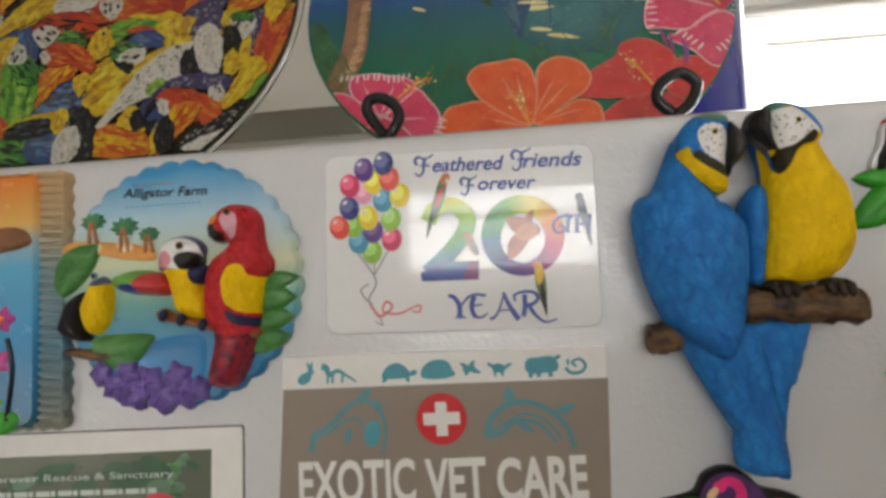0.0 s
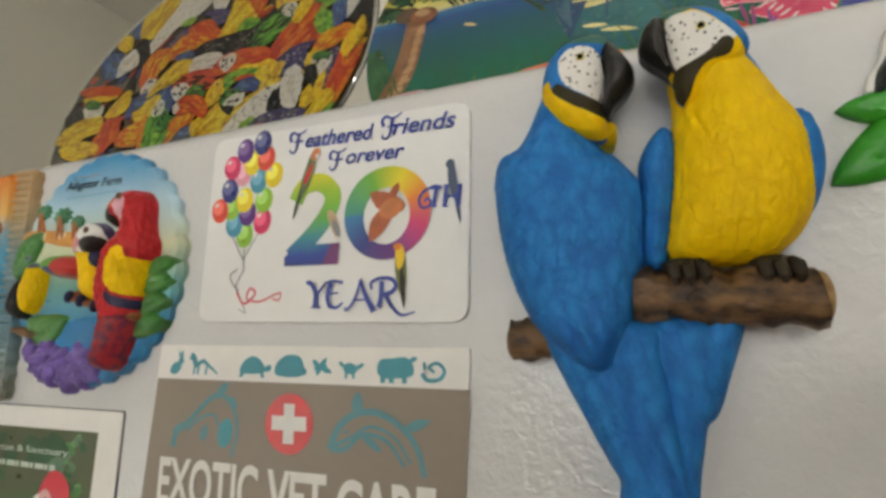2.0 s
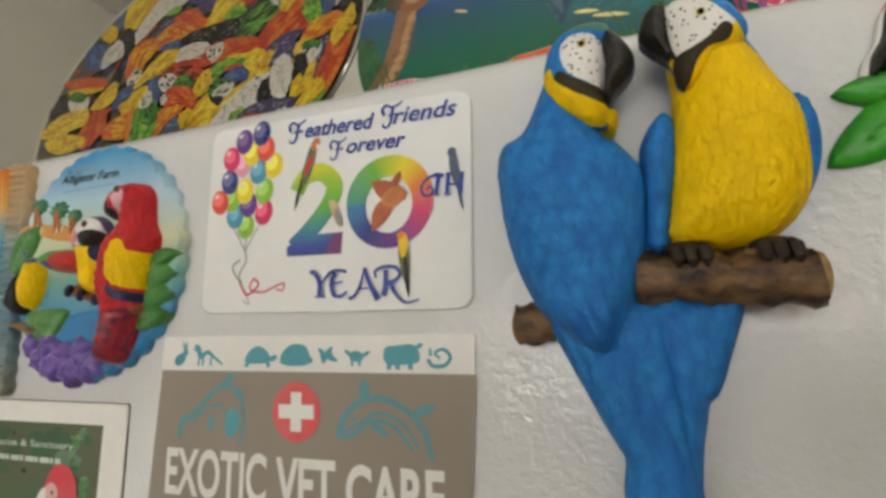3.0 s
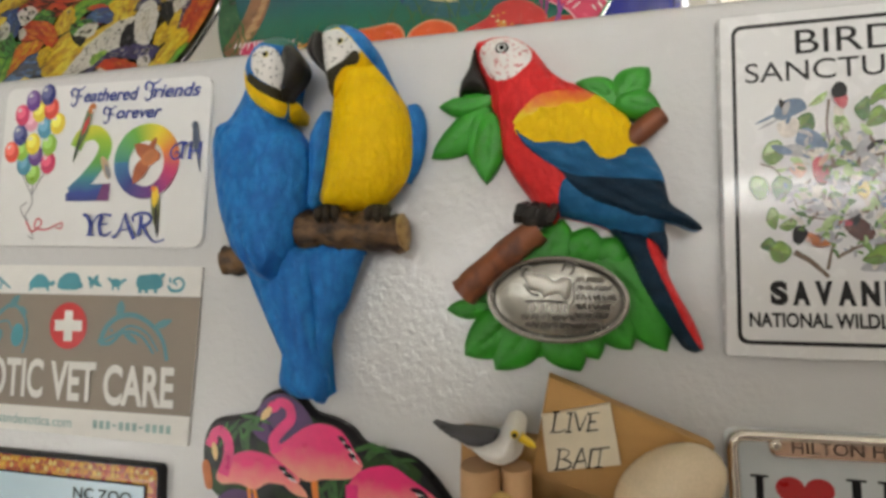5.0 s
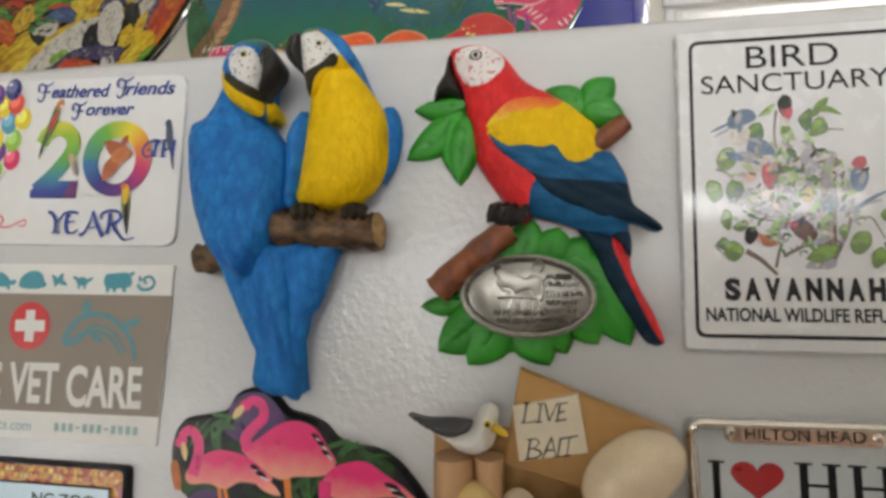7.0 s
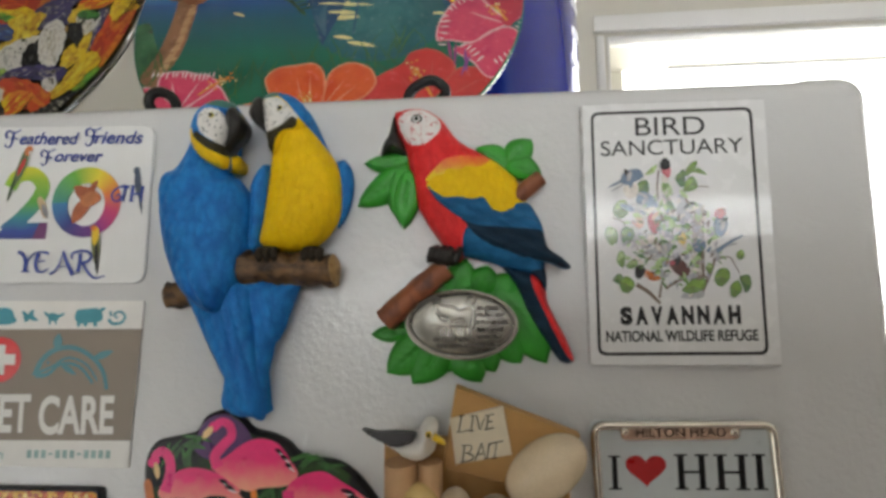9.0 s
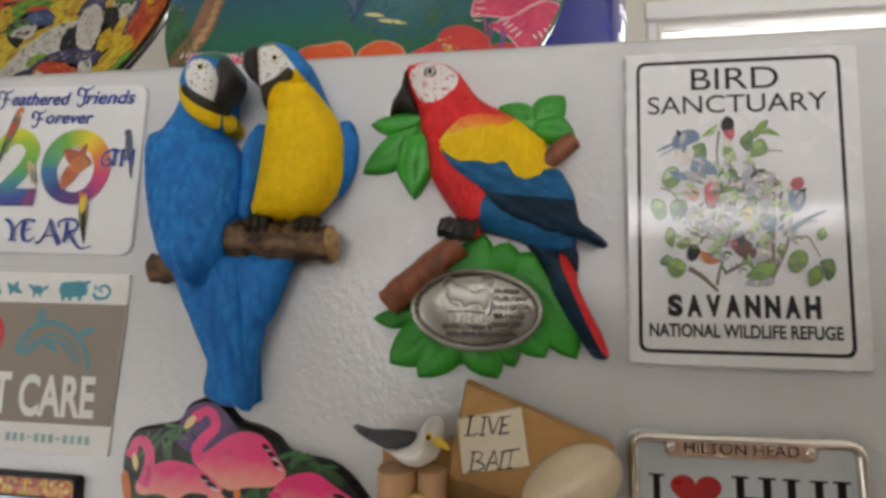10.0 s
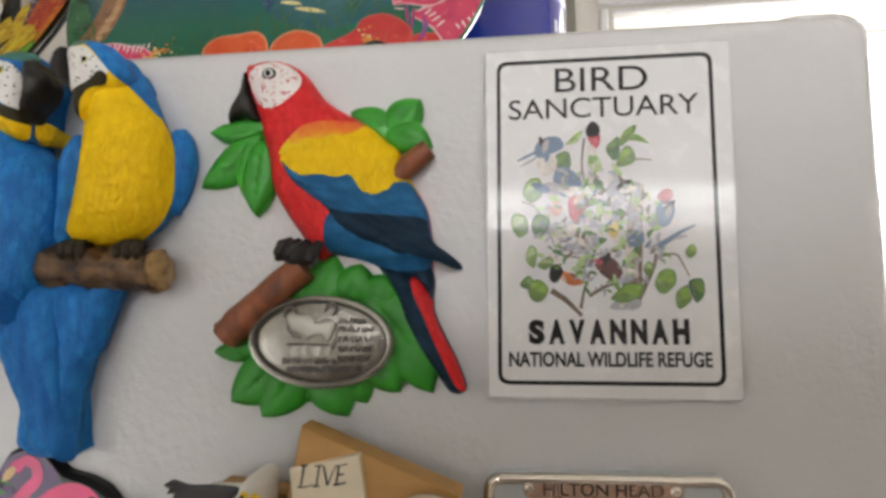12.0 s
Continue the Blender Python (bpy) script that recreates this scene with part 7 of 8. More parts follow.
    g.relief([(-41.0, 14.6), (-37.0, 12.0), (-34.0, 10.0), (-30.2, 9.4), (-27.0, 11.2), (-26.4, 14.6), (-26.2, 17.4), (-27.8, 18.9), (-30.0, 18.2), (-31.4, 15.6), (-35.0, 14.8)], mat("gull_white", (0.76, 0.73, 0.68), 0.5, 0, 0.08), 5.0, 4.0, 11.5, pitch=0.8, foot=7.0)
    g.relief([(-45.2, 17.6), (-41.2, 16.8), (-36.0, 16.9), (-31.4, 16.4), (-32.6, 14.2), (-36.4, 13.2), (-40.8, 14.8)], mat("gull_grey", (0.085, 0.08, 0.085), 0.5, 0, 0.2), 2.2, 2.0, 14.0, pitch=0.8, foot=12.0)
    g.tube([(-26.6, 16.4, 15.4), (-24.6, 15.2, 15.2), (-23.6, 14.4, 15.0)], [1.0, 0.8, 0.3], YEL_I, 8)
    g.ball((-27.6, 17.0, 16.0), (0.85, 0.85, 0.5), YEL_I, 6)
    g.ball((-27.6, 17.0, 16.5), (0.45, 0.45, 0.35), INK, 6)
    g.make("gull_figure", t, "small white and grey bird figure")
    cream = mat("shell_cream", (0.70, 0.56, 0.38), 0.22, 0, 0.25, scale=60, coat=0.4)
    pale = mat("shell_pale", (0.60, 0.50, 0.36), 0.3, 0, 0.25, scale=80, coat=0.3)
    grey = speckle_mat("shell_grey", (0.50, 0.45, 0.38), (0.16, 0.16, 0.15), 160, 0.5, 0.35, 0.12, stretch=(1, 1, 0.5))
    for u, v, h, r, m, turn in ((1.8, 7.4, 12.4, (11.6, 7.4, 4.6), cream, 34), (-30.2, -2.6, 14.0, (5.2, 7.2, 4.6), mat("shell_yellow", (0.66, 0.48, 0.19), 0.25, 0, 0.2, scale=70, coat=0.4), 8), (-21.4, -2.6, 12.0, (4.2, 5.2, 4.0), pale, 6), (-39.0, -5.6, 11.0, (3.8, 4.0, 3.6), mat("shell_pink", (0.58, 0.45, 0.38), 0.35, 0, 0.2), 0), (-11.2, -4.6, 12.6, (5.6, 5.6, 5.0), grey, 0), (-5.4, -5.6, 12.0, (5.2, 5.6, 4.6), pale, 10), (0.6, -1.8, 11.0, (6.4, 3.6, 4.0), grey, -20), (3.4, -8.0, 12.0, (4.8, 3.4, 3.6), pale, -25), (-2.4, -10.0, 11.0, (4.2, 3.0, 3.2), grey, 30)):
        b = Clay()
        b.ball((u, v, h), r, m, 14, turn)
        b.make("shell", t, "smooth small shell")
    lab = Clay().slab([(-30.1, -15.0), (2.3, -15.6), (2.6, -24), (-29.8, -23.6)][::-1], 10.6, 11.6, card, 0.2)
    lab.make("name_label", t, "blank cream label")
    return t


def plate_magnet():
    t = magnet("plate_magnet", 0.1855, 1.5960, "small licence-plate magnet in a bright chrome frame", "magnet")
    plate = mat("plate_grey", (0.56, 0.60, 0.61), 0.3, 0, 0.05, coat=0.3)
    outer = rquad([(-26.4, 15.9), (23.2, 16.3), (24.0, -10.9), (-25.6, -12.4)][::-1], 2.6)
    Clay().slab(outer, 0, 3.2, plate, 0.6).make("plate", t, "pale grey plate")
    f = Clay()
    ring_pts = rquad([(-25.6, 15.0), (22.4, 15.4), (23.2, -10.2), (-24.8, -11.6)], 2.6)
    f.tube([(u, v, 3.6) for u, v in ring_pts] + [(*ring_pts[0], 3.6)], 1.25, CHROME, 12)
    f.make("chrome_frame", t, "bright chrome frame")
    copper = mat("rosy_chrome", (0.66, 0.46, 0.34), 0.2, 0.9, 0.2, scale=90)
    for q, words, u, v, w in (([(-18.4, 15.4), (13.6, 15.7), (13.4, 11.6), (-18.2, 11.2)], "HILTON HEAD", -2.4, 13.5, 24.0), ([(-18.0, -8.0), (14.4, -7.6), (14.6, -11.2), (-17.8, -11.9)], "ISLAND", -1.6, -9.7, 12.6)):
        s = Clay()
        s.slab(rquad(q[::-1], 1.2), 3.0, 4.6, copper, 0.3)
        tab = s.make("frame_tab", t, "rosy metal lettered tab")
        lettering(tab, words, u, v, w, 2.6, mat("dark_engraving", (0.06, 0.04, 0.03), 0.5), 4.66, 0.005, turn=0.6)
        for x in (u - w / 2 - 3.0, u + w / 2 + 2.4):
            sc = Clay()
            sc.ball((x, v, 4.6), (1.1, 1.1, 0.5), CHROME, 7)
            sc.make("screw", tab, "tiny screw head")
    p = Clay()
    p.top = 3.24
    heart = []
    for k in range(40):
        a = 2 * math.pi * k / 40
        heart.append((-11.8 + 0.345 * 16 * math.sin(a) ** 3, 3.4 + 0.30 * (13 * math.cos(a) - 5 * math.cos(2 * a) - 2 * math.cos(3 * a) - math.cos(4 * a))))
    p.flat(heart[::-1], mat("heart_red", (0.42, 0.012, 0.014), 0.3, 0, 0.15, coat=0.3))

    def serif_bar(u, v0, v1, w=1.5, foot=3.4):
        p.flat([(u - w / 2, v0), (u + w / 2, v0), (u + w / 2, v1), (u - w / 2, v1)], INK)
        for v in (v0, v1 - 0.5):
            p.flat([(u - foot / 2, v), (u + foot / 2, v), (u + foot / 2, v + 0.5), (u - foot / 2, v + 0.5)], INK)
    serif_bar(-20.3, -2.2, 6.9)
    for u in (0.4, 11.0):
        serif_bar(u - 2.8, -2.0, 7.4, 1.7, 3.6)
        serif_bar(u + 2.8, -2.0, 7.4, 1.7, 3.6)
        p.flat([(u - 2.8, 2.3), (u + 2.8, 2.3), (u + 2.8, 3.0), (u - 2.8, 3.0)], INK)
    serif_bar(18.4, -1.9, 7.5, 1.7, 3.6)
    p.make("printed_letters", t, "black serif letters and a red heart", smooth=False)
    return t


def white_magnet():
    """A pale flat magnet whose top edge just shows."""
    t = magnet("pale_magnet", 0.1920, 1.5520, "pale grey rounded magnet partly in view", "magnet")
    Clay().slab(rounded(38, 54, 5), 0, 2.6, mat("pale_grey", (0.60, 0.59, 0.58), 0.4, 0, 0.05), 0.8).make("plaque", t)
    return t


round_magnet()
sunset_magnet()
photo_magnet()
zoo_magnet()
flamingo_magnet()
bait_magnet()
plate_magnet()
white_magnet()


# ---------------------------------------------------------------- on top of the fridge
def leaning(x, y, z, lean):
    """A pose whose local plane u, v leans back from the upright."""
    return Matrix.Translation((x, y, z)) @ pose(0, 0, 0, -lean, 0, 0)


def disc(t, r, m, rim=0.0):
    """A shallow round plate with a lip and foot, and a clear rim where it has one."""
    n = 96

    def turned(name, prof, m, label=""):
        vs = [(a * math.cos(2 * math.pi * k / n), a * math.sin(2 * math.pi * k / n), h) for k in range(n) for a, h in prof]
        q = len(prof)
        fs = [(k * q + j, ((k + 1) % n) * q + j, ((k + 1) % n) * q + j + 1, k * q + j + 1) for k in range(n) for j in range(q - 1)]
        return Clay().put(vs, fs, m).make(name, t, label)
    turned("plate", [(r * 0.55, -6.0), (r * 0.60, -4.5), (r - 2, -3.6), (r, -2.0), (r, -0.5), (r - 0.8, 0.0), (0.02, 0.0)], m)
    if rim:
        turned("clear_rim", [(r + 0.2, -2.4), (r + rim, -1.6), (r + rim + 0.6, -0.8), (r + rim, 0.0), (r + 0.2, -0.2), (r + 0.2, -2.4)], GLASS, "clear glass rim")


def easel(x, y, z, half, label, tall=1.0):
    """A black wire plate stand with curled front hooks."""
    t = tagged(new("plate_stand"), label, "plate stand", "plate stands")
    t.location = (x, y, z)
    wire = mat("black_wire", (0.012, 0.012, 0.013), 0.22, 0, 0.2, coat=0.4)
    for s, curl in ((-1, ((-3, 47), (-9, 60), (-12, 66), (-10, 71), (-4, 72), (3, 68), (6, 61), (3, 54), (-3, 47))), (1, ((0, 45), (8, 55), (12, 63), (11, 68), (4, 72), (-5, 68), (-9, 62), (-8, 56), (-2, 50)))):
        c = Clay()
        u = s * half
        pts = [(u, 3, -60), (u, 3, -10), (u, 4, 8), (u + curl[0][0] * tall, 8, 17)] + [(u + a * tall, b * tall, 20 + 3 * k / 9) for k, (a, b) in enumerate(curl)]
        c.tube(path(pts, 5), 3.1, wire, 12)
        c.make("hook", t)
        c = Clay()
        c.tube([(u, 3, -20), (u * 0.4, 150, -75)], 2.6, wire, 10)
        c.make("back_leg", t)
    c = Clay()
    c.tube([(-half, 3, -20), (half, 3, -20)], 2.6, wire, 10)
    c.make("crossbar", t)
    return t


def held(pts, r):
    """Keeps a painted outline within the plate."""
    return [tuple(np.array(p) * min(1.0, (r - 1.2) / (math.hypot(*p) + 1e-9))) for p in pts]


def collage(t, r):
    """Crowded feathered shapes, row over row."""
    ink = lambda n, c, o, amt=0.4, sc=240: speckle_mat("collage_" + n, tuple(x * 0.75 for x in c), tuple(x * 0.58 for x in o), sc, amt + 0.03, 0.35, 0.14, 0.0)
    kinds = {
        "yellow": (ink("yellow", (0.74, 0.50, 0.012), (0.62, 0.36, 0.01)), ink("gold", (0.60, 0.33, 0.02), (0.40, 0.18, 0.02)), ink("lemon", (0.80, 0.64, 0.06), (0.72, 0.50, 0.03))),
        "red": (ink("red", (0.56, 0.045, 0.014), (0.64, 0.13, 0.015)), ink("orange", (0.68, 0.22, 0.02), (0.56, 0.08, 0.01)), ink("crimson", (0.40, 0.02, 0.014), (0.55, 0.05, 0.015))),
        "green": (ink("lime", (0.16, 0.42, 0.035), (0.08, 0.28, 0.03)), ink("green", (0.045, 0.23, 0.035), (0.02, 0.12, 0.02)), ink("leaf", (0.32, 0.50, 0.06), (0.15, 0.36, 0.04))),
        "white": (ink("white", (0.70, 0.67, 0.60), (0.50, 0.47, 0.40), 0.36, 600), ink("cream", (0.62, 0.57, 0.46), (0.26, 0.24, 0.18), 0.42, 700), ink("ivory", (0.74, 0.70, 0.60), (0.6, 0.55, 0.45))),
        "blue": (ink("blue", (0.03, 0.065, 0.24), (0.05, 0.11, 0.30)), ink("slate", (0.10, 0.12, 0.16), (0.05, 0.055, 0.07)), ink("sky", (0.12, 0.25, 0.45), (0.06, 0.12, 0.30))),
        "dark": (ink("dark", (0.014, 0.013, 0.014), (0.05, 0.048, 0.045), 0.40), ink("charcoal", (0.05, 0.05, 0.047), (0.018, 0.017, 0.018), 0.5), ink("peppered", (0.02, 0.02, 0.02), (0.45, 0.43, 0.40), 0.34, 900)),
    }
    rnd = random.Random(11)
    beak = kinds["dark"][0]

    kinds.update(orange=(kinds["red"][1], kinds["red"][0], kinds["yellow"][0]), crimson=(kinds["red"][2], kinds["red"][0], kinds["dark"][1]), lime=(kinds["green"][0], kinds["green"][2], kinds["green"][1]), leafgreen=(kinds["green"][2], kinds["green"][0], kinds["green"][1]))
    kinds["green"] = (kinds["green"][1], kinds["green"][0], kinds["dark"][1])
    violet = ink("violet", (0.055, 0.045, 0.16), (0.03, 0.03, 0.07))
    kinds.update(violet=(violet, kinds["blue"][0], kinds["dark"][0]), charcoal=(kinds["dark"][1], kinds["blue"][1], kinds["dark"][0]), pepper=(kinds["dark"][0], kinds["dark"][1], kinds["white"][1]), spotted=(kinds["white"][0], kinds["white"][2], kinds["dark"][0]), face=(kinds["white"][0], kinds["white"][1], kinds["dark"][0]))
    p = Clay()
    p.top, p.step = 0.01, 0.0009

    def plume(k, *pts):
        """One painted patch of plumage with a dark outline and feather strokes along it."""
        m = kinds[k]
        o = np.array(loop(pts, 6))
        c = o.mean(0)
        far = np.linalg.norm(o - c, axis=1, keepdims=True)
        rough = np.array([[rnd.uniform(-0.9, 1.1)] for _ in o])
        o = c + (o - c) * (1 + (1.6 + rough) / (far + 1e-6))
        if k not in ("face", "leafgreen"):
            p.flat(held([tuple(q + (0.5, -0.9)) for q in o], r), beak)
        p.flat(held([tuple(q) for q in o], r), m[0])
        w, vec = np.linalg.eigh(np.cov((o - c).T))
        d = vec[:, 1] * rnd.choice((-1, 1))
        size = 2 * math.sqrt(w[0])
        n = int(min(34, 5 + w[0] ** 0.5 * w[1] ** 0.5 * 0.17)) * (2 if k in ("spotted", "pepper") else 1)
        lo, hi = o.min(0), o.max(0)
        g = np.array([(rnd.uniform(lo[0], hi[0]), rnd.uniform(lo[1], hi[1])) for _ in range(n * 5)])
        g = g[inside(g, o)]
        g = g[edge_distance(g, o) > size * 0.13][:n]
        for j, q in enumerate(g):
            if k in ("spotted", "pepper", "violet"):
                ln, wd, mm = rnd.uniform(1.6, 3.2), rnd.uniform(0.7, 1.2), m[2] if k != "violet" else kinds["white"][1]
            elif k == "face":
                ln, wd, mm = size * 0.45, size * 0.2, m[1 + j % 2]
            else:
                ln, wd, mm = size * rnd.uniform(0.4, 0.8), size * rnd.uniform(0.10, 0.22), m[1 + (j % 2)]
            a = rnd.uniform(-0.3, 0.3)
            e = np.array((d[0] * math.cos(a) - d[1] * math.sin(a), d[0] * math.sin(a) + d[1] * math.cos(a))) * ln / 2
            p.flat(held(blade(q - e, q + e, wd, rnd.uniform(-0.2, 0.2) * wd), r), mm)

    # the crowd in the gaps
    for k in range(260):
        g, f = rnd.uniform(0, 2 * math.pi), (r - 6) * math.sqrt(rnd.random())
        a, d = np.array((f * math.cos(g), f * math.sin(g))), rnd.uniform(0.3, 1.4)
        ln, wd = rnd.uniform(10, 24), rnd.uniform(5, 10)
        p.flat(held(blade(a, a + ln * np.array((math.cos(d), math.sin(d))), wd, rnd.uniform(-3, 3)), r), rnd.choice((kinds["dark"][0], kinds["dark"][1], kinds["dark"][0], kinds["yellow"][1], kinds["red"][0], kinds["red"][2], kinds["blue"][0], kinds["yellow"][0])))

    plume("blue", (-160, 108), (-150, 124), (-138, 145), (-121, 145), (-126, 119), (-118, 86), (-137, 90))
    plume("yellow", (-116, 86), (-126, 119), (-121, 145), (-92, 152), (-63, 140), (-75, 111), (-88, 88), (-99, 78))
    plume("spotted", (-71, 142), (-37, 134), (-30, 105), (-44, 91), (-63, 83), (-75, 65), (-88, 51), (-96, 61), (-88, 88), (-77, 116))
    plume("leafgreen", (-58, 82), (-54, 89), (-43, 89), (-44, 81))
    plume("charcoal", (-170, 80), (-164, 89), (-146, 88), (-134, 70), (-159, 73))
    plume("yellow", (-157, 92), (-133, 89), (-123, 72), (-133, 69))
    plume("dark", (-108, 59), (-115, 77), (-103, 77), (-90, 56), (-87, 36), (-94, 33), (-89, 13), (-85, -2), (-100, 8), (-97, 38))
    plume("blue", (-162, 66), (-146, 69), (-124, 58), (-122, 38), (-126, 29), (-144, 38))
    plume("white", (-123, 32), (-126, 55), (-114, 64), (-100, 42), (-110, 36))
    plume("white", (-20, 97), (-26, 118), (-10, 123), (-4, 99), (-7, 88))
    plume("violet", (-30, 88), (-15, 91), (12, 77), (8, 70), (-6, 67), (-18, 82))
    plume("violet", (-63, 52), (-57, 69), (-44, 77), (-43, 67), (-51, 54))
    plume("red", (-43, 72), (-32, 78), (-14, 73), (3, 53), (6, 41), (-11, 48), (-31, 60))
    plume("orange", (-57, 45), (-50, 60), (-33, 64), (-11, 48), (-13, 37), (-33, 33), (-45, 34))
    plume("yellow", (8, 88), (8, 105), (19, 111), (26, 118), (20, 90))
    plume("yellow", (4, 47), (7, 64), (9, 84), (33, 85), (45, 68), (37, 54), (22, 45), (11, 44))
    plume("lime", (27, 50), (32, 61), (47, 56), (46, 44), (34, 45))
    plume("red", (25, 93), (29, 109), (49, 113), (49, 83), (46, 64))
    plume("yellow", (63, 76), (63, 96), (76, 102), (95, 97), (99, 68), (85, 67), (69, 63))
    plume("pepper", (-22, 37), (-10, 44), (10, 46), (40, 46), (59, 57), (74, 67), (72, 54), (52, 36), (42, 21), (18, 26), (-7, 28))
    plume("green", (49, 16), (50, 32), (61, 53), (78, 53), (90, 39), (84, 29), (70, 21), (56, 13))
    plume("face", (74, 58), (78, 66), (87, 61), (87, 49), (80, 51))
    plume("red", (76, -8), (77, 16), (88, 36), (99, 56), (110, 57), (121, 33), (126, 17), (114, 6), (100, 2), (84, -9))
    plume("yellow", (89, 43), (92, 61), (107, 70), (105, 55), (98, 37))
    plume("lime", (105, 66), (102, 91), (121, 91), (125, 66), (116, 56))
    plume("lime", (114, 34), (118, 44), (131, 34), (136, 19), (130, 10), (122, 18))
    plume("dark", (152, 23), (156, 44), (154, 75), (168, 41), (172, 12), (163, 21))
    plume("blue", (135, 23), (131, 49), (143, 58), (147, 35), (142, 21))
    plume("white", (147, 27), (145, 57), (152, 71), (155, 63), (154, 40))
    plume("leafgreen", (117, 41), (121, 59), (130, 69), (142, 74), (140, 59), (126, 48))
    plume("orange", (122, -9), (126, 10), (145, 17), (154, 12), (144, -3), (130, -7))
    plume("yellow", (152, -5), (157, 11), (163, 21), (167, 3), (163, -10))
    plume("orange", (-75, 51), (-54, 47), (-53, 29), (-62, 16), (-70, 7), (-79, 12), (-85, 39))
    plume("yellow", (-58, -9), (-51, 11), (-38, 23), (-20, 27), (-15, 12), (-31, 0), (-47, -11))
    plume("white", (-11, 7), (-18, 23), (-6, 26), (14, 23), (17, 11), (5, 5))
    plume("blue", (-43, 35), (-29, 38), (-19, 29), (-33, 26))
    plume("face", (-71, 0), (-68, 12), (-59, 8), (-59, -8))
    plume("blue", (-76, -30), (-79, -13), (-64, -7), (-37, -8), (-20, -19), (-33, -24), (-57, -22), (-64, -32))
    plume("red", (-172, 22), (-149, 23), (-107, 11), (-105, 1), (-139, 7), (-159, 14))
    plume("yellow", (-156, 8), (-139, 7), (-104, 0), (-118, -3), (-144, 1))
    plume("dark", (-169, -13), (-158, -1), (-138, -12), (-126, -28), (-140, -30), (-160, -25))
    plume("white", (-147, -7), (-139, 0), (-120, -10), (-116, -24), (-132, -22))
    plume("green", (-148, -2), (-144, 4), (-124, -5), (-130, -9))
    plume("yellow", (-165, -44), (-157, -29), (-137, -23), (-113, -24), (-107, -42), (-124, -45), (-133, -54))
    plume("red", (-110, -67), (-105, -45), (-101, -27), (-86, -30), (-77, -51), (-85, -67), (-94, -70))
    plume("yellow", (-107, -22), (-94, 1), (-86, -1), (-80, -18), (-90, -26))
    plume("yellow", (-152, -56), (-132, -50), (-101, -58), (-98, -69), (-127, -71))
    plume("yellow", (-67, -31), (-53, -24), (-34, -29), (-31, -42), (-50, -44))
    plume("orange", (-70, -64), (-71, -49), (-54, -43), (-30, -51), (-26, -66), (-47, -68))
    plume("green", (-29, -66), (-31, -47), (-17, -45), (-5, -50), (-1, -65), (-8, -69))
    plume("yellow", (-58, -9), (-49, 11), (-38, 25), (-19, 23), (-17, 12), (-28, 4), (-41, -2), (-51, -10))
    plume("white", (-15, 9), (-15, 20), (-9, 22), (14, 19), (14, 11), (3, 7), (-7, 5))
    plume("blue", (-41, -16), (-32, -5), (-22, -16), (-19, -36), (-27, -35))
    plume("crimson", (-19, 3), (-7, 7), (10, 3), (31, -3), (35, -12), (25, -15), (16, -20), (6, -22), (-10, -16), (-27, -8))
    plume("red", (16, 3), (19, 13), (26, 17), (43, 18), (71, 12), (77, -10), (61, -12), (48, -6), (31, -6), (21, -6))
    plume("face", (21, 10), (26, 15), (34, 15), (37, 5), (33, -3), (26, 2))
    plume("yellow", (47, -4), (55, -2), (68, -5), (76, -2), (89, -11), (78, -15), (61, -10))
    plume("face", (-26, -10), (-21, -6), (-12, -8), (-8, -17), (-15, -25), (-22, -18))
    plume("green", (-7, -21), (0, -13), (11, -17), (16, -28), (1, -27))
    plume("violet", (89, -6), (99, 3), (113, 6), (120, 3), (109, -9), (98, -15))
    plume("lime", (37, -26), (35, -12), (44, -8), (61, -9), (71, -13), (62, -18), (50, -19), (44, -26), (39, -29))
    plume("red", (48, -18), (54, -15), (66, -18), (73, -23), (63, -21))
    plume("yellow", (21, -30), (23, -19), (30, -14), (36, -23), (39, -35), (35, -41), (30, -46), (25, -38))
    plume("yellow", (70, -15), (82, -13), (93, -11), (99, -15), (97, -30), (91, -36), (82, -38), (75, -27))
    plume("blue", (52, -28), (57, -21), (67, -21), (75, -28), (75, -36), (65, -33), (57, -34))
    plume("dark", (24, -80), (21, -71), (22, -55), (32, -43), (40, -39), (40, -50), (30, -65), (31, -85))
    plume("yellow", (30, -86), (25, -73), (26, -60), (31, -49), (40, -42), (45, -45), (53, -53), (63, -45), (74, -38), (83, -37), (76, -49), (62, -61), (51, -83), (41, -90))
    plume("green", (39, -34), (46, -30), (57, -32), (54, -41), (45, -44))
    plume("face", (46, -44), (52, -37), (61, -35), (64, -43), (58, -48), (51, -48))
    plume("dark", (43, -45), (50, -48), (56, -49), (55, -55), (50, -52))
    plume("spotted", (82, -39), (91, -36), (101, -34), (98, -39), (96, -49), (95, -63), (83, -70), (73, -78), (63, -84), (53, -92), (46, -104), (42, -101), (48, -87), (55, -74), (62, -61), (72, -48))
    plume("leafgreen", (73, -74), (77, -67), (84, -67), (82, -74), (76, -77))
    plume("dark", (94, -45), (102, -42), (106, -54), (111, -64), (97, -63))
    plume("violet", (97, -25), (102, -13), (113, -7), (119, -12), (119, -22), (109, -20), (101, -25))
    plume("white", (101, -30), (105, -21), (111, -20), (117, -27), (121, -44), (121, -61), (117, -66), (110, -60), (105, -47))
    plume("yellow", (127, -66), (126, -50), (133, -41), (141, -32), (144, -20), (149, -14), (148, -28), (145, -45), (140, -56), (132, -66))
    plume("yellow", (121, -23), (120, -10), (129, -9), (126, -18))
    plume("violet", (141, -13), (149, -12), (148, -31), (143, -54), (143, -35))
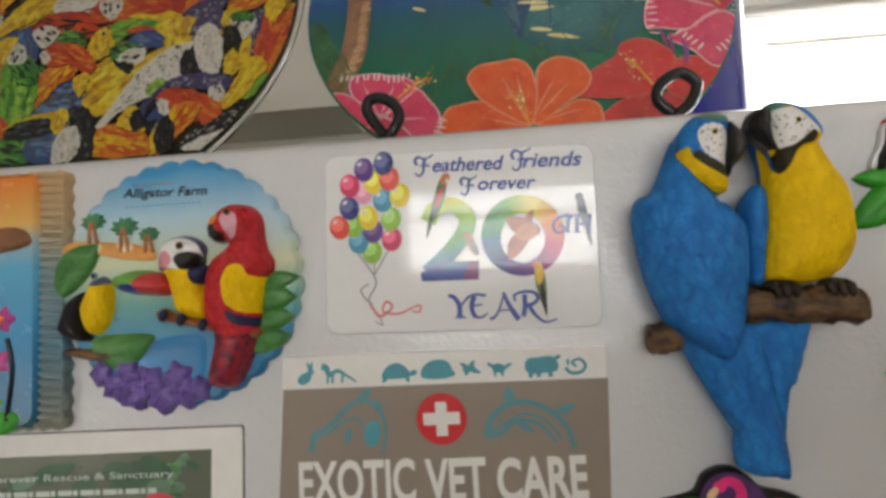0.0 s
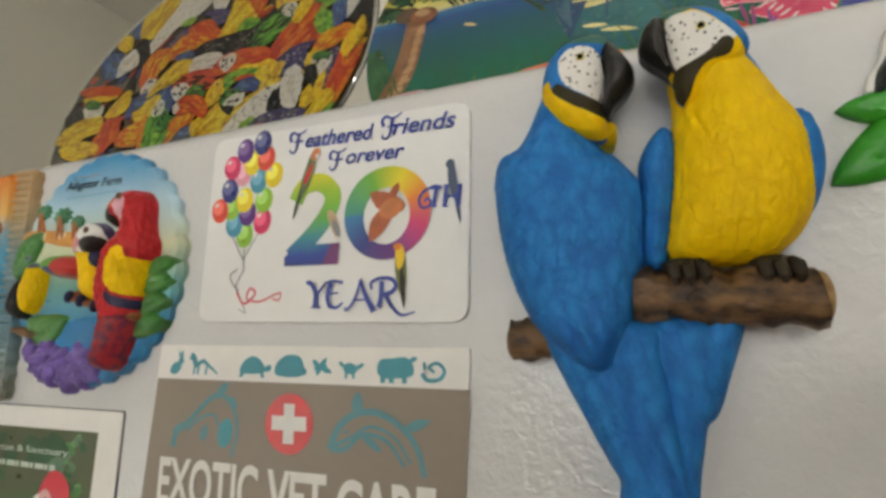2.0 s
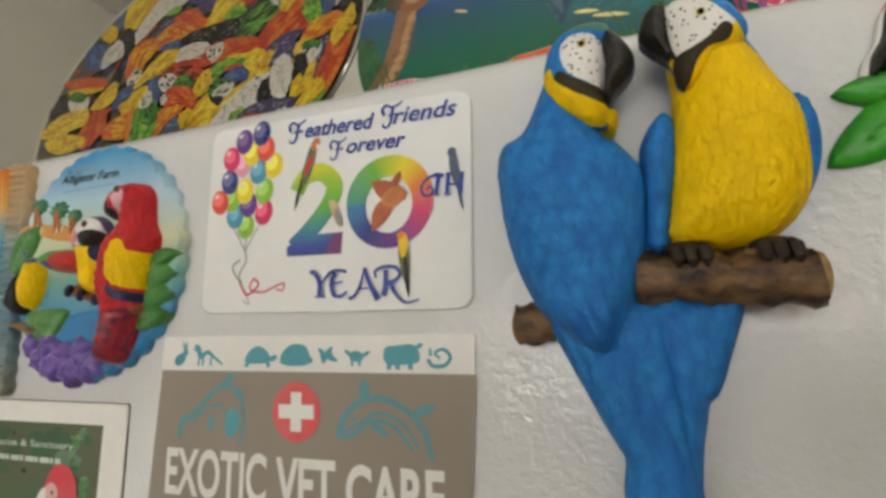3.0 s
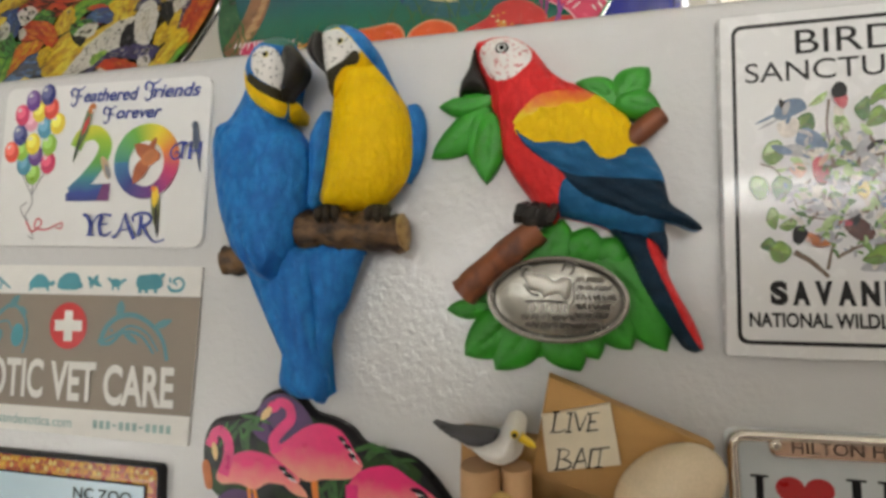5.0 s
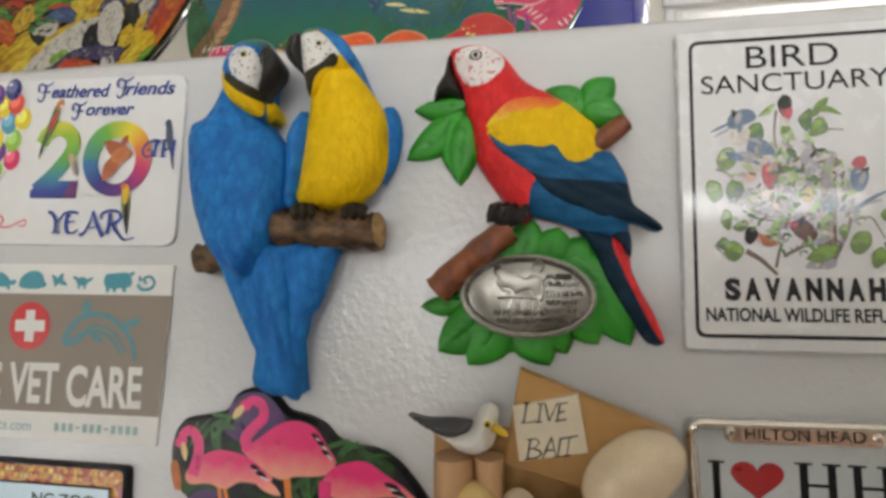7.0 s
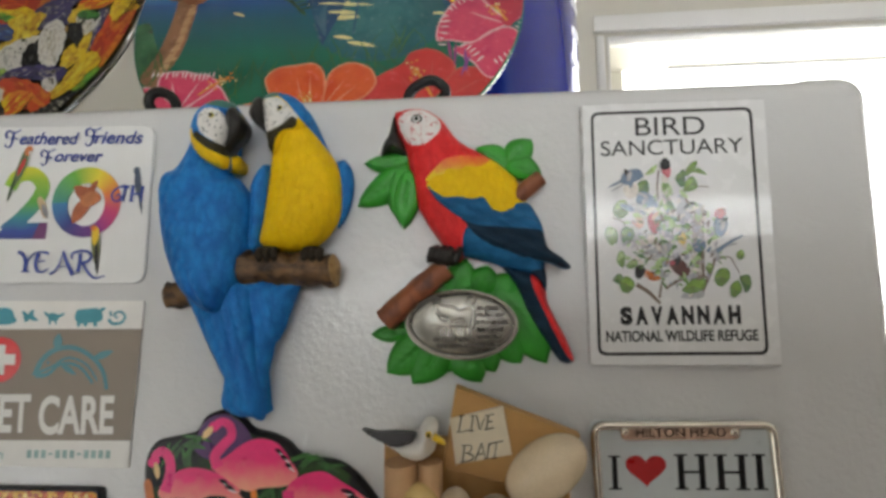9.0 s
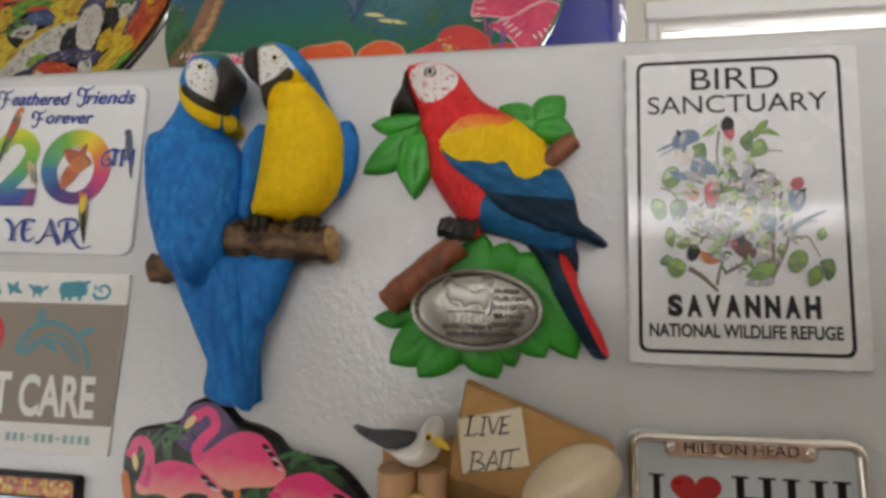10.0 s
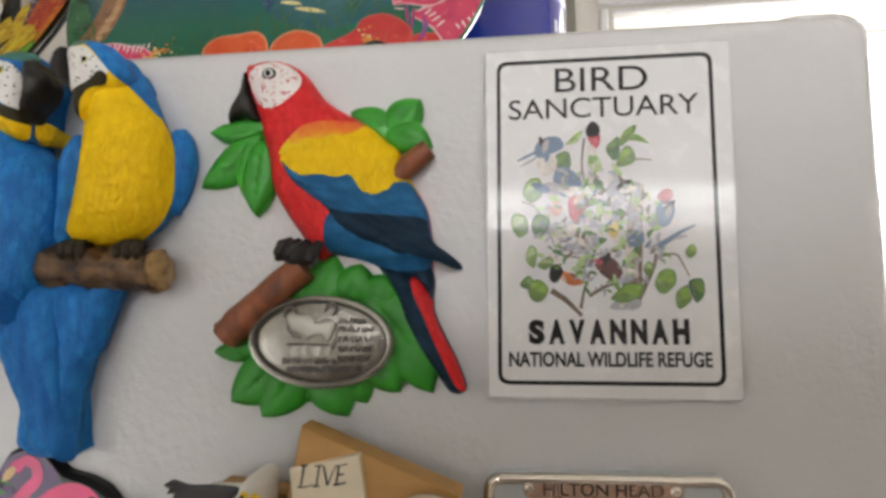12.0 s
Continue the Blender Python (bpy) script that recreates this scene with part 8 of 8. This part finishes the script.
    plume("face", (126, -18), (131, -11), (141, -15), (142, -25), (136, -34), (130, -29))
    plume("green", (126, -14), (130, -10), (141, -14), (138, -17))
    plume("dark", (121, -25), (129, -24), (133, -34), (133, -45), (128, -38))
    plume("red", (151, -14), (159, -17), (171, -14), (174, -29), (167, -38), (160, -49), (158, -65), (149, -55), (146, -45), (150, -26))
    plume("orange", (162, -44), (169, -38), (168, -54), (161, -63), (157, -67))
    plume("yellow", (151, -11), (154, 1), (165, 0), (161, -12), (157, -21))
    plume("lime", (141, -81), (147, -73), (159, -69), (156, -80), (147, -89))
    plume("yellow", (124, -90), (133, -78), (140, -58), (148, -53), (155, -64), (147, -73), (143, -81), (138, -87), (131, -93))
    plume("violet", (71, -87), (80, -77), (88, -68), (101, -64), (117, -65), (130, -68), (129, -77), (123, -85), (116, -78), (103, -76), (90, -76), (81, -81), (76, -92), (76, -104), (70, -102))
    plume("face", (118, -78), (124, -76), (127, -82), (123, -87))
    plume("pepper", (104, -118), (110, -110), (122, -102), (132, -97), (147, -87), (144, -96), (135, -108), (123, -113), (111, -118))
    plume("white", (106, -122), (120, -115), (130, -112), (127, -119), (116, -124))
    plume("red", (83, -79), (91, -75), (103, -77), (115, -83), (126, -92), (125, -99), (116, -104), (110, -97), (99, -98), (88, -89))
    plume("orange", (91, -93), (101, -88), (112, -90), (110, -97), (102, -109), (98, -113), (94, -102))
    plume("face", (83, -86), (86, -84), (90, -91), (89, -95))
    plume("yellow", (81, -122), (84, -107), (86, -105), (88, -122))
    plume("dark", (88, -120), (86, -103), (90, -97), (95, -104), (97, -117), (94, -123))
    plume("orange", (43, -122), (41, -108), (48, -102), (61, -101), (75, -109), (81, -119), (78, -125))
    plume("yellow", (58, -99), (62, -88), (68, -89), (71, -95), (76, -106), (67, -104))
    plume("dark", (66, -93), (70, -91), (74, -102), (69, -104))
    plume("blue", (-8, -86), (-3, -73), (6, -62), (17, -61), (24, -76), (27, -85), (12, -85))
    plume("orange", (-9, -83), (-12, -70), (-10, -56), (-4, -46), (6, -40), (16, -47), (13, -58), (4, -62), (0, -71), (-5, -79))
    plume("red", (-12, -32), (-5, -25), (9, -27), (21, -36), (29, -48), (24, -55), (11, -44), (0, -45), (-9, -42))
    plume("yellow", (17, -59), (24, -55), (27, -60), (24, -73))
    plume("face", (-14, -35), (-12, -31), (-8, -37), (-9, -42))
    plume("yellow", (-49, -38), (-55, -20), (-39, -16), (-39, -24), (-41, -39))
    plume("orange", (-39, -74), (-48, -43), (-42, -41), (-37, -58), (-34, -74))
    plume("lime", (-41, -46), (-37, -36), (-25, -35), (-17, -43), (-11, -58), (-9, -81), (-12, -92), (-23, -93), (-30, -86), (-35, -65))
    plume("green", (-36, -41), (-25, -37), (-15, -46), (-12, -58), (-23, -57))
    plume("face", (-39, -34), (-36, -22), (-29, -28), (-27, -38), (-35, -39))
    plume("red", (-34, -88), (-26, -91), (-24, -102), (-29, -105))
    plume("green", (-21, -121), (-23, -106), (-6, -105), (-1, -112), (-1, -123))
    plume("blue", (-4, -108), (14, -103), (19, -110), (19, -124), (2, -123))
    plume("yellow", (-25, -99), (-19, -93), (-5, -88), (8, -86), (18, -86), (18, -95), (3, -91), (-14, -92))
    plume("charcoal", (-21, -104), (-18, -96), (-4, -92), (9, -92), (12, -98), (5, -103), (-10, -104))
    plume("yellow", (9, -87), (18, -86), (18, -100), (13, -101))
    plume("dark", (20, -86), (31, -86), (39, -95), (41, -107), (43, -122), (32, -123), (30, -106))
    plume("white", (18, -125), (18, -105), (27, -100), (30, -106), (32, -117), (29, -124))
    for u, v in ((30, -19), (21, -96), (89, -38), (123, -70), (-37, -30)):
        p.flat(held(oval(u, v, 2.2, 2.0, 0, 10), r), kinds["white"][1])
        p.flat(held(oval(u, v, 1.5, 1.4, 0, 10), r), beak)
    # dust glinting on the glass, its sparkle painted as white dots
    for _ in range(90):
        g, f = rnd.uniform(0, 2 * math.pi), r * math.sqrt(rnd.random()) * 0.97
        p.flat(oval(f * math.cos(g), f * math.sin(g), 0.4, 0.3, 0, 6), kinds["white"][2])
    p.make("printed_collage", t, "crowded bright feathered shapes with dark outlines", smooth=False, kind="stuff")


def island_scene(t, r):
    """Palm, boat on the water, and hibiscus along the lower edge."""
    ink = lambda n, c, o, amt=0.42, sc=60: speckle_mat("island_" + n, c, o, sc, amt, 0.25, 0.12, 0.5)
    frond, frond2 = ink("frond", (0.010, 0.045, 0.018), (0.03, 0.10, 0.035)), ink("frond_light", (0.03, 0.13, 0.05), (0.012, 0.06, 0.025))
    trunk, bark2 = ink("trunk", (0.26, 0.13, 0.065), (0.12, 0.06, 0.03)), ink("trunk_light", (0.46, 0.27, 0.13), (0.30, 0.16, 0.08))
    dark, cream = ink("boat", (0.012, 0.014, 0.022), (0.03, 0.03, 0.05)), ink("cream", (0.72, 0.66, 0.30), (0.60, 0.55, 0.25))
    pink, rose, orange, redm = ink("pink", (0.62, 0.055, 0.12), (0.50, 0.03, 0.10)), ink("pale_pink", (0.75, 0.42, 0.45), (0.66, 0.25, 0.30)), ink("orange", (0.66, 0.10, 0.02), (0.58, 0.06, 0.015)), ink("red", (0.55, 0.032, 0.028), (0.45, 0.02, 0.02))
    grass = ink("grass", (0.025, 0.12, 0.03), (0.07, 0.20, 0.05))
    p = Clay()
    p.top, p.step = 0.01, 0.002
    P = lambda o, m: p.flat(held(o, r), m)
    rnd = random.Random(5)
    shade_w = ink("sail_shadow", (0.012, 0.055, 0.13), (0.02, 0.09, 0.16))
    pale_w = ink("sail_mirror", (0.05, 0.14, 0.20), (0.03, 0.11, 0.17))
    # bright round glow on the water, low green bank on the near side
    for k in range(5):
        P(oval(*(38, -16), 46 - 7 * k, 40 - 6 * k, 0, 30), ink("water_glow_%d" % k, (0.012 + 0.005 * k, 0.11 + 0.012 * k, 0.13 + 0.010 * k), (0.010, 0.10, 0.11)))
    P(loop([(-140, -17), (-128, -11), (-119, -29), (-107, -55), (-114, -72), (-125, -68), (-136, -40)]), frond2)
    # lit ripples
    for a, b, w in (((-55, 14), (-16, 13), 3.2), ((-26, 13), (28, 7), 4.0), ((-13, -1), (18, 0), 3.4), ((-6, -1), (34, -4), 3.0), ((1, -9), (23, -11), 4.2), ((4, -15), (25, -15), 4.6), ((8, -32), (22, -35), 3.2), ((18, -38), (38, -43), 3.4), ((-67, -5), (-58, -9), 2.4), ((75, -15), (85, -16), 2.4), ((-66, 27), (-32, 24), 2.0), ((34, 16), (48, 14), 2.4)):
        P(blade(a, b, w, 0.4), cream)
    P([(-14, 4), (-6, 15), (3, 11), (1, -41), (-5, -23)], shade_w)
    P([(2, 12), (16, 10), (9, -16), (1, -39)], shade_w)
    P([(-6, -17), (0, 2), (2, -32)], pale_w)
    P(blade((23, 10), (21, -35), 1.4), shade_w)
    # the boat
    P(loop([(-13, 19), (-4, 20), (15, 17), (32, 17), (29, 10), (11, 12), (-6, 15)]), dark)
    P([(-12, 26), (-6, 46), (-4, 57), (3, 55), (4, 26), (-4, 26)], dark)
    P([(5, 26), (5, 55), (15, 52), (22, 28), (16, 25)], dark)
    P(blade((24, 15), (26, 51), 1.6), dark)
    P(blade((-14, 20), (34, 19), 2.4), dark)
    for a, b, w in (((-12, 10), (28, 6), 2.4), ((2, -9), (14, -10), 2.6), ((-6, 0), (15, -2), 2.0)):
        P(blade(a, b, w, 0.3), cream)
    # palm
    P(band([(-104, 19), (-103, 0), (-104, -23), (-107, -43), (-117, -71)], 15, 17), trunk)
    P(band([(-98, 5), (-100, -9), (-101, -29), (-104, -42), (-110, -60)], 4.4, 5.0), bark2)
    for k, (u, v) in enumerate([(-101, 6), (-101, -3), (-102, -12), (-103, -21), (-104, -29), (-105, -37), (-106, -46), (-109, -53)]):
        P(oval(u + 3.6, v, 3.2, 1.5, 35, 8), bark2)
        P(blade((u - 5, v - 4), (u + 5, v - 1), 1.1, -0.8), trunk)
    for a, b, w, lift in (((-101, 28), (-27, 46), 15, 6), ((-99, 29), (-12, 57), 13, 8), ((-94, 27), (-14, -10), 15, 14), ((-110, 27), (-140, 47), 10, 4), ((-110, 24), (-142, 16), 16, 6), ((-107, 29), (-127, 72), 9, 3), ((-104, 30), (-115, 99), 20, 2), ((-102, 30), (-87, 95), 16, 5), ((-108, 26), (-150, 77), 10, 4), ((-104, 32), (-62, 96), 14, 8)):
        a, b = np.array(a, float), np.array(b, float)
        d = b - a
        L = np.linalg.norm(d)
        s = np.array([-d[1], d[0]]) / L
        for k in range(20):
            f = 0.10 + 0.88 * k / 20
            q = a + d * f + s * lift * math.sin(math.pi * f) * (1 if d[0] > 0 else -1)
            ln = w * (1.15 - 0.6 * f)
            for side in (-1, 1):
                P(blade(q, q + d / L * ln * 0.8 + s * side * ln * rnd.uniform(0.45, 0.7), 2.2, 0.2), frond if rnd.random() < 0.7 else frond2)
        P(band([tuple(a), tuple(a + d * 0.5 + s * lift * (1 if d[0] > 0 else -1)), tuple(b)], 2.0, 0.8), frond)
    nut = ink("coconut", (0.26, 0.10, 0.045), (0.15, 0.06, 0.03))
    P(oval(*(-111, 17), 9.5, 8.0, 0, 18), ink("coconut_shade", (0.10, 0.06, 0.03), (0.06, 0.035, 0.02)))
    P(oval(*(-98, 13), 10.5, 8.4, -12, 18), nut)
    P(oval(*(-99, 16), 6.0, 3.4, -12, 14), bark2)
    # grasses
    for k in range(70):
        u, v0, v1 = rnd.choice(((rnd.uniform(-66, -30), -90, -62), (rnd.uniform(34, 84), -66, -44), (rnd.uniform(-132, -96), -80, -50), (rnd.uniform(-20, 60), -70, -58)))
        v = rnd.uniform(v0, v1)
        P(blade((u, v), (u + rnd.uniform(-14, 14), v + rnd.uniform(12, 28)), 0.9, rnd.uniform(-3, 3)), grass if k % 3 else frond2)

    def bloom(m, edge, petals, fringe=(), veins=()):
        """Flower of broad soft petals with a paler hem, white-tipped where it is frilled."""
        for o in petals:
            a = np.array(loop(o, 5))
            c = a.mean(0)
            far = np.linalg.norm(a - c, axis=1, keepdims=True)
            P([tuple(q) for q in a], edge)
            P([tuple(q) for q in c + (a - c) * (1 - 1.3 / far)], m)
        for a, b in veins:
            P(blade(a, b, 1.2, 0.4), edge)
        for u, v, n, w, g in fringe:
            for k in range(n):
                x = u + (k - (n - 1) / 2) * w * math.cos(radians(g))
                y = v + (k - (n - 1) / 2) * w * math.sin(radians(g))
                e = radians(g + 90 + rnd.uniform(-12, 12))
                ln = rnd.uniform(4.5, 8)
                P(blade((x, y), (x - ln * math.cos(e), y - ln * math.sin(e)), 1.3), white_p)

    def stamen(a, b):
        a, b = np.array(a, float), np.array(b, float)
        P(band([tuple(a), tuple(a * 0.5 + b * 0.5 + (0, 1)), tuple(b)], 1.6, 2.2), gold_p)
        for k in range(22):
            q = a + (b - a) * rnd.uniform(0.45, 1.08) + np.array((rnd.uniform(-5, 5), rnd.uniform(-5, 5)))
            P(oval(*q, 0.9, 0.9, 0, 7), gold_p if k % 3 else cream)
    white_p, gold_p = ink("frill_white", (0.75, 0.62, 0.62), (0.70, 0.5, 0.52)), ink("stamen_gold", (0.66, 0.27, 0.05), (0.6, 0.2, 0.03))
    deep, coral, peach = ink("deep_rose", (0.46, 0.03, 0.06), (0.38, 0.02, 0.05)), ink("coral", (0.56, 0.07, 0.05), (0.50, 0.05, 0.04)), ink("peach", (0.72, 0.26, 0.13), (0.66, 0.20, 0.08))
    # the perched bright shape above the pink flower
    P([(64, 35), (78, 31), (85, 8), (89, -9), (83, -1), (76, 15)], redm)
    P(loop([(87, 10), (90, 28), (105, 14), (102, 2), (93, -2)]), BLUE_I)
    P([(87, 14), (91, 7), (90, -9), (87, -4)], YEL_I)
    P(loop([(100, 8), (108, 15), (117, 7), (120, -4), (109, -4)]), ORANGE)
    # red flower
    bloom(redm, coral, ([(28, -86), (33, -75), (43, -68), (56, -60), (61, -51), (73, -48), (84, -54), (91, -66), (81, -85), (72, -91), (55, -92), (38, -90)], [(81, -85), (92, -66), (111, -66), (127, -63), (116, -80), (104, -92), (88, -95)], [(40, -110), (51, -95), (72, -89), (88, -94), (92, -109), (68, -113)]), (), (((72, -88), (55, -71)), ((76, -84), (76, -57)), ((68, -92), (45, -86)), ((90, -86), (113, -73))))
    stamen((76, -88), (64, -64))
    # pink frilled flower
    bloom(deep, pink, ([(104, -2), (111, 11), (125, 20), (141, 16), (144, -5), (134, -25), (125, -27), (117, -14)],))
    bloom(pink, rose, ([(78, -41), (80, -24), (91, -5), (104, -1), (118, -17), (125, -29), (114, -36), (102, -45), (86, -42)], [(89, -50), (102, -44), (123, -32), (133, -39), (129, -56), (119, -73), (110, -74), (101, -61)]), [(*(80, -32), 6, 5.0, 85), (*(92, -6), 5, 4.0, 40), (*(104, -50), 5, 4.0, -50), (*(122, -55), 5, 4.0, 35), (*(134, -25), 5, 4.0, 60)], (((124, -29), (100, -17)), ((123, -32), (106, -40))))
    P(loop([(120, -24), (126, -23), (130, -28), (125, -32)]), deep)
    stamen((125, -27), (117, -13))
    for a, b in (((86, -42), (88, -59)), ((91, -45), (90, -64)), ((97, -50), (98, -70)), ((100, -56), (94, -73))):
        P(blade(a, b, 2.0), ink("violet", (0.22, 0.06, 0.25), (0.30, 0.05, 0.15)))
    # orange flower
    bloom(orange, peach, ([(-54, -110), (-48, -91), (-39, -87), (-25, -86), (-11, -95), (0, -106), (-6, -114), (-34, -118)], [(5, -106), (20, -96), (29, -90), (39, -92), (43, -99), (40, -112), (18, -114)], [(-31, -78), (-34, -67), (-27, -59), (-14, -57), (-3, -56), (4, -62), (7, -73), (7, -88), (2, -106), (-15, -96), (-26, -86)], [(8, -67), (15, -59), (24, -57), (35, -62), (39, -69), (40, -76), (35, -85), (26, -91), (11, -102), (3, -105), (6, -86)]), (), (((0, -105), (-13, -68)), ((2, -103), (19, -72)), ((-2, -106), (-25, -98)), ((10, -103), (33, -97)), ((0, -100), (-4, -65)), ((6, -99), (27, -77))))
    stamen((1, -106), (-7, -84))
    # pink frilled flower on the near side
    bloom(pink, rose, ([(-119, -74), (-112, -71), (-101, -78), (-89, -92), (-95, -106), (-108, -92)], [(-66, -72), (-57, -82), (-51, -93), (-53, -106), (-68, -111), (-84, -96), (-80, -86)], [(-98, -108), (-89, -92), (-77, -96), (-68, -111)], [(-106, -73), (-106, -60), (-92, -58), (-81, -61), (-72, -63), (-65, -72), (-80, -87), (-88, -91), (-97, -83)]), [(*(-100, -58), 8, 3.4, 0), (*(-79, -60), 7, 3.2, 0), (*(-54, -100), 4, 3.0, 70)], (((-88, -90), (-98, -66)), ((-87, -90), (-78, -68)), ((-82, -95), (-59, -95))))
    stamen((-77, -79), (-58, -65))
    p.make("painted_scene", t, "palm, boat, water and hibiscus flowers", smooth=False, kind="stuff")


ink_base = speckle_mat("plate_print", (0.05, 0.04, 0.02), (0.02, 0.02, 0.015), 60, 0.5, 0.15, 0.05, 0.4)
plate_l = tagged(new("collage_plate"), "large round glass plate printed with crowded colourful birds", "plate", "plates on the fridge")
plate_l.matrix_world = leaning(-0.300, 0.360, 1.8850, 17.0)
disc(plate_l, 173, ink_base, 4.0)
collage(plate_l, 173)
plate_r = tagged(new("island_plate"), "round plate painted with palm, sailing boat and hibiscus flowers", "plate", "plates on the fridge")
plate_r.matrix_world = leaning(0.0255, 0.335, 1.8590, 18.0)
disc(plate_r, 138, ramp_mat("island_sky", 2, ((0.0, (0.01, 0.14, 0.05)), (0.34, (0.006, 0.13, 0.08)), (0.46, (0.008, 0.10, 0.14)), (0.53, (0.012, 0.085, 0.26)), (0.56, (0.02, 0.18, 0.40)), (0.568, (0.70, 0.64, 0.28)), (0.66, (0.78, 0.68, 0.02)), (1.0, (0.75, 0.40, 0.03))), 0.15, 0.6, 0.004, 0.0, -0.138, 0.138, 30))
island_scene(plate_r, 138)
easel(0.0235, 0.300, 1.7015, 76, "black curled wire plate stand on the fridge top")
easel(-0.300, 0.300, 1.7005, 86, "short black wire plate stand on the fridge top", 0.62)


def canister():
    t = tagged(new("canister"), "tall glossy blue canister with white printing on the fridge", "canister")
    t.location = (0.153, 0.445, 1.7005)
    blue = mat("cobalt_tin", (0.008, 0.016, 0.26), 0.14, 0.1, 0.1, scale=40, bump=0.02, coat=0.8)
    n, r = 64, 66.0

    def lathe(name, prof, m, label=""):
        vs = [(a * math.cos(2 * math.pi * k / n), h, a * math.sin(2 * math.pi * k / n)) for k in range(n) for a, h in prof]
        q = len(prof)
        fs = [(k * q + j, k * q + j + 1, ((k + 1) % n) * q + j + 1, ((k + 1) % n) * q + j) for k in range(n) for j in range(q - 1)]
        return Clay().put(vs, fs, m).make(name, t, label)
    lathe("body", [(0.1, 0), (r - 2, 0), (r, 2), (r, 210), (r - 1, 212)], blue)
    lathe("rim", [(r - 1.5, 211), (r + 0.6, 212), (r + 0.9, 214), (r - 0.4, 215.5), (r - 2, 215)], CHROME, "bright metal rim")
    lathe("lid", [(r - 2, 214), (r - 5, 216.5), (0.1, 217)], blue, "blue lid")
    p = Clay()
    white = mat("white_print", (0.75, 0.75, 0.78), 0.3)
    rnd = random.Random(3)
    for row in range(3):
        h = 140 + row * 26
        a = 14.0
        while a < 34:
            step = rnd.uniform(3, 6)
            ang = [radians(a), radians(a + step)]
            p.put([((r + 0.25) * math.cos(w), v, (r + 0.25) * math.sin(w)) for v in (h, h + rnd.uniform(6, 10)) for w in ang], [(0, 1, 3, 2)], white)
            a += step + 2.2
    p.make("printed_bars", t, "white printed marks", smooth=False, kind="stuff")
    return t


canister()
